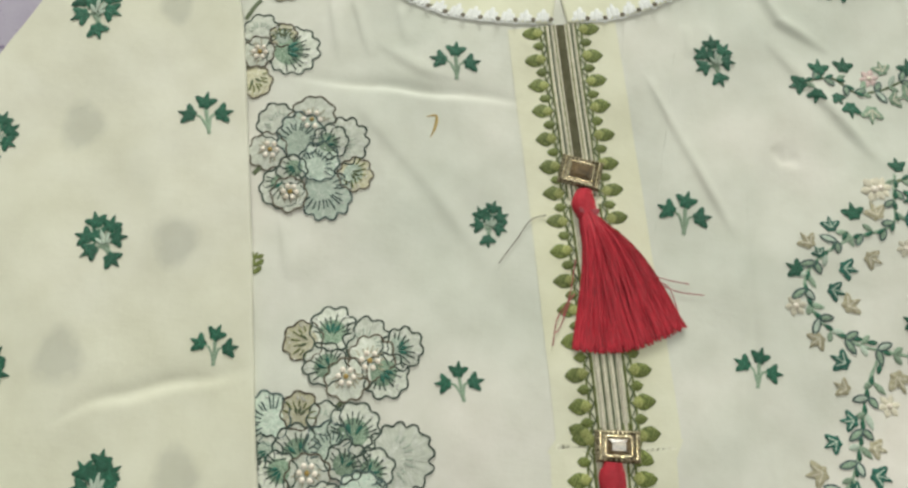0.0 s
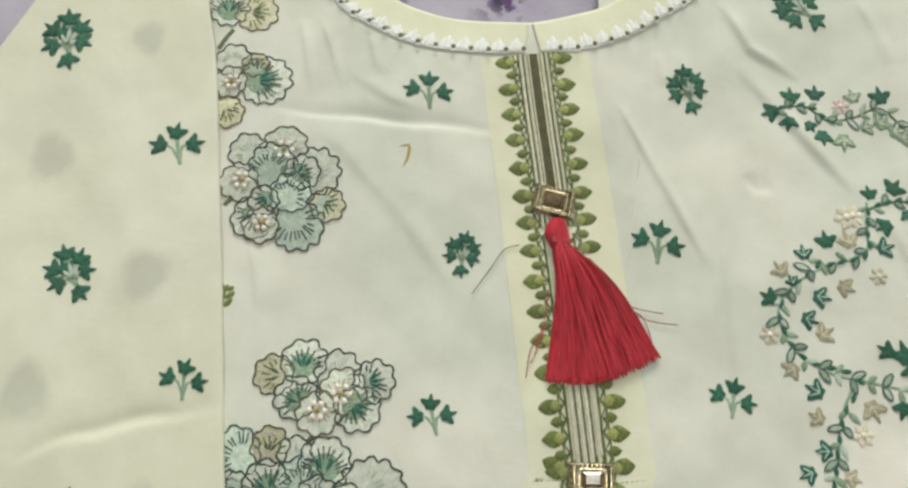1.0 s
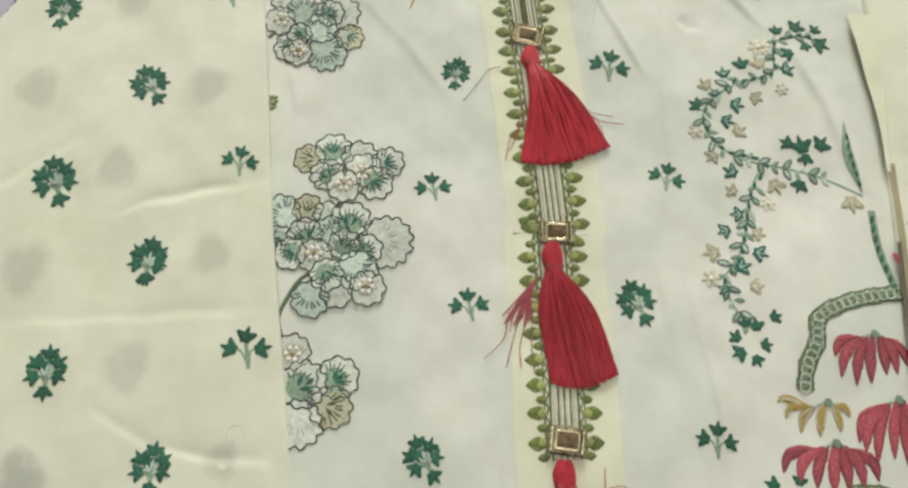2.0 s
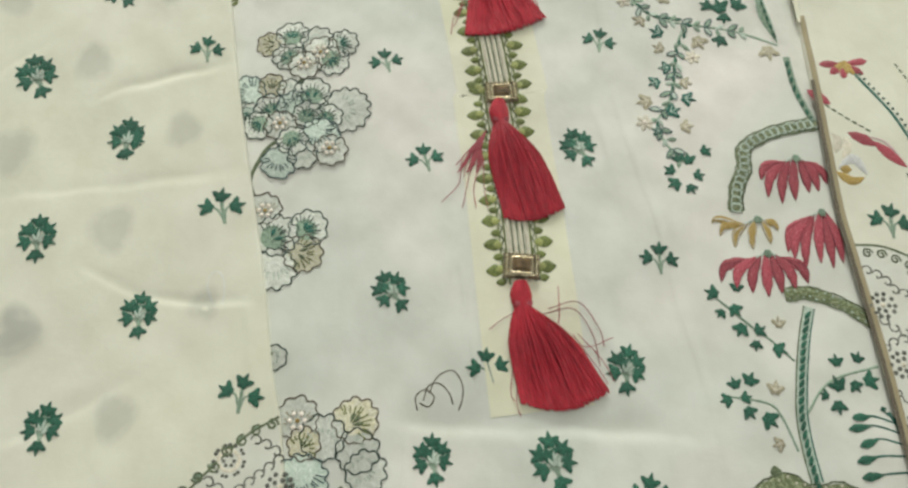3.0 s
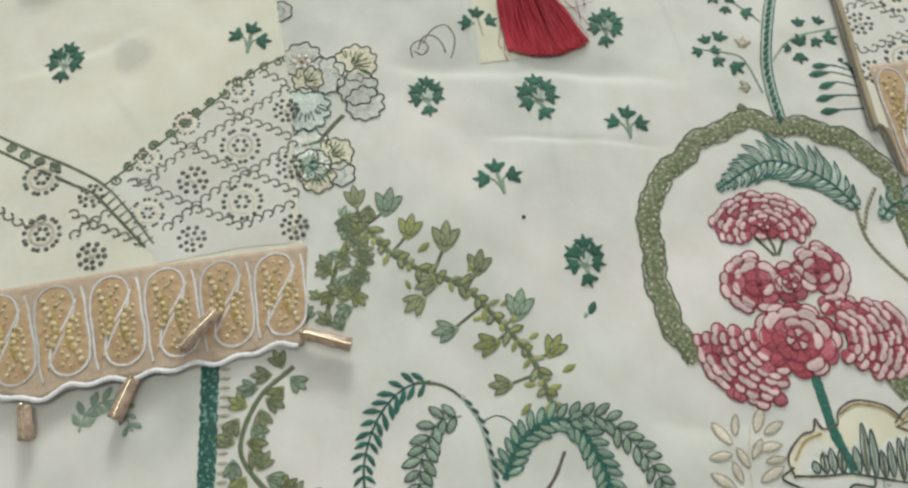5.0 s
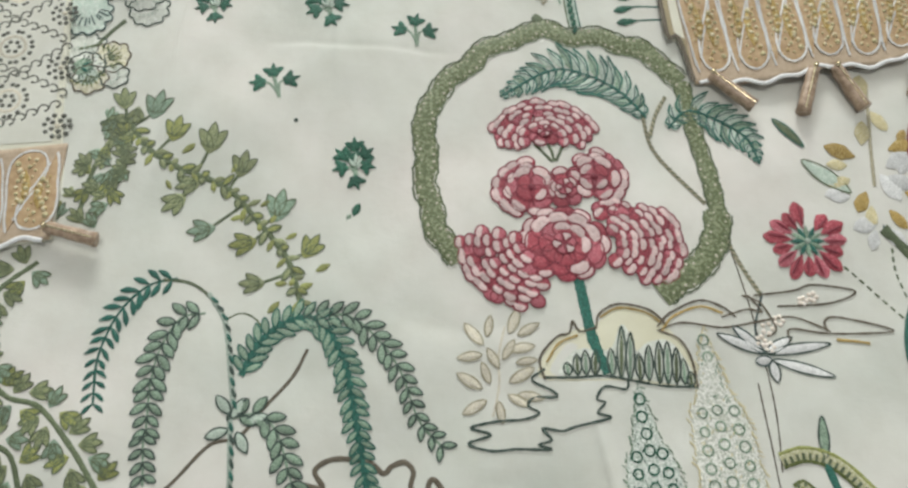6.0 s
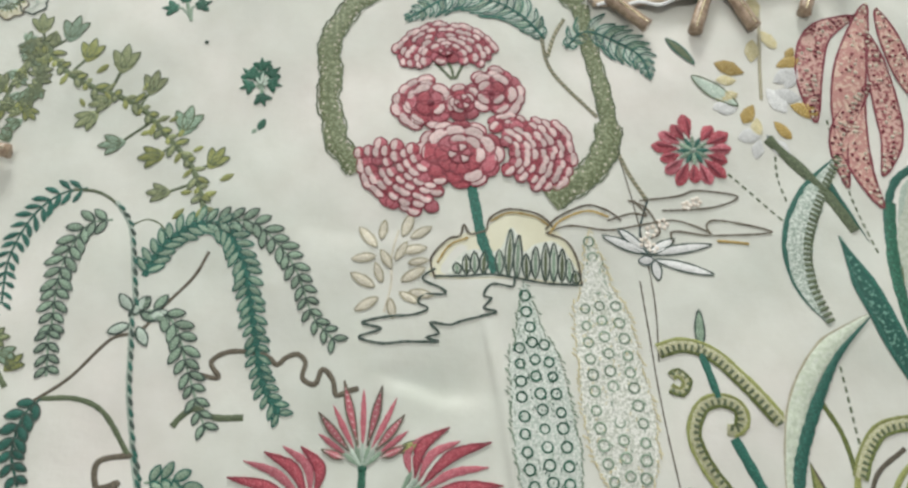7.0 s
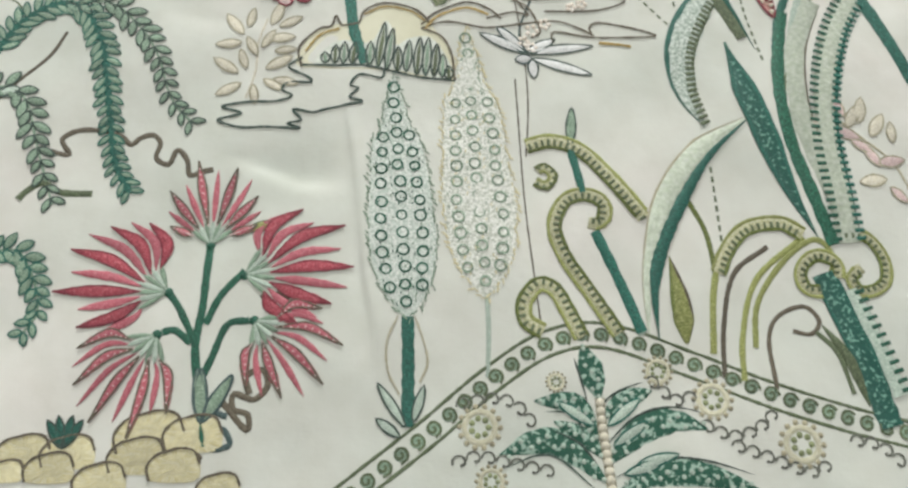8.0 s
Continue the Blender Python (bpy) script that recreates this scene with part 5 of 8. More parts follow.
for line, m in (([(0.2760, -0.0960), (0.2860, -0.0900), (0.2930, -0.1000)], WHITE), ([(0.2740, -0.0980), (0.2830, -0.1040), (0.2910, -0.1020)], GOLDEN), ([(0.2760, -0.0860), (0.2790, -0.0770), (0.2760, -0.0720)], CREAM), ([(0.2800, -0.0900), (0.2840, -0.0810), (0.2830, -0.0750)], CREAM), ([(0.2770, -0.0960), (0.2840, -0.0970)], GOLDEN)):
    on_right("wing_petal", line, 0.0060, m, shape="leaf")
q = Sew(on_sleeve)
q.strip([(0.3390, -0.0200), (0.3470, -0.0470), (0.3460, -0.0770)], 0.0016, PINK)
q.strip([(0.3470, -0.0200), (0.3530, -0.0510)], 0.0016, MOSS)
q.make("curved_stem", sleeve_b)


# ---- net pattern on both sleeves ----
NET_LINE = thread("grey_brown_thread", "565850", "6e7064", "8e9082")


def garland(line, parent, flip=1, surface=on_sleeve):
    """A chain of small arches, each ending in an inward hook."""
    for x, y, a in along(line, 0.0060):
        d = math.degrees(a)
        s = Sew(surface)
        r = 0.0027
        turn = [(185, 1.0), (140, 1.0), (90, 1.0), (40, 1.0), (0, 0.98), (-32, 0.86), (-62, 0.56)]
        s.strip([go(x, y, d + flip * t, r * k) for t, k in turn], 0.0009, NET_LINE, lift=0.0002, step=0.0011)
        s.dot(*go(x, y, d - flip * 60, r * 0.56), 0.0007, NET_LINE, lift=0.0002)
        s.make("curl_stitch", parent)


def spiral(x, y, r, parent, turn=0.0, surface=on_sleeve, mat=None):
    s = Sew(surface)
    s.strip([go(x, y, turn + 52 * i, r * (1 - 0.085 * i)) for i in range(11)], 0.0011, mat or MOSS, lift=0.0003, step=0.0011)
    s.dot(x, y, r * 0.8, SAGE, 0.0002, 9)
    s.make("spiral_knot", parent)


def rosette(x, y, r, parent, full):
    s = Sew(on_sleeve)
    if full:
        ob = s.ring(x, y, r * 0.66, 0.0022, CREAM, sides=14).make("rosette", kurta, "round rosette of grey and ivory knots")
        spots = [(22.5 * i, 1.0, 0.15, NET_LINE) for i in range(16)] + [(60 * i, 0.34, 0.15, NET_LINE) for i in range(6)]
    else:
        ob = s.dot(x, y, r * 0.2, CREAM).make("rosette", kurta, "small round rosette of grey knots")
        spots = [(36 * i, 0.88, 0.2, NET_LINE) for i in range(10)] + [(72 * i, 0.45, 0.2, NET_LINE) for i in range(5)] + [(0, 0.0, 0.18, NET_LINE)]
    for a, k, q, m in spots:
        Sew(on_sleeve).dot(*go(x, y, a + 5 * math.sin(a + r * 9e4), r * k), r * q, m, r * q * 0.45).make("knot", ob)


RIM = [(-0.0460, -0.2420), (-0.0650, -0.2540), (-0.0910, -0.2810), (-0.1180, -0.3080), (-0.1340, -0.3240)]
RIM_B = [(-0.1960, -0.2940), (-0.1730, -0.3050), (-0.1500, -0.3150), (-0.1340, -0.3240), (-0.1190, -0.3390), (-0.1050, -0.3560)]
NET = cloth("grey_net_cotton", "d3d3c6", "d7d7cc", "dcdbd3")
patch("net_panel", RIM, [(-0.0350, -0.3550), (-0.0600, -0.3580), (-0.0740, -0.3610), (-0.0880, -0.3640), (-0.1010, -0.3670)], 60, 40, on_sleeve, NET, sleeve_a, "greyish net-stitched panel", lift=0.00025)
for line in (RIM, RIM_B):
    Sew(on_sleeve).strip(line, 0.0016, MOSS).make("rim_line", sleeve_a, "grey-green border line")
Sew(on_sleeve).strip([(-0.1940, -0.3030), (-0.1740, -0.3130), (-0.1520, -0.3230), (-0.1390, -0.3290), (-0.1240, -0.3430), (-0.1090, -0.3580)], 0.0016, MOSS).make("rim_line", sleeve_a)
q = Sew(on_sleeve)
for x, y, a in along([(-0.1340, -0.3270), (-0.1210, -0.3400), (-0.1070, -0.3570)], 0.005):
    q.strip([go(x, y, math.degrees(a) + 90, 0.0042), go(x, y, math.degrees(a) - 90, 0.0042)], 0.0012, MOSS)
q.make("ladder_stitch", sleeve_a)
for i, (x, y) in enumerate([(-0.049, -0.246), (-0.057, -0.249), (-0.064, -0.254), (-0.071, -0.259), (-0.077, -0.267), (-0.085, -0.272), (-0.092, -0.279), (-0.098, -0.286), (-0.104, -0.293), (-0.112, -0.3), (-0.117, -0.306), (-0.123, -0.313), (-0.128, -0.321)]):
    spiral(x, y, 0.0032, sleeve_a, 40 * i)
for x, y, a in along([(-0.1910, -0.3000), (-0.1720, -0.3100), (-0.1530, -0.3180)], 0.0095):
    spiral(x, y, 0.0032, sleeve_a, math.degrees(a))
for line in ([(-0.105, -0.295), (-0.093, -0.301), (-0.08, -0.291), (-0.068, -0.282), (-0.056, -0.273), (-0.043, -0.263)],
             [(-0.082, -0.273), (-0.066, -0.283), (-0.052, -0.288), (-0.038, -0.295)],
             [(-0.093, -0.301), (-0.076, -0.31), (-0.062, -0.315), (-0.047, -0.321), (-0.033, -0.328)],
             [(-0.123, -0.322), (-0.112, -0.322), (-0.103, -0.311), (-0.093, -0.302)],
             [(-0.101, -0.349), (-0.087, -0.336), (-0.076, -0.326), (-0.064, -0.318), (-0.05, -0.308), (-0.036, -0.297)],
             [(-0.121, -0.321), (-0.104, -0.328), (-0.087, -0.336), (-0.074, -0.341), (-0.061, -0.347)],
             [(-0.061, -0.347), (-0.047, -0.339), (-0.033, -0.332)],
             [(-0.06, -0.253), (-0.052, -0.256), (-0.043, -0.262)],
             [(-0.147, -0.354), (-0.138, -0.346), (-0.127, -0.338)],
             [(-0.15, -0.339), (-0.138, -0.346), (-0.125, -0.351), (-0.111, -0.356)]):
    garland(line, sleeve_a, 1)
garland([(-0.1880, -0.3360), (-0.1720, -0.3450), (-0.1590, -0.3400)], sleeve_a, -1)
for x, y, r in [(-0.066, -0.299, 0.0098), (-0.062, -0.332, 0.0098), (-0.11, -0.339, 0.0078), (-0.07, -0.264, 0.0078), (-0.096, -0.286, 0.0066), (-0.114, -0.308, 0.007), (-0.167, -0.32, 0.009), (-0.162, -0.351, 0.009)]:
    rosette(x, y, r, sleeve_a, True)
for x, y, r in [(-0.089, -0.32, 0.008), (-0.043, -0.277, 0.0072), (-0.039, -0.311, 0.0072), (-0.034, -0.346, 0.0072), (-0.086, -0.353, 0.0074), (-0.135, -0.363, 0.0074), (-0.14, -0.33, 0.0066)]:
    rosette(x, y, r, sleeve_a, False)
RIM_R = [(0.2760, -0.1450), (0.2930, -0.1460), (0.3120, -0.1540), (0.3290, -0.1650)]
Sew(on_sleeve).strip(RIM_R, 0.0018, MOSS).make("rim_line", sleeve_b, "grey-green border line")
patch("net_panel", RIM_R, [(0.2840, -0.2510), (0.2970, -0.2520), (0.3100, -0.2520), (0.3230, -0.2520)], 40, 40, on_sleeve, NET, sleeve_b, "greyish net-stitched panel", lift=0.00025)
for x, y, a in along([(0.2790, -0.1500), (0.2920, -0.1510), (0.3090, -0.1590), (0.3280, -0.1710)], 0.0082):
    spiral(x, y, 0.0032, sleeve_b, math.degrees(a))
for line, f in (([(0.2780, -0.1590), (0.2890, -0.1650), (0.2970, -0.1740), (0.3110, -0.1730), (0.3240, -0.1780)], 1), ([(0.2790, -0.1830), (0.2900, -0.1940), (0.2990, -0.1960), (0.3130, -0.1820), (0.3270, -0.1760)], -1), ([(0.2800, -0.2080), (0.2920, -0.2010), (0.3040, -0.2060), (0.3180, -0.2150)], 1), ([(0.2810, -0.2280), (0.2910, -0.2330), (0.3060, -0.2250), (0.3160, -0.2220)], -1)):
    garland(line, sleeve_b, f)
for x, y, r in [(0.3150, -0.1950, 0.0111), (0.3110, -0.1610, 0.0064), (0.3120, -0.2390, 0.0112)]:
    rosette(x, y, r, sleeve_b, True)
for x, y, r in [(0.2860, -0.1810, 0.0076), (0.2900, -0.2150, 0.0076), (0.2920, -0.2480, 0.0076)]:
    rosette(x, y, r, sleeve_b, False)


# ---- cuffs: bronze organza bands with paisleys, lace edge, satin tubes ----
def cuff(upper, lower, parent, period):
    patch("cuff_band", upper, lower, 120, 22, on_sleeve, ORGANZA_EDGE, parent, "mauve and bronze organza cuff band", lift=0.0008, lip=0.001)
    a, b = resample(upper, 400), resample(lower, 400)
    length = np.hypot(*(a[1:] - a[:-1]).T).sum()
    k = int(length / period)
    for i in range(k):
        for up in (0, 1):
            u = (i + 0.40 + 0.30 * up) / k
            if u > 0.985:
                continue
            p, q = a[int(u * 399)], b[int(u * 399)]
            if up:
                p, q = q + (p - q) * 0.06, p
            tangent = (a[min(399, int(u * 399) + 3)] - a[max(0, int(u * 399) - 3)])
            tangent = tangent / np.hypot(*tangent) * (1 if not up else -1)
            d = q - p

            def at(v, w):
                return tuple(p + d * v + tangent * w * period)
            shape = [at(0.05, 0.02), at(0.10, 0.27), at(0.24, 0.37), at(0.40, 0.30), at(0.58, 0.08), at(0.78, -0.10), at(0.90, -0.20), at(0.76, -0.26), at(0.55, -0.30), at(0.36, -0.35), at(0.18, -0.33), at(0.09, -0.20)]
            s = Sew(on_sleeve)
            s.fill(shape, ORGANZA, 0.0005, 0.0010)
            for j in range(22):
                v = 0.16 + 0.027 * j
                s.dot(*at(v * 0.85, 0.24 * math.sin(2.3 * j) * (1.0 - v) - 0.2 * max(0, v - 0.3)), 0.0008 + 0.0004 * (j % 3), GRANULE if j % 2 else YELLOW, lift=0.0016)
            s.strip([at(0.25, -0.03), at(0.45, 0.03), at(0.62, 0.0)], 0.004, GOLDEN, "leaf", lift=0.0016)
            s.make("paisley", parent, "bronze paisley filled with gold knots")
            Sew(on_sleeve).strip(shape[6:] + shape[:6], 0.0011, WHITE, lift=0.0014, step=0.002).make("paisley_cord", parent, "white couched cord")
    edge = along(lower, 0.0035)
    pts = [(x, y + 0.0012 * math.sin(i * 1.1) + 0.0006 * math.sin(i * 0.41)) for i, (x, y, t) in enumerate(edge)]
    Sew(on_sleeve).strip(pts, 0.0024, LACE, lift=0.0012, high=0.0008).make("cuff_lace", parent, "white wavy edging of the cuff")


def tube(a, b, r, parent, base=0.0):
    """A rolled satin tube with gold wire and end beads, lying loose at the cuff."""
    s = Sew(lambda x, y: np.zeros(np.shape(x)))
    axis = Vector((b[0] - a[0], b[1] - a[1], 0))
    side = Vector((-axis.y, axis.x, 0)).normalized()
    verts, uvs, faces = [], [], []
    rings, seg = 6, 12
    for i in range(rings + 1):
        t = i / rings
        rr = r * (0.86 + 0.16 * t + 0.05 * math.sin(i * 2.2))
        for j in range(seg):
            w = 2 * math.pi * j / seg
            k = rr * (1 + 0.09 * math.sin(3 * w + 1))
            p = Vector((a[0], a[1], base + r)) + axis * t + side * k * math.cos(w) + Vector((0, 0, k * math.sin(w)))
            verts.append(tuple(p)), uvs.append((t, j / seg))
    for i in range(rings):
        for j in range(seg):
            faces.append((i * seg + j, i * seg + (j + 1) % seg, (i + 1) * seg + (j + 1) % seg, (i + 1) * seg + j))
    faces += [tuple(range(seg))[::-1], tuple(range(rings * seg, rings * seg + seg))]
    s.add(verts, uvs, faces, TUBE_SATIN)
    s.make("satin_tube", parent, "rolled bronze satin tube at the cuff")
    g = Sew(lambda x, y: np.full(np.shape(x), base + 1.9 * r))
    g.strip([a, b], 0.0010, GOLD, high=0.0006)
    g.dot(a[0], a[1], 0.0016, GOLD, 0.0016)
    g.make("gold_wire", parent, "gold wire and bead")


U1, D1 = [(-0.2160, -0.3890), (-0.1790, -0.3820), (-0.1380, -0.3740), (-0.0960, -0.3670), (-0.0560, -0.3610), (-0.0270, -0.3560)], [(-0.2000, -0.4390), (-0.1690, -0.4330), (-0.1500, -0.4360), (-0.1300, -0.4290), (-0.0950, -0.4230), (-0.0630, -0.4170), (-0.0440, -0.4110), (-0.0250, -0.4090)]
cuff(U1, D1, sleeve_a, 0.0262)
U2, D2 = [(0.2890, -0.2440), (0.3150, -0.2410), (0.3500, -0.2370), (0.3850, -0.2340), (0.4200, -0.2310), (0.4730, -0.2250)], [(0.2960, -0.3140), (0.3140, -0.3130), (0.3370, -0.3110), (0.3670, -0.3030), (0.3970, -0.3000), (0.4180, -0.2930), (0.4590, -0.2880)]
cuff(U2, D2, sleeve_b, 0.0225)
for a, b, z in (((-0.0830, -0.4130), (-0.0670, -0.3940), 0.0065), ((-0.0260, -0.4040), (-0.0020, -0.4100), 0.003), ((-0.1050, -0.4260), (-0.1110, -0.4450), 0.001), ((-0.1540, -0.4390), (-0.1500, -0.4540), 0.001)):
    tube(a, b, 0.0036, sleeve_a, z)
for a, b, z in (((0.3040, -0.3100), (0.3240, -0.3290), 0.002), ((0.3600, -0.3040), (0.3500, -0.3310), 0.001), ((0.3720, -0.3030), (0.3830, -0.3280), 0.001), ((0.4200, -0.2980), (0.4120, -0.3180), 0.001), ((0.4330, -0.2890), (0.4450, -0.2670), 0.0065)):
    tube(a, b, 0.0038, sleeve_b, z)


# ---- lower panel: arch with the rose tree ----
ARCH_LINE = [(0.1710, -0.4160), (0.1650, -0.4070), (0.1590, -0.4000), (0.1570, -0.3870), (0.1530, -0.3740), (0.1540, -0.3590), (0.1520, -0.3450), (0.1540, -0.3320), (0.1600, -0.3200), (0.1650, -0.3110), (0.1760, -0.3030), (0.1830, -0.2930), (0.1970, -0.2870), (0.2070, -0.2810), (0.2180, -0.2770), (0.2300, -0.2830), (0.2460, -0.2820), (0.2580, -0.2880), (0.2690, -0.2900), (0.2780, -0.2990), (0.2890, -0.3110)]
b = mossy("arch", ARCH_LINE, 0.0118, "broad olive knotted arch with scalloped edges")
knots(b, ARCH_LINE, 0.0118, CREAM, 0.0036, 0.0008)
leaf(b, *(0.2140, -0.2750), 100, 0.008, 0.006, MOSS)
SIDE = [(0.2890, -0.3110), (0.2930, -0.3380), (0.2970, -0.3620), (0.3000, -0.3890)]
b = mossy("arch", SIDE, 0.0085, "olive knotted arch flank")
knots(b, SIDE, 0.0085, CREAM, 0.005, 0.0007)
FOOT = [(0.3000, -0.3870), (0.2970, -0.4020), (0.2870, -0.4170), (0.2670, -0.4310)]
b = mossy("arch_foot", FOOT, 0.0135, "thick olive knotted foot of the arch")
knots(b, FOOT, 0.0135, CREAM, 0.0036)


def broad_fern(spine, wide, label, mat=TEAL, pale=WASH):
    """A comb-edged leaf: pale slanting leaflets with dark borders on a dark midrib."""
    ob = Sew().strip(spine, 0.0014, mat, lift=0.0006).make("fern_leaf", kurta, label)
    spots = along(spine, 0.0046)
    n = len(spots)
    for i, (x, y, a) in enumerate(spots):
        t = i / max(1, n - 1)
        k = min(1, 3 * t + 0.35) * min(1, 1.9 * (1.08 - t)) * (1 + 0.10 * math.sin(2.7 * i))
        for e in (1, -1):
            d = math.degrees(a) + e * (54 + 5 * math.sin(1.3 * i))
            ln = wide * 0.76 * k
            s = Sew()
            s.strip([(x, y), go(x, y, d, ln * 0.5), go(x, y, d - e * 8, ln)], 0.0052, MINT if (i + e) % 3 else SAGE, "blade", lift=0.0002)
            s.strip([go(x, y, d + 90, 0.0004), go(*go(x, y, d, ln * 0.55), d + 90 * e, 0.0017), go(x, y, d - e * 6, ln * 1.04)], 0.0011, mat, lift=0.0005)
            s.strip([(x, y), go(x, y, d, ln * 0.5), go(x, y, d - e * 8, ln * 0.86)], 0.0006, LINE_TEAL, lift=0.0006)
            s.make("rib", ob)
    return ob


broad_fern([(0.2690, -0.3330), (0.2560, -0.3170), (0.2390, -0.3070), (0.2200, -0.3050), (0.1920, -0.3220)], 0.023, "large dark green fern leaf")
broad_fern([(0.2800, -0.3390), (0.2900, -0.3290), (0.3040, -0.3330), (0.3190, -0.3450), (0.3240, -0.3610)], 0.019, "dark green fern leaf over the arch")
for line in ([(0.2670, -0.3310), (0.2700, -0.3490), (0.2790, -0.3640), (0.2940, -0.3830)], [(0.2800, -0.3200), (0.2740, -0.3310), (0.2700, -0.3440)], [(0.3010, -0.3980), (0.3080, -0.4160), (0.3160, -0.4310)]):
    ob = stem("tan_stem", line, 0.0022, TAN, "tan twisted stem")
    q = Sew()
    for x, y, a in along(line, 0.003):
        q.strip([go(x, y, math.degrees(a) + 50, 0.0012), go(x, y, math.degrees(a) - 130, 0.0012)], 0.0007, MOSS, lift=0.0006)
    tagged(q.make("twist", ob), kind="stuff")


# ---- rose tree ----
def rose_petal(parent, x, y, r, a, shade, tip, rank, flat=1.0):
    """A rounded petal that opens along a: deep ground, paler tip, dark outline."""
    s = Sew()
    lift = 0.00010 * rank
    edge = [go(*go(x, y, a, r * q * flat), a + 90, r * w) for q, w in ((1.0, 0.0), (0.88, 0.55), (0.45, 0.92), (-0.1, 0.86), (-0.7, 0.40), (-0.7, -0.40), (-0.1, -0.86), (0.45, -0.92), (0.88, -0.55))]
    s.fill(edge, shade, 0.0006, lift, step=0.0016)
    if tip:
        s.fill([go(*go(x, y, a, r * q * flat), a + 90, r * w) for q, w in ((0.90, 0.0), (0.78, 0.48), (0.40, 0.76), (0.12, 0.50), (0.16, 0.0), (0.12, -0.50), (0.40, -0.76), (0.78, -0.48))], tip, 0.0002, lift + 0.00058, step=0.0014)
    s.strip(edge, 0.0007, PINK_DARK, lift=lift + 0.0005, closed=True, step=0.0016)
    return s.make("petal", parent)


def scale_fan(x, y, a0, a1, rows, r, label, seed, squash=1.0, first=0.0):
    """Overlapping scales in arcs round (x, y); rows: distance of each arc, the outermost first."""
    rnd = random.Random(seed)
    ob = Sew().dot(x, y, r * 0.6, PINK_DARK, 0.0006).make("rose_head", kurta, label)
    r *= 1.26
    for j, arc in enumerate(rows):
        n = max(3, int(radians(abs(a1 - a0)) * arc / (r * 1.55)) + 1)
        for i in range(n):
            span = (0.74, 0.92, 1.0)[min(j, 2)]
            d = (a0 + a1) / 2 + span * (a1 - a0) * ((i + 0.5 * (j % 2) * (n > 3)) / max(1, n - 1) - 0.5) + rnd.uniform(-3, 3)
            dist = arc + rnd.uniform(-0.0009, 0.0009)
            px, py = x + dist * math.cos(radians(d)), y + dist * squash * math.sin(radians(d))
            rose_petal(ob, px, py, r * rnd.uniform(0.86, 1.14), d, PINK if (i + j) % 3 else RED, PINK_PALE if rnd.random() < 0.88 else None, 1 + j)
    return ob


def rose_open(x, y, r, rings, label, squash=1.0, seed=1, heart=True):
    """An open bloom: rings of (distance, petal size, count, share of pale tips), the outermost first."""
    rnd = random.Random(seed)
    ob = Sew().dot(x, y, r * 0.3, PINK_DARK, 0.0010, lift=0.0008).make("rose_head", kurta, label)
    for j, (dist, size, n, pale) in enumerate(rings):
        for i in range(n):
            d = 360 * (i + 0.5 * (j % 2)) / n + rnd.uniform(-5, 5)
            px, py = x + dist * math.cos(radians(d)), y + dist * squash * math.sin(radians(d))
            rose_petal(ob, px, py, size * rnd.uniform(0.92, 1.10), d, RED if rnd.random() < 0.4 else PINK, PINK_PALE if rnd.random() < pale else None, 3 + 2 * j)
    if heart:
        for i in range(6):
            rose_petal(ob, *go(x, y, 60 * i + 10, r * 0.34), r * 0.26, 60 * i + 10, PINK_PALE if i % 2 else PINK, None, 12)
    return ob


RL = "rose pink embroidered bloom with pale-edged petals"
tree = stem("rose_tree_trunk", [(0.2270, -0.4180), (0.2300, -0.4360), (0.2330, -0.4530), (0.2390, -0.4700)], 0.0054, TEAL, "dark green satin trunk of the rose tree")
Sew().strip([(0.2240, -0.3850), (0.2240, -0.3900), (0.2250, -0.3960)], 0.0022, MOSS).make("neck", tree)
for line in ([(0.2180, -0.3600), (0.2120, -0.3530), (0.2090, -0.3500)], [(0.2190, -0.3600), (0.2180, -0.3540), (0.2160, -0.3500)], [(0.2200, -0.3600), (0.2230, -0.3530), (0.2250, -0.3490)]):
    Sew().strip(line, 0.0016, MOSS).make("branch", tree)
# top dome
scale_fan(0.2145, -0.3475, -8, 188, (0.0262, 0.0222, 0.0180, 0.0138, 0.0100), 0.0027, RL, 6, 0.80)
rose_open(0.2145, -0.3425, 0.0060, ((0.0068, 0.0036, 7, 0.5),), RL, 0.8, 16)
# middle tier
scale_fan(0.2080, -0.3760, 80, 262, (0.0165, 0.0115), 0.0040, RL, 7, 0.85)
scale_fan(0.2370, -0.3690, -80, 100, (0.0150, 0.0105), 0.0040, RL, 8, 0.85)
rose_open(0.2070, -0.3755, 0.0078, ((0.0082, 0.0056, 6, 0.5), (0.0040, 0.0044, 4, 0.7)), RL, 0.85, 17, False)
rose_open(0.2390, -0.3685, 0.0078, ((0.0082, 0.0056, 6, 0.6), (0.0040, 0.0044, 4, 0.6)), RL, 0.85, 18, False)
rose_open(0.2235, -0.3745, 0.0075, ((0.0075, 0.0044, 7, 0.5), (0.0036, 0.0036, 5, 0.6)), RL, 0.9, 9)
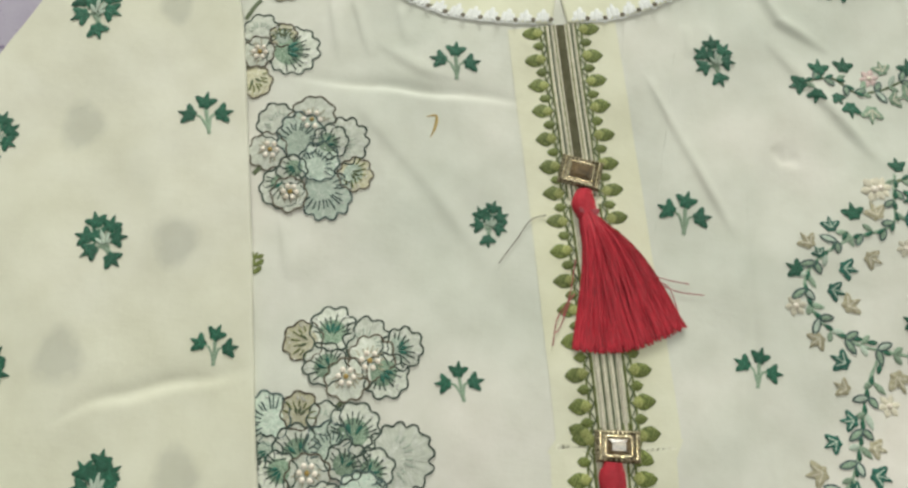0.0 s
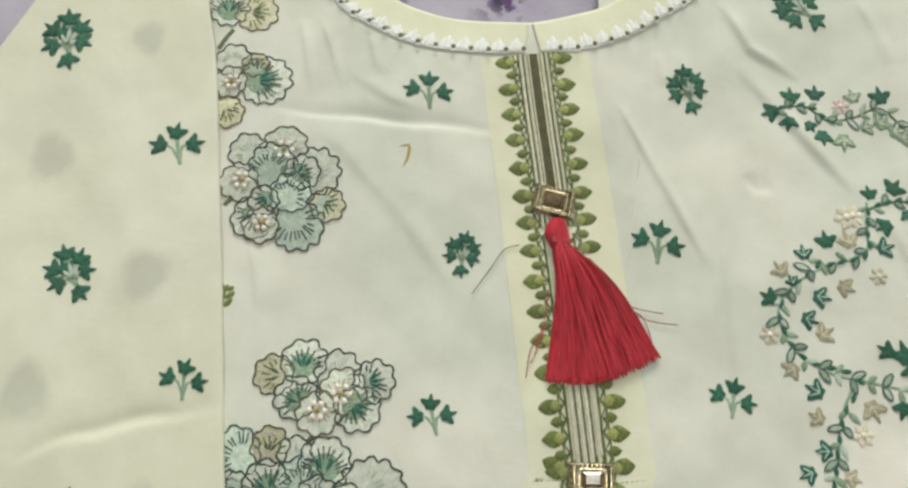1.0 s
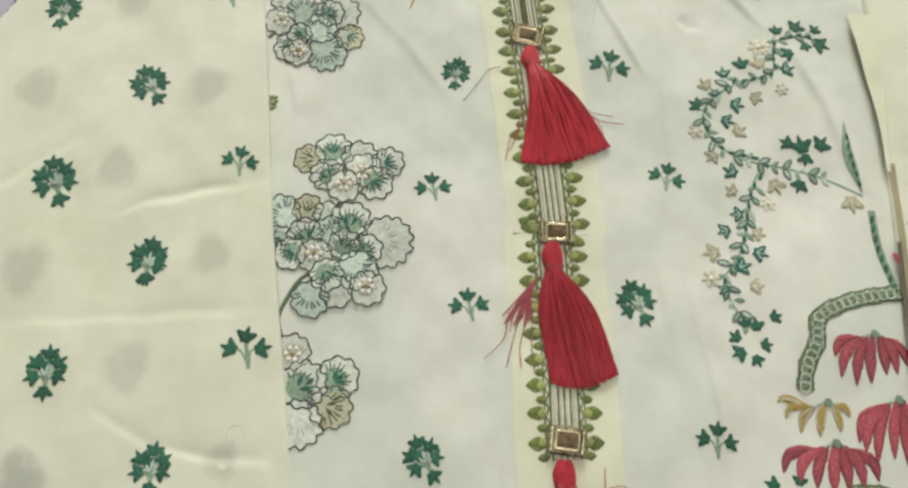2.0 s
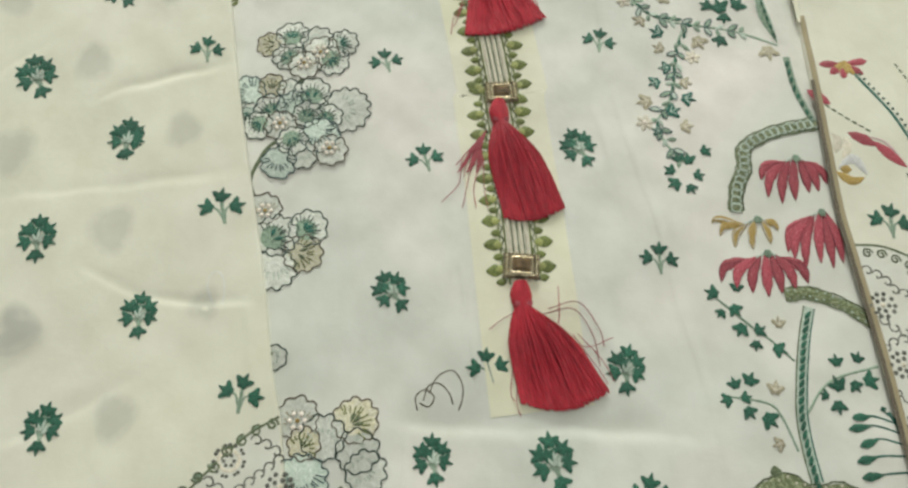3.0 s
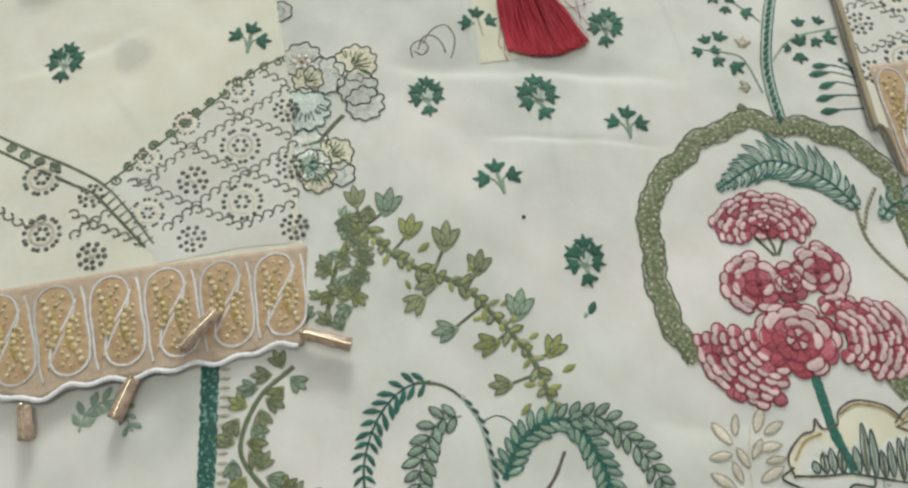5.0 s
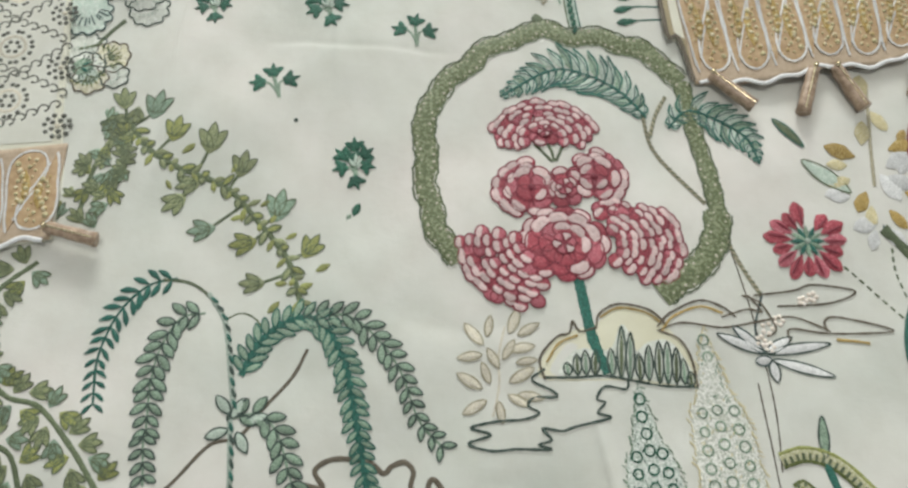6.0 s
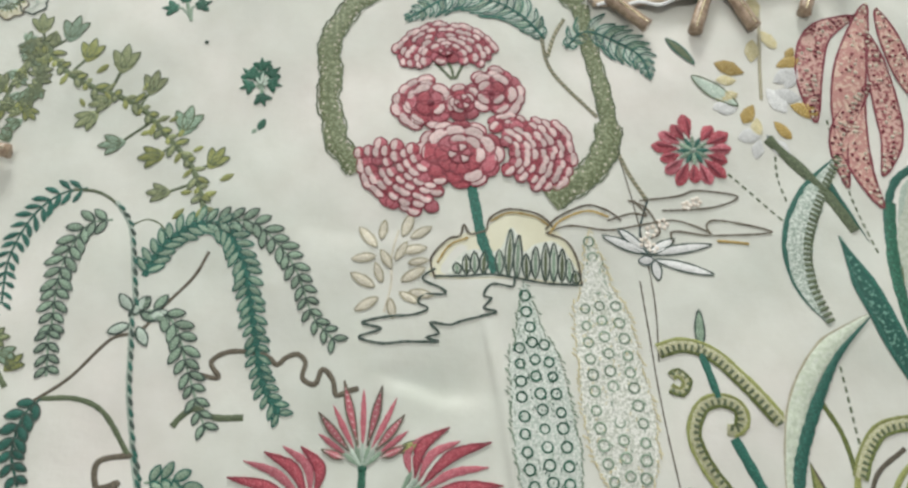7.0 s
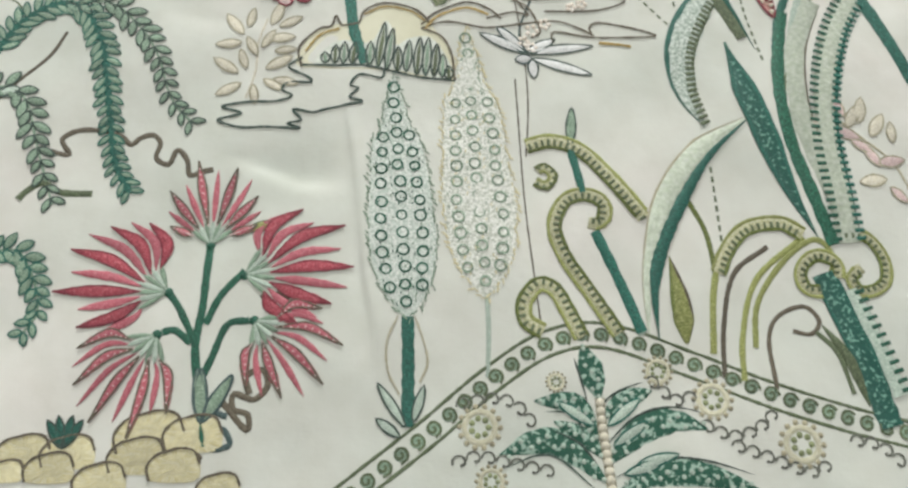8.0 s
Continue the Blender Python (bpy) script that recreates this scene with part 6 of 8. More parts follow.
# side lobes and small cluster
scale_fan(0.2110, -0.4050, 172, 262, (0.0390, 0.0345, 0.0300, 0.0255, 0.0210, 0.0165, 0.0120), 0.0030, RL, 3, 0.86)
scale_fan(0.2350, -0.4060, -42, 46, (0.0430, 0.0380, 0.0335, 0.0290, 0.0245, 0.0200, 0.0155), 0.0029, RL, 4, 0.72)
scale_fan(0.2460, -0.3925, 0, 150, (0.0100, 0.0062), 0.0028, RL, 5, 0.9)
# great centre bloom
rose_open(0.2220, -0.4055, 0.0100, ((0.0170, 0.0058, 12, 0.7), (0.0128, 0.0066, 9, 0.6), (0.0078, 0.0054, 8, 0.35)), RL, 0.86, 12)

# ---- mound, cave and stream under the tree ----
HILL = YELLOW


def outlined(name, line, mat, width, label, fill_mat=None, closed=False):
    s = Sew()
    if fill_mat:
        s.fill(line, fill_mat, 0.00008)
    s.strip(line, width, mat, lift=0.0004, closed=closed)
    return s.make(name, kurta, label)


MOUND = cloth("straw_tinted_cotton", "dcd8b6", "dcd9c0", "dedcca")
Sew().fill([(0.2100, -0.4730), (0.2090, -0.4630), (0.2160, -0.4530), (0.2260, -0.4490), (0.2350, -0.4460), (0.2460, -0.4370), (0.2590, -0.4390), (0.2670, -0.4450), (0.2750, -0.4550), (0.2810, -0.4660), (0.2810, -0.4750), (0.2460, -0.4730)], MOUND, 0.00006).make("mound", kurta, "pale straw stitched mound")
for line, m in (([(0.2100, -0.4730), (0.2080, -0.4630), (0.2160, -0.4530), (0.2220, -0.4510), (0.2240, -0.4450), (0.2270, -0.4500), (0.2350, -0.4480)], LINE_BROWN), ([(0.2350, -0.4480), (0.2370, -0.4410), (0.2460, -0.4360), (0.2590, -0.4380), (0.2650, -0.4420), (0.2680, -0.4460)], LINE_BROWN), ([(0.2370, -0.4430), (0.2460, -0.4380), (0.2590, -0.4400), (0.2660, -0.4450)], GOLDEN),
                ([(0.2650, -0.4490), (0.2740, -0.4530), (0.2790, -0.4620), (0.2810, -0.4750)], LINE_BROWN), ([(0.2640, -0.4470), (0.2710, -0.4400), (0.2850, -0.4340), (0.2960, -0.4370), (0.3020, -0.4420)], LINE_BROWN), ([(0.2660, -0.4490), (0.2720, -0.4420), (0.2850, -0.4370), (0.2960, -0.4400)], GOLDEN), ([(0.2100, -0.4720), (0.2240, -0.4720), (0.2370, -0.4710), (0.2510, -0.4730), (0.2650, -0.4750), (0.2810, -0.4750)], LINE),
                ([(0.2110, -0.4650), (0.2170, -0.4560), (0.2260, -0.4520)], GOLDEN)):
    outlined("mound_line", line, m, 0.0011, "stitched outline of the mound")
hollow = Sew().fill([(0.2180, -0.4720), (0.2210, -0.4620), (0.2280, -0.4580), (0.2370, -0.4590), (0.2420, -0.4570), (0.2470, -0.4460), (0.2500, -0.4490), (0.2530, -0.4590), (0.2580, -0.4550), (0.2670, -0.4530), (0.2740, -0.4590), (0.2790, -0.4740), (0.2510, -0.4720)], WASH, 0.0001, 0.00015).make("cave", kurta, "rock cave drawn in upright grey-green pillars")
FEET = [(0.2210, -0.4710), (0.2250, -0.4710), (0.2290, -0.4710), (0.2330, -0.4710), (0.2410, -0.4710), (0.2450, -0.4720), (0.2490, -0.4730), (0.2540, -0.4730), (0.2580, -0.4730), (0.2630, -0.4740), (0.2670, -0.4740), (0.2710, -0.4740), (0.2750, -0.4740), (0.2780, -0.4750)]
HEADS = [(0.2200, -0.4650), (0.2250, -0.4610), (0.2290, -0.4590), (0.2340, -0.4590), (0.2410, -0.4580), (0.2470, -0.4470), (0.2510, -0.4500), (0.2540, -0.4600), (0.2590, -0.4560), (0.2640, -0.4540), (0.2680, -0.4540), (0.2720, -0.4570), (0.2750, -0.4620), (0.2780, -0.4680)]
for i, (a, b_) in enumerate(zip(FEET, HEADS)):
    d, h = math.degrees(math.atan2(b_[1] - a[1], b_[0] - a[0])), math.hypot(b_[0] - a[0], b_[1] - a[1])
    s = Sew()
    s.strip(leaf_line(*a, d, h, 0.0042), 0.0009, LINE, lift=0.0005, closed=True, step=0.002)
    s.strip([a, go(*a, d, h * 0.9)], 0.0018, MOSS if i % 2 else SAGE, "leaf", lift=0.0004)
    s.make("pillar", hollow)
for line in ([(0.2640, -0.4490), (0.2760, -0.4450), (0.2950, -0.4470), (0.3120, -0.4440)], [(0.3060, -0.4310), (0.3150, -0.4350), (0.3210, -0.4470), (0.3160, -0.4510)], [(0.3120, -0.4310), (0.3320, -0.4280), (0.3420, -0.4250), (0.3620, -0.4280), (0.3490, -0.4340), (0.3230, -0.4360)], [(0.2950, -0.4420), (0.3080, -0.4380), (0.3150, -0.4390), (0.3090, -0.4310)], [(0.3120, -0.4440), (0.3280, -0.4410), (0.3390, -0.4440), (0.3470, -0.4480)], [(0.3460, -0.4480), (0.3450, -0.4430), (0.3520, -0.4410), (0.3760, -0.4480), (0.3470, -0.4490), (0.3280, -0.4470), (0.3270, -0.4530)]):
    outlined("hill_line", line, LINE_BROWN, 0.0010, "thin brown stitched hill line")
outlined("hill_line", [(0.3490, -0.4520), (0.3580, -0.4530), (0.3640, -0.4540)], GOLDEN, 0.0014, "faint golden stitch")
for line in ([(0.2100, -0.4680), (0.2040, -0.4730), (0.2130, -0.4780), (0.2150, -0.4810), (0.2050, -0.4810), (0.2020, -0.4850), (0.2070, -0.4880), (0.2000, -0.4910), (0.1880, -0.4920), (0.1760, -0.4950), (0.1850, -0.4980), (0.1750, -0.5020), (0.1850, -0.5050), (0.1960, -0.5040)],
             [(0.2480, -0.4730), (0.2470, -0.4770), (0.2370, -0.4760), (0.2330, -0.4820), (0.2370, -0.4830), (0.2330, -0.4880), (0.2390, -0.4900), (0.2230, -0.4940), (0.2170, -0.4960), (0.2080, -0.4950), (0.2120, -0.5000), (0.2060, -0.5020), (0.2120, -0.5040), (0.1960, -0.5040)]):
    outlined("stream_line", line, LINE, 0.0012, "zigzag dark outline of a stream")
q = stem("lily", [(0.3160, -0.4310), (0.3110, -0.4470), (0.3130, -0.4590)], 0.0012, LINE_TEAL, "white lily with dark outlines")
for tip, m in zip([(0.3000, -0.4460), (0.2920, -0.4500), (0.3280, -0.4510), (0.3460, -0.4540), (0.3450, -0.4700), (0.3180, -0.4730), (0.3090, -0.4630)], (LINE_TEAL, None, None, LINE, LINE, LINE, LINE_TEAL)):
    c = (0.3170, -0.4620) if tip[1] < -0.455 else (0.3140, -0.4590)
    d = math.degrees(math.atan2(tip[1] - c[1], tip[0] - c[0]))
    leaf(q, *c, d, math.hypot(tip[0] - c[0], tip[1] - c[1]), 0.0046, WHITE, m or LINE)
for x, y, r in [(0.3170, -0.4470, 0.0036), (0.3230, -0.4430, 0.0030), (0.3130, -0.4530, 0.0030), (0.3170, -0.4560, 0.0027), (0.3410, -0.4310, 0.0027), (0.3360, -0.4330, 0.0024)]:
    for i in range(5):
        Sew().dot(*go(x, y, 72 * i, r * 0.7), 0.0013, PEARL).make("sequin", q)
# ivory twigs
tw = stem("ivory_twig", [(0.1860, -0.4900), (0.1890, -0.4760), (0.1890, -0.4620), (0.1920, -0.4480)], 0.0010, CREAM, "ivory leafy twig")
for x, y, r, a in [(0.1800, -0.4550, 0.0090, 130), (0.1840, -0.4510, 0.0069, 80), (0.1950, -0.4490, 0.0090, 70), (0.2000, -0.4510, 0.0078, 30), (0.1790, -0.4620, 0.0078, 190), (0.1960, -0.4590, 0.0084, 10), (0.1920, -0.4620, 0.0072, 60), (0.1790, -0.4760, 0.0090, 150), (0.1840, -0.4730, 0.0069, 110), (0.1960, -0.4730, 0.0090, 30), (0.2000, -0.4800, 0.0078, -10), (0.1810, -0.4840, 0.0084, 210), (0.1890, -0.4850, 0.0069, -80), (0.1950, -0.4810, 0.0069, -30), (0.1880, -0.4660, 0.0072, 120), (0.1990, -0.4650, 0.0066, 10)]:
    leaf(tw, *go(x, y, a, -0.3 * r), a, r * 1.5, r * 0.5, CREAM, TAN)

# ---- olive vine with buds ----
OV = [(-0.0010, -0.3390), (0.0120, -0.3560), (0.0270, -0.3660), (0.0530, -0.3770), (0.0700, -0.3940), (0.0880, -0.4160), (0.0970, -0.4410)]
ov = stem("olive_vine", OV, 0.0030, MOSS, "olive vine with tulip-shaped buds")


def bud(parent, x, y, r, a, k):
    r *= 1.3
    m = (OLIVE_PALE, SAGE, LIME, OLIVE_PALE)[k % 4]
    s = Sew()
    for da, ln in ((0, 1.15), (38, 1.0), (-38, 1.0)):
        s.strip([go(x, y, a, -0.35 * r), go(*go(x, y, a + da, 0.5 * r), a, 0), go(x, y, a + da, ln * r)], r * 0.52, m, "leaf", lift=0.0001 + 0.0001 * (da == 0))
    for da, ln in ((0, 1.15), (38, 1.0), (-38, 1.0)) if r > 0.0058 else ((0, 1.15),):
        s.strip(leaf_line(*go(x, y, a + da, -0.1 * r), a + da, ln * 1.1 * r, 0.5 * r), 0.0006, MOSS, lift=0.0005, closed=True, step=0.002)
    s.make("bud", parent)


def stalk_to(parent, x, y, line):
    p = smooth(line, 0.003)
    q = p[np.argmin(np.hypot(p[:, 0] - x, p[:, 1] - y))]
    Sew().strip([tuple(q), (x, y)], 0.0016, MOSS).make("stalklet", parent)


for i, (x, y, r, a) in enumerate([(-0.0030, -0.3310, 0.0069, 100), (0.0130, -0.3350, 0.0090, 80), (0.0250, -0.3490, 0.0078, 80), (0.0440, -0.3550, 0.0090, 85), (0.0610, -0.3690, 0.0078, 80), (0.0810, -0.3920, 0.0090, 80), (0.0970, -0.4120, 0.0072, 60), (0.0380, -0.3750, 0.0066, 200), (0.0320, -0.3840, 0.0072, 220), (0.0480, -0.4000, 0.0072, 190), (0.0690, -0.4070, 0.0072, 190), (0.0750, -0.4280, 0.0064, 180)]):
    stalk_to(ov, x, y, OV)
    bud(ov, x, y, r, a, i)
for i, (x, y, r, a) in enumerate([(0.0300, -0.3590, 0.0062, 40), (0.0240, -0.3740, 0.0044, -60), (0.0560, -0.3700, 0.0048, 60), (0.0720, -0.3880, 0.0048, 30), (0.0640, -0.3930, 0.0048, 200), (0.0860, -0.4050, 0.0048, 30), (0.1020, -0.4220, 0.0060, 30), (0.0940, -0.4310, 0.0060, 20), (0.0860, -0.4370, 0.0060, 230), (0.0890, -0.4280, 0.0048, 180), (0.0780, -0.3970, 0.0048, 60)]):
    leaf(ov, x, y, a, r * 1.3, r * 0.6, LIME)
for i, (x, y, a) in enumerate(along(OV, 0.0058)):
    for e in (1, -1):
        d = math.degrees(a) + e * (55 + 20 * math.sin(2.3 * i + e))
        leaf(ov, x, y, d, 0.0062 + 0.002 * math.sin(1.9 * i), 0.0030, (LIME, OLIVE_PALE)[(i + (e > 0)) % 2], MOSS if i % 2 else None)
MASS = [(-0.0010, -0.3390), (-0.0090, -0.3590), (-0.0130, -0.3760), (-0.0150, -0.3950)]
mass = stem("leafy_bough", MASS, 0.0024, MOSS, "dense olive leafy bough")
rnd = random.Random(5)
for i in range(46):
    t = (i + rnd.random()) / 46
    p = smooth(MASS, 0.002)
    x, y = p[int(t * (len(p) - 1))]
    x, y = x + rnd.uniform(-0.013, 0.020) * (0.4 + t * 0.6), y + rnd.uniform(-0.008, 0.008)
    bud(mass, x, y, rnd.uniform(0.0038, 0.0054), rnd.uniform(0, 360), i)
MASS2 = [(-0.0300, -0.4190), (-0.0450, -0.4340), (-0.0520, -0.4540), (-0.0480, -0.4670), (-0.0310, -0.4830), (-0.0150, -0.4880), (0.0030, -0.5060), (0.0180, -0.5260)]
mass2 = stem("leafy_bough", MASS2, 0.0024, MOSS, "olive bough with round leaves")
for i, (x, y, a) in enumerate(along(MASS2, 0.0080)):
    for e in (1, -1):
        bud(mass2, *go(x, y, math.degrees(a) + 90 * e, 0.0050), 0.0054, math.degrees(a) + e * 60 + 50 * math.sin(3.7 * i + e), i + e)
MASS3 = [(-0.0560, -0.4860), (-0.0430, -0.5010), (-0.0240, -0.5080), (-0.0150, -0.5260)]
mass3 = stem("leafy_bough", MASS3, 0.0024, MOSS, "olive bough with round leaves")
for i, (x, y, a) in enumerate(along(MASS3, 0.0084)):
    for e in (1, -1):
        bud(mass3, *go(x, y, math.degrees(a) + 90 * e, 0.0050), 0.0054, math.degrees(a) + e * 60 + 50 * math.sin(2.7 * i + e), i + e)
BAND = [(-0.0700, -0.4190), (-0.0680, -0.4540), (-0.0660, -0.4910), (-0.0660, -0.5160)]
bd = Sew().strip(BAND, 0.0085, TEAL_STITCH).make("teal_band", kurta, "teal braided band with fringe stitches")
for x, y, a in along(beside(BAND, 0.0065), 0.0044):
    leaf(bd, *go(x, y, math.degrees(a) + 90, -0.002), math.degrees(a) + 90, 0.0055, 0.0018, TAN, name="fringe_stitch")
frond([(-0.1290, -0.4500), (-0.1250, -0.4390), (-0.1130, -0.4360), (-0.1040, -0.4500)], 0.008, 0.004, SAGE, None, 0.005, "pale sage sprig", name="pale_sprig")

# ---- willow-like fern ----
TR = [(0.0520, -0.4330), (0.0610, -0.4460), (0.0650, -0.4600), (0.0680, -0.4760), (0.0700, -0.4870)] + [(0.0690, -0.4900), (0.0710, -0.5070), (0.0730, -0.5280), (0.0780, -0.5540), (0.0820, -0.5690)]
Sew().strip([(0.0770, -0.5500), (0.0820, -0.5660), (0.0850, -0.5870), (0.0870, -0.6020)], 0.0022, MINT).make("trunk_foot", kurta, "pale lower trunk of the willow-like plant")
for i, (x, y, a) in enumerate(along([(0.0770, -0.5500), (0.0820, -0.5660), (0.0850, -0.5870), (0.0870, -0.6020)], 0.0052)):
    leaf(kurta, x, y, math.degrees(a) + 18, 0.005, 0.0018, LINE if i % 2 else TEAL, name="twist_stitch", lift=0.0006)
wl = stem("willow_trunk", TR, 0.0024, MINT, "willow-like plant trunk with dark twist stitches")
Sew().strip([(0.0300, -0.4270), (0.0420, -0.4280), (0.0520, -0.4340), (0.0620, -0.4460)], 0.0016, MOSS).make("branch", wl)
for i, (x, y, a) in enumerate(along(TR, 0.0052)):
    leaf(wl, x, y, math.degrees(a) + 18, 0.005, 0.0018, LINE if i % 2 else TEAL, name="twist", lift=0.0006)
frond([(0.0370, -0.4260), (0.0240, -0.4300), (0.0120, -0.4440), (0.0060, -0.4650), (0.0080, -0.4870)], 0.0088, 0.0030, TEAL, None, 0.0052, "drooping dark teal frond")
frond([(0.0520, -0.4430), (0.0410, -0.4460), (0.0340, -0.4600), (0.0320, -0.4760), (0.0330, -0.5000)] + [(0.0320, -0.4990), (0.0350, -0.5210)], 0.0092, 0.0040, SAGE, LINE, 0.0056, "drooping sage frond with dark outlines", 52)
frond([(0.0720, -0.4730), (0.0790, -0.4570), (0.0930, -0.4460), (0.1070, -0.4480), (0.1180, -0.4650), (0.1230, -0.4840), (0.1270, -0.5020)] + [(0.1320, -0.5230), (0.1410, -0.5380)], 0.0094, 0.0034, SAGE, TEAL, 0.0048, "drooping dense teal frond", 50, 0.0034, TEAL)
frond([(0.0950, -0.4450), (0.1180, -0.4440), (0.1320, -0.4540), (0.1440, -0.4700), (0.1530, -0.4920), (0.1640, -0.5040)], 0.0090, 0.0038, SAGE, LINE, 0.0060, "drooping sage frond with dark outlines", 45)
frond([(0.0700, -0.4920), (0.0820, -0.4900), (0.0910, -0.4990), (0.0970, -0.5150), (0.1030, -0.5310), (0.1090, -0.5450)], 0.0092, 0.0040, SAGE, LINE, 0.0062, "drooping sage frond with dark outlines", 45)
Sew().strip([(0.0620, -0.4460), (0.0690, -0.4430), (0.0760, -0.4460), (0.0810, -0.4530)], 0.0008, MOSS).make("tendril", wl)
Sew().strip([(0.1010, -0.4600), (0.0950, -0.4730), (0.0830, -0.4880), (0.0740, -0.5000)] + [(0.0610, -0.5040), (0.0460, -0.5210), (0.0320, -0.5320)], 0.0016, LINE_BROWN).make("tendril", wl, "thin brown tendril")
for x, y, a in [(*p, d) for p, d in zip([(0.0700, -0.4920), (0.0690, -0.4970), (0.0730, -0.4980), (0.0760, -0.4940), (0.0690, -0.4900)], (60, 200, -60, 20, 130))]:
    leaf(wl, x, y, a, 0.0105, 0.0046, MINT, LINE)
frond([(0.0350, -0.5310), (0.0290, -0.5390), (0.0270, -0.5540), (0.0320, -0.5690)], 0.0085, 0.0042, TEAL, LINE, 0.0056, "drooping teal frond")
Sew().strip([(0.0350, -0.5310), (0.0500, -0.5310), (0.0630, -0.5370), (0.0760, -0.5550)], 0.0024, MOSS).make("branch", wl)
frond([(0.0850, -0.5670), (0.0980, -0.5660), (0.1060, -0.5760), (0.1110, -0.5910), (0.1060, -0.6020)], 0.0085, 0.0040, SAGE, TEAL, 0.0050, "short sage frond")
WAVE = [(0.1040, -0.5200), (0.1120, -0.5210), (0.1080, -0.5140), (0.1160, -0.5090), (0.1310, -0.5100), (0.1380, -0.5150), (0.1410, -0.5120), (0.1470, -0.5100), (0.1510, -0.5140), (0.1500, -0.5210), (0.1560, -0.5240), (0.1590, -0.5170), (0.1640, -0.5220), (0.1660, -0.5290), (0.1720, -0.5270), (0.1760, -0.5260)]
Sew().strip(WAVE, 0.0024, LINE_BROWN).make("ripple_line", kurta, "wavy brown couched line")
Sew().strip([(0.0940, -0.5430), (0.0970, -0.5390), (0.1030, -0.5350), (0.1120, -0.5390), (0.1250, -0.5390)], 0.0030, MOSS).make("ripple_line", kurta, "wavy olive couched line")
Sew().strip([(0.0800, -0.5550), (0.0640, -0.5580), (0.0650, -0.5690), (0.0740, -0.5670), (0.0600, -0.5770), (0.0560, -0.5820), (0.0640, -0.5870), (0.0550, -0.5890), (0.0660, -0.5930), (0.0550, -0.6020)], 0.0026, LINE_BROWN).make("ripple_line", kurta, "wavy brown couched line")
Sew().strip([(0.2030, -0.5820), (0.2070, -0.5860), (0.2120, -0.5880), (0.2140, -0.5830), (0.2090, -0.5810)], 0.0020, LINE_BROWN).make("ripple_line", kurta)
Sew().strip([(0.2020, -0.6230), (0.2000, -0.6160), (0.2060, -0.6130), (0.2090, -0.6190), (0.2040, -0.6250), (0.1960, -0.6230), (0.1960, -0.6290), (0.2020, -0.6310), (0.2020, -0.6370), (0.1930, -0.6280), (0.1910, -0.6260)], 0.0026, LINE_BROWN).make("ripple_line", kurta, "wavy brown couched line")
Sew().strip([(0.1940, -0.6320), (0.1860, -0.6310), (0.1870, -0.6440), (0.1960, -0.6430), (0.1930, -0.6370), (0.1880, -0.6380)], 0.0024, LINE_TEAL).make("ripple_line", kurta)
Sew().strip([(0.1760, -0.6440), (0.1850, -0.6480), (0.1820, -0.6500), (0.1760, -0.6460), (0.1850, -0.6440), (0.1790, -0.6420)], 0.0024, LINE_BROWN).make("ripple_line", kurta)

# ---- thistle plant ----
th = stem("thistle_stem", [(0.1790, -0.5590), (0.1790, -0.5730), (0.1790, -0.5880), (0.1780, -0.6050), (0.1820, -0.6260), (0.1860, -0.6440)], 0.0034, GREEN, "dark green stem of the thistle plant")
for line in ([(0.1630, -0.5810), (0.1690, -0.5880), (0.1760, -0.6000), (0.1780, -0.6050)], [(0.1950, -0.5720), (0.1860, -0.5830), (0.1810, -0.5950)], [(0.1640, -0.5990), (0.1690, -0.5980), (0.1760, -0.6030)], [(0.1990, -0.5930), (0.1900, -0.5950), (0.1850, -0.6090), (0.1820, -0.6170)]):
    Sew().strip(line, 0.0030, GREEN).make("branch", th)
for tip in [(0.1760, -0.6180), (0.1770, -0.6140), (0.1910, -0.6200), (0.1890, -0.6230)]:
    leaf(th, *(0.1840, -0.6350), math.degrees(math.atan2(tip[1] + 0.640, tip[0] - 0.180)), 0.022, 0.0050, SAGE, LINE_TEAL)


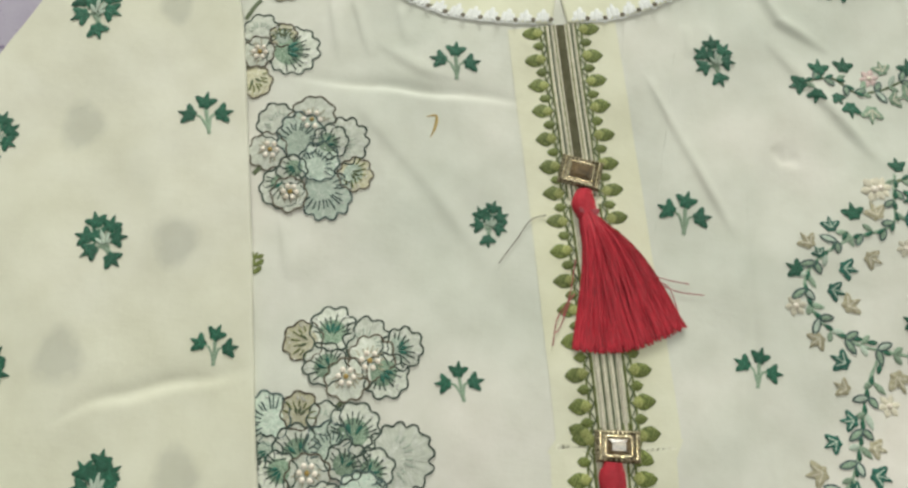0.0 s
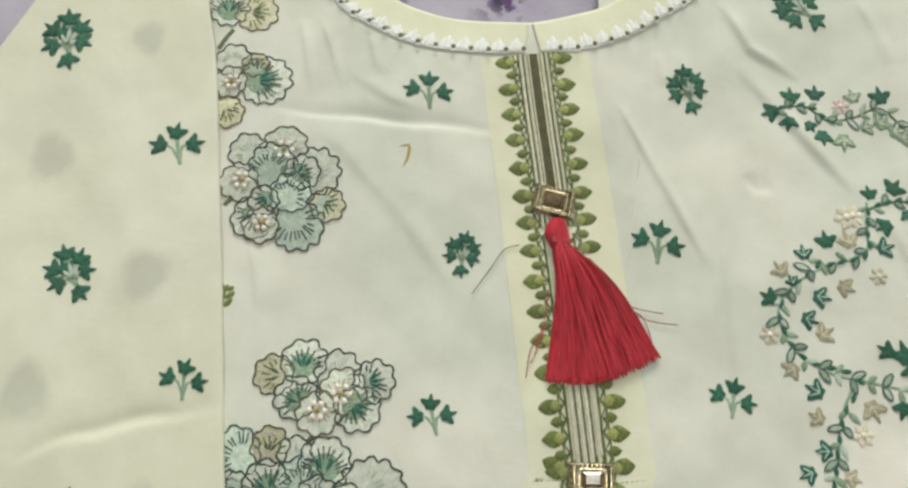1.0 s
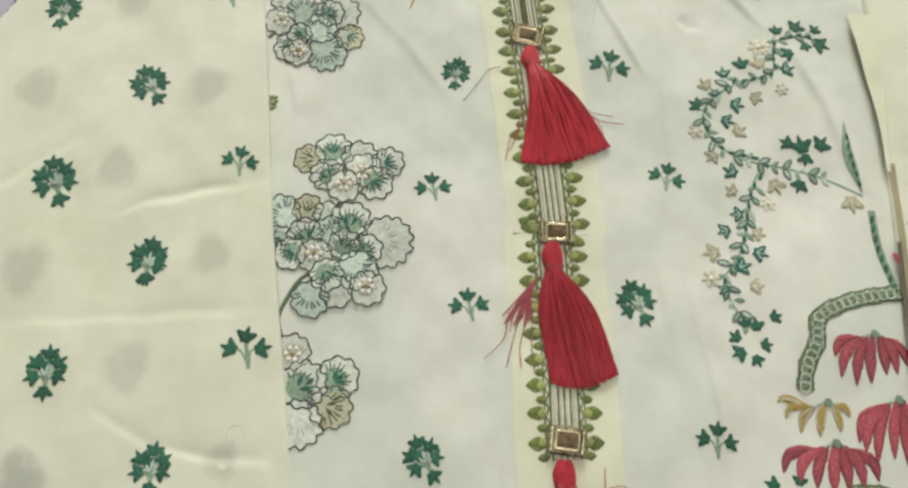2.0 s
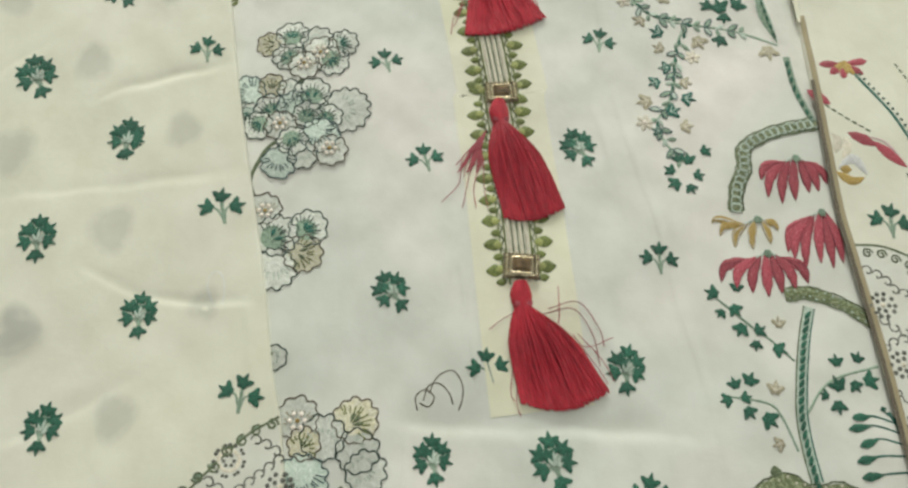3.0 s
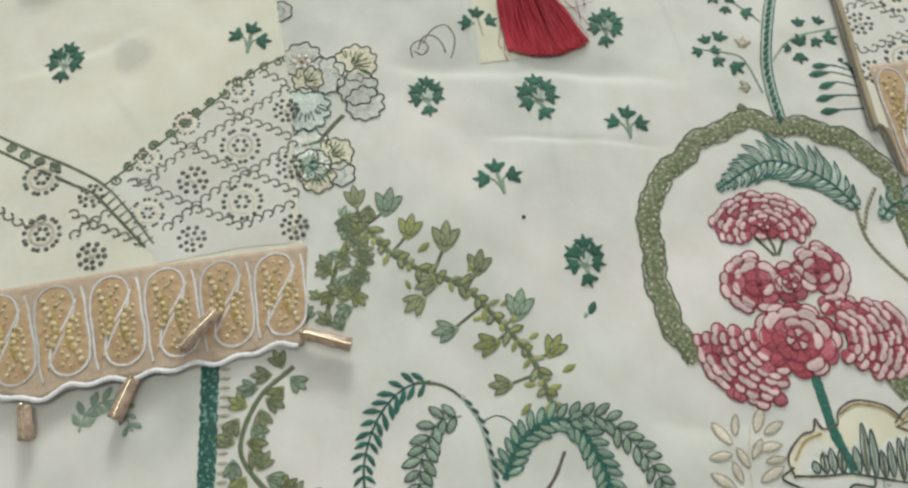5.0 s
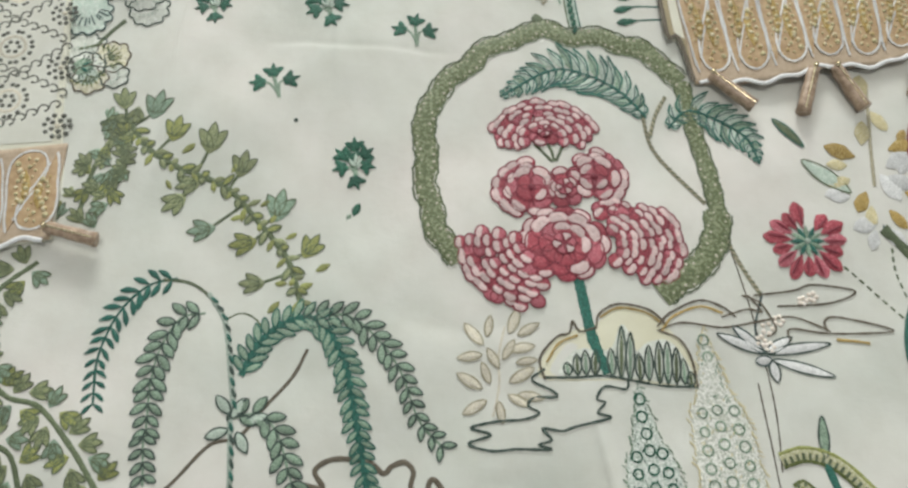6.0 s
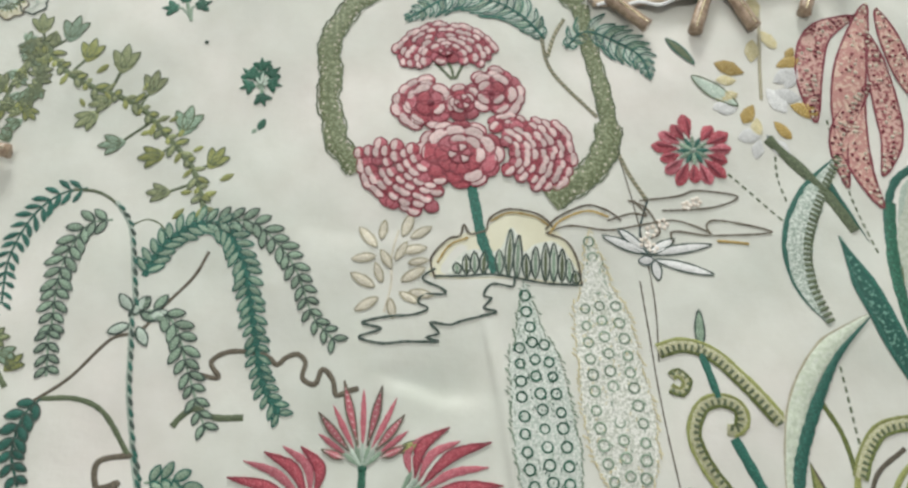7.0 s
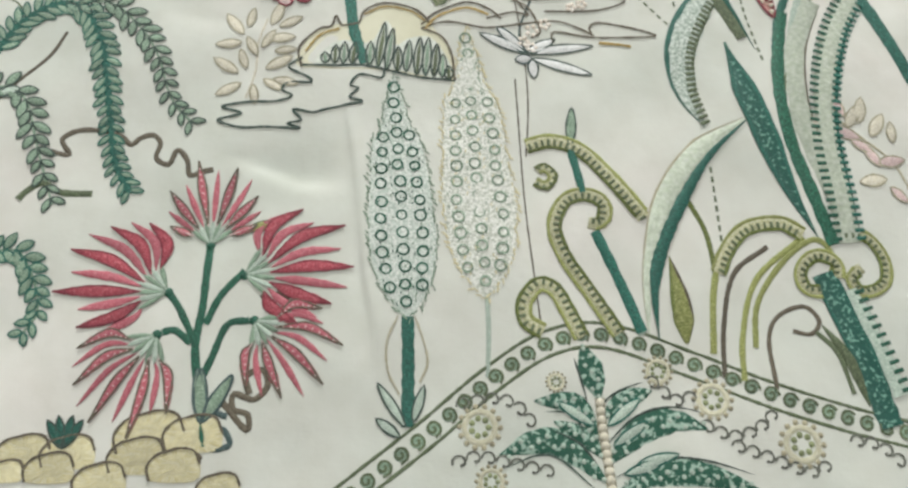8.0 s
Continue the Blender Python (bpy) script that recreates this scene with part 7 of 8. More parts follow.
def thistle(base, a0, a1, n, ln, label, deep):
    mid = (a0 + a1) / 2
    ob = Sew().dot(*base, 0.0022, GREEN, 0.0010).make("thistle_bloom", kurta, label)
    for i in range(7):
        d = mid + (i - 3) * 17
        Sew().strip([base, go(*base, d, ln * 0.29)], 0.0022, MINT if i % 2 else SAGE, "drop", lift=0.0006 + 0.0001 * (i % 2)).make("sepal", ob)
    for i in range(n):
        d = a0 + (a1 - a0) * i / (n - 1)
        s = Sew()
        ring_on = i % 2 == 0
        length = ln * (0.60 + 0.42 * math.cos(radians((d - mid) * 1.45))) * (1 + 0.06 * math.sin(2.4 * i)) * (1.0 if ring_on else 0.93)
        p0 = go(*base, mid + 0.95 * (d - mid), ln * 0.25)
        tip = go(*base, d, length)
        m = go(*go(*base, mid + (1.22 if deep else 1.12) * (d - mid), length * 0.60), 90, 0.0022)
        wide = (0.0051 if ring_on else 0.0040) if deep else (0.0039 if ring_on else 0.0027)
        s.strip([p0, m, tip], wide, RED if deep and ring_on else PINK, "leaf", lift=0.0002 + 0.0003 * ring_on)
        if ring_on:
            for e in (-1, 1):
                s.strip([p0, go(*m, d + 90 * e, wide * 0.46), tip], 0.0008, PINK_DARK if deep else LINE_BROWN, lift=0.0008)
            for t in range(9):
                u = t / 8 * 0.9
                q = (p0[0] + (m[0] - p0[0]) * min(1, 2 * u) + (tip[0] - m[0]) * max(0, 2 * u - 1) * 0.9, p0[1] + (m[1] - p0[1]) * min(1, 2 * u) + (tip[1] - m[1]) * max(0, 2 * u - 1) * 0.9)
                s.dot(*q, 0.0005, PINK_DARK if deep and t % 3 == 2 else (PINK if deep else PINK_PALE), 0.0003, lift=0.0008, sides=5)
        s.make("petal", ob)
    return ob


TL = "coral pink thistle bloom with a pale cup"
thistle((0.1790, -0.5610), 26, 156, 11, 0.0375, TL, False)
thistle((0.1640, -0.5820), 112, 216, 10, 0.0465, TL, True)
thistle((0.1950, -0.5740), -40, 66, 10, 0.0455, TL, True)
thistle((0.1620, -0.6000), 192, 284, 9, 0.0420, TL, False)
thistle((0.2010, -0.5930), -92, 12, 9, 0.0390, TL, False)
leaf(th, *(0.1940, -0.5540), 20, 0.012, 0.004, LIME, MOSS)

# rocks and tuft
ROCK = thread("rock_straw_thread", "ddd09a", "e9dfb2", "f1eacb")
rocks = [(0.1170, -0.6500, 0.0118, 0), (0.1340, -0.6500, 0.0122, 0), (0.1650, -0.6430, 0.0162, 0), (0.1610, -0.6510, 0.0132, 0), (0.1820, -0.6420, 0.0135, 0), (0.1760, -0.6540, 0.0120, 0), (0.1280, -0.6560, 0.0110, 0), (0.1480, -0.6600, 0.0120, 0), (0.1120, -0.6570, 0.0080, 0), (0.1940, -0.6610, 0.0098, 0)]
for i, (x, y, r, a) in enumerate(rocks):
    edge = [go(x, y, 200 + a - d, r * 0.82 * (1 + 0.12 * math.sin(d * 0.05))) for d in (0, 30, 60, 90, 120, 150, 180, 220)]
    s = Sew()
    s.fill(edge, ROCK, 0.0001, 0.00008 * i)
    s.strip(edge[:7], 0.0010, LINE_BROWN, lift=0.0004 + 0.00008 * i)
    s.make("rock", kurta, "straw-coloured rounded stitched rock")
tf = stem("tuft", [(0.1310, -0.6450), (0.1310, -0.6410)], 0.0014, LINE, "dark green grass tuft")
for d in (60, 80, 105, 125):
    leaf(tf, *(0.1310, -0.6460), d, 0.013, 0.0034, TEAL, LINE)


# ---- cypresses with ring stitches ----
def cypress(tip, foot, wide, fill_mat, ring_mat, label, trunk, trunk_mat, edge_mat):
    d = Vector((foot[0] - tip[0], foot[1] - tip[1]))
    n = Vector((-d.y, d.x)).normalized()

    def at(t, w):
        return tip[0] + d.x * t + n.x * w * wide, tip[1] + d.y * t + n.y * w * wide
    side = ((0.0, 0.02), (0.12, 0.15), (0.24, 0.26), (0.30, 0.38), (0.5, 0.46), (0.72, 0.5), (0.88, 0.38), (1.0, 0.05))
    rnd = random.Random(int(tip[0] * 1e5))
    edge = [at(t, w) for t, w in side] + [at(t, -w) for t, w in side[::-1][:-1]]
    ob = Sew().fill(edge, fill_mat, 0.0005).make("cypress", kurta, label)
    s = Sew()
    rough = along(edge + edge[:1], 0.0021)
    for i, (x, y, a) in enumerate(rough):
        x, y = go(x, y, math.degrees(a) + 90, rnd.uniform(-0.0006, 0.0006))
        s.strip([(x, y), go(x, y, math.degrees(a) + rnd.uniform(-15, 60), rnd.uniform(0.0014, 0.0030))], rnd.uniform(0.0005, 0.0009), edge_mat, lift=0.0004)
    for i in range(170):
        t = rnd.uniform(0.05, 0.97)
        half = float(np.interp(t, [q[0] for q in side], [q[1] for q in side]))
        x, y = at(t, rnd.uniform(-0.9, 0.9) * half)
        s.strip([(x, y), go(x, y, rnd.uniform(60, 120), rnd.uniform(0.0008, 0.0018))], 0.0005, edge_mat if rnd.random() < 0.5 else ring_mat, lift=0.0006)
    s.make("rough_edge", ob)
    rows = int(d.length / 0.0078)
    for j in range(rows):
        t = (j + 0.8) / (rows + 0.6)
        half = np.interp(t, [q[0] for q in side], [q[1] for q in side])
        for k in ((0,) if half < 0.26 else (-0.62, 0, 0.62)):
            x, y = at(t + 0.012 * (k != 0), k * half)
            Sew().ring(x + rnd.uniform(-0.0005, 0.0005), y + rnd.uniform(-0.0005, 0.0005), 0.0023 * rnd.uniform(0.9, 1.1), 0.0009, ring_mat, lift=0.0006, sides=9).make("ring_stitch", ob)
    Sew().strip([foot] + trunk, 0.0052 if trunk_mat is TEAL else 0.0020, trunk_mat).make("trunk", ob)
    return ob


GREY_GREEN = spotted("grey_mint_stitch", "c3d0c3", "e6e9e0", 900, 0.40, 0.58)
cypress((0.2520, -0.4750), (0.2640, -0.5890), 0.0290, GREY_GREEN, GREEN, "pale green cypress dotted with dark ring stitches", [(0.2650, -0.6070), (0.2660, -0.6340)], TEAL, SAGE)
cypress((0.2850, -0.4470), (0.2970, -0.5790), 0.0320, WHITE_STITCH, SAGE, "white cypress dotted with grey ring stitches", [(0.2980, -0.5940), (0.2980, -0.6130)], MINT, YELLOW)
for line in ([(0.2600, -0.5890), (0.2560, -0.6000), (0.2570, -0.6120), (0.2620, -0.6210)], [(0.2670, -0.5890), (0.2710, -0.5990), (0.2730, -0.6080), (0.2700, -0.6160)]):
    outlined("bulb_outline", line, TAN, 0.0008, "thin tan outline round the trunk")
for a, b_ in (((0.2650, -0.6340), (0.2530, -0.6170)), ((0.2630, -0.6380), (0.2530, -0.6310)), ((0.2680, -0.6320), (0.2720, -0.6170))):
    leaf(kurta, *a, math.degrees(math.atan2(b_[1] - a[1], b_[0] - a[0])), math.hypot(b_[0] - a[0], b_[1] - a[1]), 0.0036, MINT, LINE, name="grass_blade")

# ---- aster, golden flower, rose lobes ----
AS = (0.3420, -0.4030)
ast = Sew().dot(*AS, 0.0016, MINT, 0.0009, lift=0.0008).make("aster", kurta, "coral red aster with a green and mint heart")
for i in range(12):
    Sew().strip([AS, go(*AS, 30 * i, 0.0085)], 0.0026, SAGE if i % 2 else TEAL, "leaf", lift=0.0007).make("sepal", ast)
for i in range(15):
    if i in (3,):
        continue
    d = 24 * i + 4
    s = Sew()
    ln = 0.0130 + 0.002 * math.sin(i * 2.1)
    s.strip([go(*AS, d, 0.0068), go(*AS, d, 0.0068 + ln)], 0.0070, RED if i % 3 else PINK, "drop", lift=0.0003 + 0.0002 * (i % 2))
    s.strip([go(*AS, d - 4, 0.0085), go(*AS, d - 4, 0.0055 + ln)], 0.0016, PINK_DARK, "leaf", lift=0.0012)
    s.make("petal", ast)
q = Sew()
for line in ([(0.3570, -0.4140), (0.3660, -0.4230), (0.3810, -0.4400)], [(0.3850, -0.4030), (0.3840, -0.4170), (0.3860, -0.4300)], [(0.4150, -0.3810), (0.4180, -0.4050), (0.4200, -0.4290), (0.4270, -0.4590)], [(0.3970, -0.5130), (0.3990, -0.5350), (0.4000, -0.5510)]):
    for x, y, a in along(line, 0.0046):
        q.strip([(x, y), go(x, y, math.degrees(a), 0.0028)], 0.0011, MOSS)
tagged(q.make("running_stitch", kurta, "grey-green running stitch stems"), kind="stuff")
gf = Sew().strip([(0.3890, -0.3110), (0.3850, -0.3440), (0.3820, -0.3720)], 0.0020, TAN).make("golden_flower", kurta, "golden and white flower cluster")
for x, y, r, a in [(0.3750, -0.3550, 0.0104, 160), (0.3800, -0.3480, 0.0090, 80), (0.3700, -0.3680, 0.0084, 200), (0.3770, -0.3750, 0.0084, 240), (0.3700, -0.3600, 0.0069, 180), (0.3990, -0.3470, 0.0060, 60), (0.3930, -0.3510, 0.0088, 20), (0.3840, -0.3210, 0.0104, 80), (0.3880, -0.3280, 0.0083, -60), (0.3970, -0.3750, 0.0097, -20), (0.3870, -0.3850, 0.0078, -50), (0.3780, -0.3830, 0.0078, -100)]:
    leaf(gf, x, y, a, r * 1.6, r * 0.9, GOLDEN if int(x * 7000) % 2 else YELLOW, None, name="petal")
for x, y, r, a in [(0.3900, -0.3610, 0.0102, 30), (0.3870, -0.3680, 0.0102, -10), (0.3860, -0.3650, 0.0104, -60), (0.3960, -0.3650, 0.0090, 60), (0.3800, -0.3910, 0.0090, 200), (0.3820, -0.3950, 0.0090, -40), (0.3780, -0.3960, 0.0072, 250), (0.3680, -0.3780, 0.0066, 190), (0.3640, -0.3750, 0.0060, 200)]:
    leaf(gf, x, y, a, r * 1.6, r * 0.9, WHITE, None, name="petal")
leaf(gf, *(0.3820, -0.3930), -70, 0.008, 0.003, LINE_TEAL)
leaf(kurta, *(0.3350, -0.3330), -52, 0.022, 0.0048, MOSS, TEAL, name="pointed_leaf")
leaf(kurta, *(0.3460, -0.3580), -38, 0.029, 0.0085, MINT, MOSS, name="pointed_leaf")


def lobe(line, wide, mat, label):
    ob = Sew().strip(line, wide, mat, "leaf", high=0.0006, step=0.003).make("rose_lobe", kurta, label)
    p = smooth(line, 0.003)
    g = np.gradient(p, axis=0)
    g /= np.hypot(g[:, 0], g[:, 1])[:, None]
    w = np.sin(np.pi * np.linspace(0.015, 0.985, len(p))) ** 0.75 * wide * 0.5
    side = np.stack([-g[:, 1], g[:, 0]], 1) * w[:, None]
    Sew().strip(np.vstack([p + side, (p - side)[::-1]])[::2], 0.0011, PINK_DARK, lift=0.0004, closed=True, step=0.003).make("outline", ob)
    s = Sew()
    rnd = random.Random(int(wide * 1e6))
    for i in range(90):
        k = int(rnd.random() * (len(p) - 1))
        u = rnd.uniform(-0.75, 0.75)
        s.dot(p[k][0] + side[k][0] * u, p[k][1] + side[k][1] * u, rnd.uniform(0.0006, 0.0011), PINK_DARK if rnd.random() < 0.5 else CREAM, lift=0.0009 * (1 - abs(u) * 0.5), sides=5)
    tagged(s.make("knot_filling", ob), kind="stuff")


lobe([(0.4420, -0.3160), (0.4200, -0.3290), (0.4100, -0.3540), (0.4090, -0.3850)], 0.0150, PINK_STITCH, "rose pink knotted crescent lobe")
lobe([(0.4500, -0.3080), (0.4320, -0.3560), (0.4270, -0.3900), (0.4290, -0.4150), (0.4350, -0.4340)], 0.0185, PINK_STITCH_DARK, "rose pink knotted pointed lobe")
lobe([(0.4470, -0.3280), (0.4490, -0.3640), (0.4480, -0.3930), (0.4390, -0.4160)], 0.0140, PINK_STITCH, "rose pink knotted lobe")
lobe([(0.4550, -0.3120), (0.4620, -0.3480), (0.4700, -0.3740)], 0.0125, PINK_STITCH_DARK, "rose pink woven lobe")
lobe([(0.4420, -0.3610), (0.4210, -0.3910), (0.4190, -0.4230)], 0.0100, PINK_STITCH_DARK, "rose pink woven lobe")


# ---- tall blades and fern curls ----
PALE_BLADE = thread("pale_green_thread", "c6d0b8", "d3dbc6", "e0e6d6", 500)


def swell_of(shape):
    return {"leaf": lambda t: np.sin(np.pi * np.clip(t, 0.015, 0.985)) ** 0.75, "blade": lambda t: np.clip(4 * t, 0.1, 1) * np.clip(2.2 * (1.01 - t), 0.05, 1),
            "drop": lambda t: np.sin(np.pi * np.clip(t, 0.02, 0.98) ** 1.6) ** 0.7, "taper": lambda t: 1.02 - t}.get(shape, lambda t: np.ones(np.shape(t)))


def blade(line, wide, mat, label, edge=None, dash=None, dash_step=0.0036, shape="blade", off=0.5):
    ob = Sew().strip(line, wide, mat, shape, high=0.0008, step=0.003).make("blade_leaf", kurta, label)
    if edge:
        for e, m, w in edge:
            Sew().strip(beside(line, lambda t: e * wide * swell_of(shape)(t))[::3], w, m, "blade", lift=0.0003, step=0.003).make("edging", ob)
    if dash:
        for e, m in dash:
            s = Sew()
            spots = along(line, dash_step)
            for i, (x, y, a) in enumerate(spots):
                c = go(x, y, math.degrees(a) + 90, e * wide * float(swell_of(shape)(i / len(spots))))
                s.strip([go(*c, math.degrees(a) + 90, -0.0022), go(*c, math.degrees(a) + 90, 0.0022)], 0.0017, m, lift=0.0008)
            tagged(s.make("ladder_stitch", ob), kind="stuff")
    return ob


blade([(0.4180, -0.4040), (0.3990, -0.4290), (0.3880, -0.4530), (0.3880, -0.4750), (0.3960, -0.4960)], 0.0155, GREY_STITCH, "broad grey-green leaf with a dark edge", [(-0.42, TEAL, 0.0035), (0.42, MOSS, 0.0016)], [(0.30, MOSS)], 0.003, "leaf")
blade([(0.3820, -0.3950), (0.3970, -0.4120), (0.4090, -0.4290), (0.4180, -0.4470)], 0.0062, MOSS, "dark green slanting stem", shape="flat")
blade([(0.4100, -0.4210), (0.4180, -0.4390), (0.4240, -0.4530)], 0.0036, TEAL, "dark green twig", shape="taper")
blade([(0.4090, -0.4500), (0.4170, -0.4780), (0.4260, -0.5060), (0.4350, -0.5310), (0.4430, -0.5470)], 0.0100, TEAL_STITCH, "dark teal braided blade", [(0.45, TEAL, 0.003), (-0.45, TEAL, 0.003)])
blade([(0.4390, -0.4310), (0.4330, -0.4670), (0.4340, -0.4940), (0.4420, -0.5250), (0.4500, -0.5500)], 0.0060, GREEN, "deep green curved blade", shape="flat")
blade([(0.4540, -0.4240), (0.4430, -0.4540), (0.4420, -0.4880), (0.4530, -0.5250), (0.4580, -0.5470)], 0.0105, PALE_BLADE, "pale mint blade with a grey edge", [(0.45, LINE_BROWN, 0.0011)], shape="flat")
blade([(0.4750, -0.4200), (0.4630, -0.4430), (0.4550, -0.4720), (0.4530, -0.4990), (0.4550, -0.5250), (0.4570, -0.5490)], 0.0110, PALE_BLADE, "pale blade with ladder stitches", [(0.5, TEAL, 0.0022)], [(0.48, TEAL), (-0.5, GREEN)], 0.0036, "flat")
blade([(0.4800, -0.4190), (0.4890, -0.4420), (0.4990, -0.4670)], 0.0070, TEAL, "deep green blade", shape="flat")
blade([(0.4840, -0.3310), (0.4750, -0.3710), (0.4650, -0.4110)], 0.0060, MINT, "pale upright stem with ladder stitches", None, [(0.5, GREEN)], 0.0034, "flat")
ar = Sew().strip([(0.4340, -0.4520), (0.4380, -0.4320), (0.4460, -0.4170), (0.4620, -0.4090), (0.4740, -0.4110), (0.4860, -0.4300)], 0.0042, TEAL).make("blade_leaf", kurta, "arching dark green blade")
Sew().strip([(0.4350, -0.4750), (0.4410, -0.4490), (0.4490, -0.4290), (0.4640, -0.4150), (0.4770, -0.4120)], 0.0012, MOSS).make("edging", ar)
Sew().strip([(0.4410, -0.4420), (0.4520, -0.4200), (0.4700, -0.4160)], 0.0050, MINT, "leaf").make("highlight_stitch", ar)
mb = blade([(0.4190, -0.4880), (0.3930, -0.5070), (0.3770, -0.5290), (0.3690, -0.5550), (0.3660, -0.5740), (0.3660, -0.5950)], 0.0100, PALE_BLADE, "pale mint blade with a deep green edge", [(-0.5, TAN, 0.0010)])
Sew().strip([(0.3700, -0.5950), (0.3690, -0.5730), (0.3730, -0.5550), (0.3830, -0.5330), (0.3970, -0.5100), (0.4180, -0.4890)], 0.0056, TEAL, "blade", high=0.0007, lift=0.0008).make("edging", mb)
blade([(0.4440, -0.5630), (0.4510, -0.5810), (0.4580, -0.6030), (0.4650, -0.6280)], 0.0105, TEAL_STITCH, "deep teal blade stitched in white", [(0.45, TEAL, 0.002), (-0.45, TEAL, 0.002)], shape="flat")
blade([(0.4550, -0.5700), (0.4640, -0.5950), (0.4710, -0.6150)], 0.0070, MINT, "pale blade with ladder stitches", None, [(0.4, GREEN)], 0.004, "flat")
blade([(0.4410, -0.5860), (0.4510, -0.6010), (0.4570, -0.6200)], 0.0050, MOSS, "moss green blade", shape="leaf")
blade([(0.3760, -0.5580), (0.3800, -0.5780), (0.3820, -0.5960)], 0.0085, LIME, "olive striped blade", [(0.45, LINE_BROWN, 0.0015), (-0.45, OLIVE, 0.0015)], shape="drop")
blade([(0.3440, -0.5480), (0.3520, -0.5650), (0.3580, -0.5790), (0.3630, -0.5920)], 0.0046, TEAL, "deep green stalk", shape="flat")
Sew().strip([(0.3500, -0.5590), (0.3570, -0.5770), (0.3630, -0.5930)], 0.0030, MINT).make("edging", kurta)
blade([(0.3340, -0.5090), (0.3370, -0.5210), (0.3390, -0.5300)], 0.0036, TEAL, "deep green stalk", shape="flat")
leaf(kurta, *(0.3340, -0.5070), 87, 0.019, 0.0042, SAGE, LINE, name="pointed_leaf")


FERN = thread("pale_fern_thread", "a9a878", "c6c49c", "dcdabd")


def fern_curl(line, label, wide=0.0062):
    """An olive fiddlehead: ribbed band with two corded edges."""
    ob = Sew().strip(line, wide, FERN, high=0.0005, step=0.0025).make("fern_curl", kurta, label)
    for e, m in ((0.48, LIME), (-0.48, OLIVE)):
        Sew().strip(beside(line, e * wide)[::2], 0.0015, m, lift=0.0004, step=0.0025).make("cord", ob)
    s = Sew()
    for x, y, a in along(line, 0.0030):
        s.strip([go(x, y, math.degrees(a) - 90, wide * 0.40), go(x, y, math.degrees(a) - 90, -wide * 0.08)], 0.0013, MOSS, lift=0.0007)
    tagged(s.make("rib_stitch", ob), kind="stuff")


FL = "olive fiddlehead fern with ribbed stitches"
fern_curl([(0.3140, -0.5080), (0.3250, -0.5050), (0.3380, -0.5090), (0.3500, -0.5210), (0.3660, -0.5410)], FL)
fern_curl([(0.3530, -0.5930), (0.3410, -0.5750), (0.3300, -0.5590), (0.3260, -0.5460), (0.3310, -0.5340), (0.3400, -0.5310), (0.3480, -0.5350), (0.3470, -0.5440), (0.3410, -0.5440)], FL, 0.0056)
fern_curl([(0.3370, -0.5950), (0.3320, -0.5850), (0.3260, -0.5750), (0.3190, -0.5730), (0.3130, -0.5810), (0.3140, -0.5890), (0.3210, -0.5930)], FL, 0.0060)
fern_curl([(0.3180, -0.5250), (0.3230, -0.5270), (0.3260, -0.5220), (0.3220, -0.5180), (0.3190, -0.5200)], FL, 0.0036)
fern_curl([(0.3970, -0.5650), (0.4020, -0.5540), (0.4110, -0.5440), (0.4260, -0.5410), (0.4360, -0.5460)], FL, 0.0060)
fern_curl([(0.4540, -0.5450), (0.4650, -0.5460), (0.4720, -0.5560), (0.4700, -0.5670), (0.4600, -0.5710), (0.4560, -0.5650), (0.4610, -0.5600)], FL, 0.0046)
fern_curl([(0.4430, -0.5710), (0.4360, -0.5700), (0.4340, -0.5620), (0.4410, -0.5550), (0.4500, -0.5580), (0.4500, -0.5650)], FL, 0.0050)
for line, m, w in (([(0.3930, -0.6000), (0.3940, -0.5780), (0.3970, -0.5600)], LIME, 0.0030), ([(0.3860, -0.5320), (0.3930, -0.5460), (0.3960, -0.5650)], OLIVE, 0.0024), ([(0.4050, -0.6110), (0.4060, -0.5920), (0.4140, -0.5670), (0.4360, -0.5470)], LIME, 0.0026), ([(0.3970, -0.6100), (0.3980, -0.5880), (0.4040, -0.5650), (0.4200, -0.5520)], LINE_BROWN, 0.0022),
                   ([(0.4180, -0.6140), (0.4170, -0.5940), (0.4220, -0.5830), (0.4340, -0.5780), (0.4400, -0.5840), (0.4360, -0.5900), (0.4280, -0.5890)], LINE_BROWN, 0.0020), ([(0.4380, -0.5890), (0.4460, -0.5980), (0.4510, -0.6150)], MOSS, 0.0022), ([(0.4110, -0.5970), (0.4140, -0.5770), (0.4270, -0.5580), (0.4410, -0.5480), (0.4490, -0.5550), (0.4470, -0.5650)], LIME, 0.0026)):
    stem("curled_stem", line, w, m, "curling corded stem")
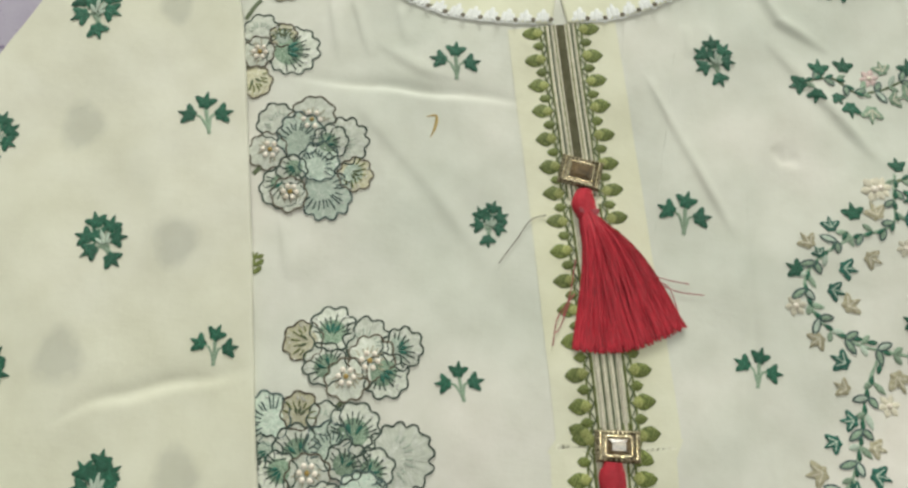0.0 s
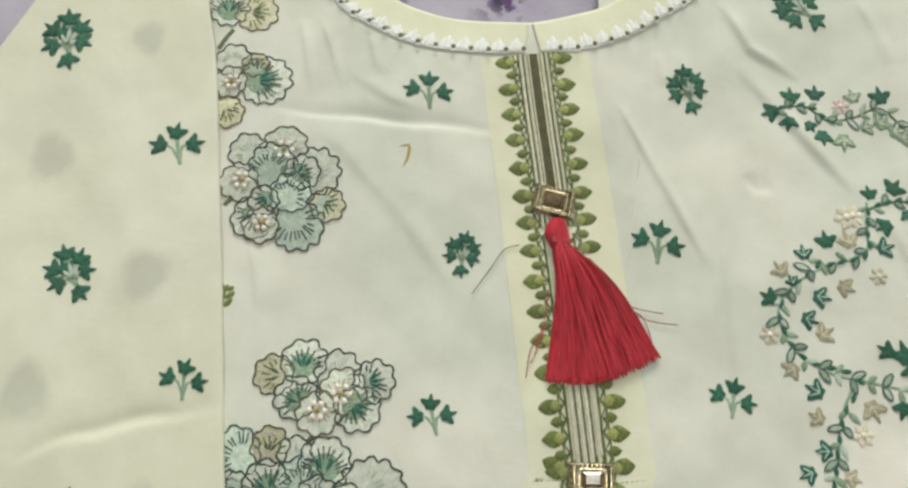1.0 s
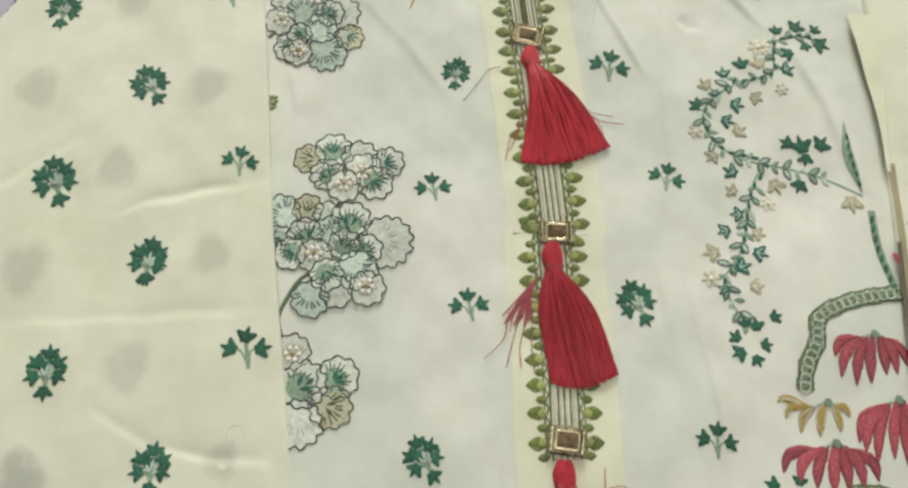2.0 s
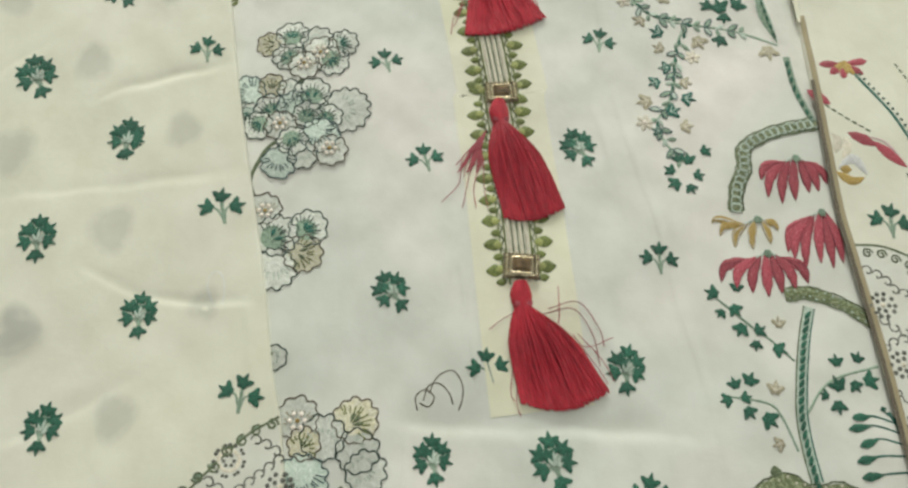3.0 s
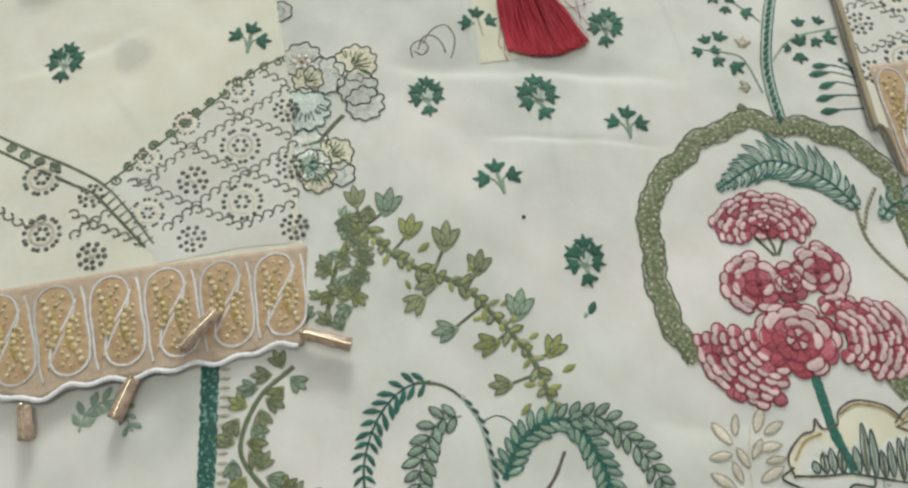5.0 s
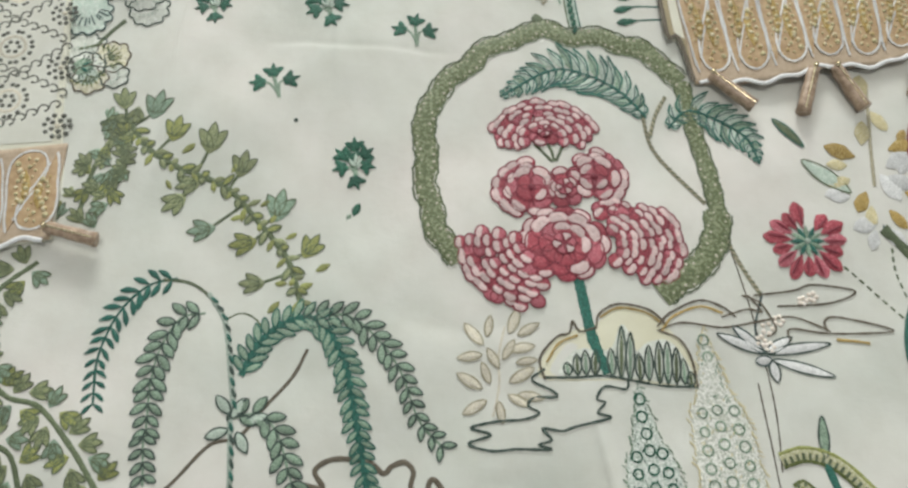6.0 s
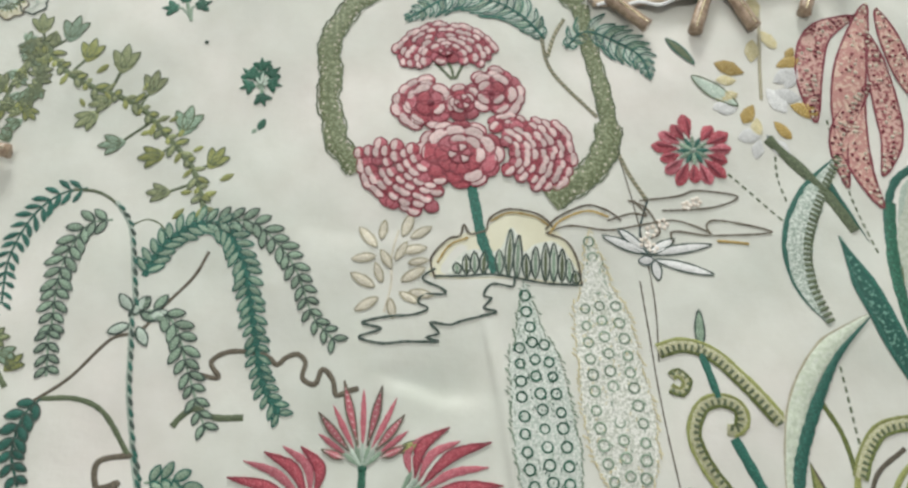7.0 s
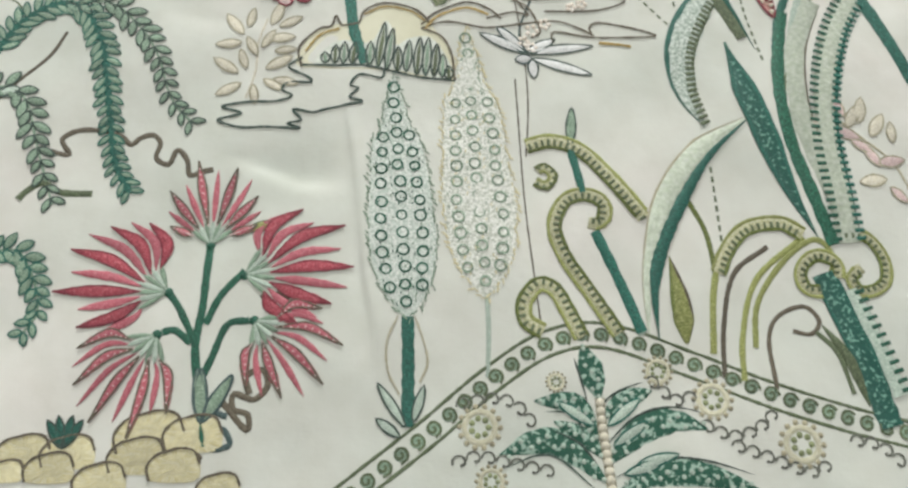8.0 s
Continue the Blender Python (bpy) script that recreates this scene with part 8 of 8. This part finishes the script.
# pale grain sprig
gr = stem("grain_sprig", [(0.4580, -0.4870), (0.4700, -0.4970), (0.4830, -0.5090), (0.4900, -0.5230)], 0.0012, TAN, "blush and ivory grain sprig")
for i, (x, y, r, a) in enumerate([(0.4500, -0.4920, 0.0102, 170), (0.4610, -0.4840, 0.0078, 120), (0.4650, -0.4890, 0.0090, 60), (0.4590, -0.4940, 0.0096, -20), (0.4700, -0.4860, 0.0090, 80), (0.4670, -0.5000, 0.0073, -30), (0.4760, -0.4930, 0.0090, 60), (0.4720, -0.5040, 0.0078, -60), (0.4840, -0.4960, 0.0069, 90), (0.4790, -0.5090, 0.0090, 10), (0.4750, -0.5180, 0.0090, 190), (0.4820, -0.5230, 0.0069, -40)]):
    leaf(gr, *go(x, y, a, -0.4 * r), a, r * 1.5, r * 0.6, PINK_PALE if i % 2 else CREAM, TAN)

# ---- scalloped mound at the hem, palm inside ----
HEM = [(0.2350, -0.6680), (0.2520, -0.6540), (0.2740, -0.6360), (0.2990, -0.6140), (0.3230, -0.5980), (0.3480, -0.5940), (0.3840, -0.6050), (0.4170, -0.6170), (0.4500, -0.6260), (0.4830, -0.6330)]
for e in (0.0052, -0.0052):
    Sew().strip(beside(HEM, e)[::2], 0.0014, MOSS).make("hem_line", kurta, "grey-green border line of the hem mound")
for x, y, a in along(HEM, 0.0082):
    spiral(x, y, 0.0036, kurta, math.degrees(a) + 900 * x, on_body)
for line in ([(0.2850, -0.6250), (0.3000, -0.6220), (0.3090, -0.6240), (0.3160, -0.6310)], [(0.2840, -0.6480), (0.2950, -0.6450), (0.3070, -0.6470), (0.3250, -0.6500)], [(0.3640, -0.6110), (0.3760, -0.6200), (0.3850, -0.6170)], [(0.3850, -0.6290), (0.3990, -0.6340), (0.4110, -0.6290), (0.4180, -0.6210)], [(0.3970, -0.6370), (0.4120, -0.6420), (0.4280, -0.6470), (0.4380, -0.6430)], [(0.4460, -0.6340), (0.4580, -0.6360), (0.4670, -0.6430)]):
    garland(line, kurta, 1, on_body)
for x, y, r in [(0.2950, -0.6330, 0.0083), (0.3910, -0.6190, 0.0078), (0.4260, -0.6360, 0.0088), (0.3690, -0.6080, 0.0059), (0.3000, -0.6540, 0.0060), (0.3260, -0.6140, 0.0040)]:
    s = Sew()
    s.ring(x, y, r * 0.75, r * 0.3, WASH_OLIVE, sides=14)
    ob = s.make("rosette", kurta, "straw and olive knotted rosette")
    for i in range(14):
        Sew().dot(*go(x, y, 360 / 14 * i, r), r * 0.15, TAN, 0.0005).make("knot", ob)
    for i in range(7):
        Sew().dot(*go(x, y, 360 / 7 * i, r * 0.42), r * 0.16, OLIVE_PALE, 0.0005).make("knot", ob)
pl = stem("palm", [(0.3440, -0.6200), (0.3450, -0.6320), (0.3480, -0.6570)], 0.0040, TAN, "palm with ivory trunk and white-starred dark leaves")
s = Sew()
for x, y, a in along([(0.3440, -0.6200), (0.3450, -0.6320), (0.3480, -0.6570)], 0.0034):
    s.dot(x, y, 0.0019, CREAM, lift=0.0006)
tagged(s.make("trunk_beading", pl), kind="stuff")


PALM = spotted("starred_green_stitch", "1d5a45", "a9c4b2", 380, 0.52, 0.58)


def palm_leaf(line, wide):
    ob = Sew().strip(line, wide, PALM, "leaf", high=0.0004, step=0.003).make("palm_leaf", pl)
    s = Sew()
    for i, (x, y, a) in enumerate(along(line, 0.0034)):
        s.dot(*go(x, y, math.degrees(a) + 90, wide * 0.2 * math.sin(2.1 * i)), 0.0011, MINT, 0.0003, lift=0.0004, sides=5)
    tagged(s.make("star_stitch", ob), kind="stuff")
    Sew().strip(beside(line, wide * 0.5)[::3], 0.0010, LINE, "leaf", lift=0.0003).make("edging", ob)


palm_leaf([(0.3440, -0.6210), (0.3410, -0.6100), (0.3370, -0.5980)], 0.0105)
palm_leaf([(0.3460, -0.6280), (0.3530, -0.6210), (0.3660, -0.6160)], 0.0085)
palm_leaf([(0.3470, -0.6460), (0.3610, -0.6320), (0.3750, -0.6280), (0.3880, -0.6310)], 0.0110)
palm_leaf([(0.3500, -0.6570), (0.3670, -0.6490), (0.3860, -0.6490), (0.4080, -0.6550)], 0.0110)
palm_leaf([(0.3430, -0.6370), (0.3350, -0.6230), (0.3170, -0.6220)], 0.0085)
palm_leaf([(0.3460, -0.6530), (0.3300, -0.6400), (0.3180, -0.6380), (0.3030, -0.6440)], 0.0105)
palm_leaf([(0.3450, -0.6440), (0.3370, -0.6350), (0.3250, -0.6300)], 0.0070)
for x, y, a in [(*p, d) for p, d in zip([(0.3470, -0.6310), (0.3490, -0.6390), (0.3420, -0.6310), (0.3530, -0.6500), (0.3580, -0.6460)], (40, 35, 150, 20, 15))]:
    leaf(pl, x, y, a, 0.018, 0.0040, MINT, TEAL)
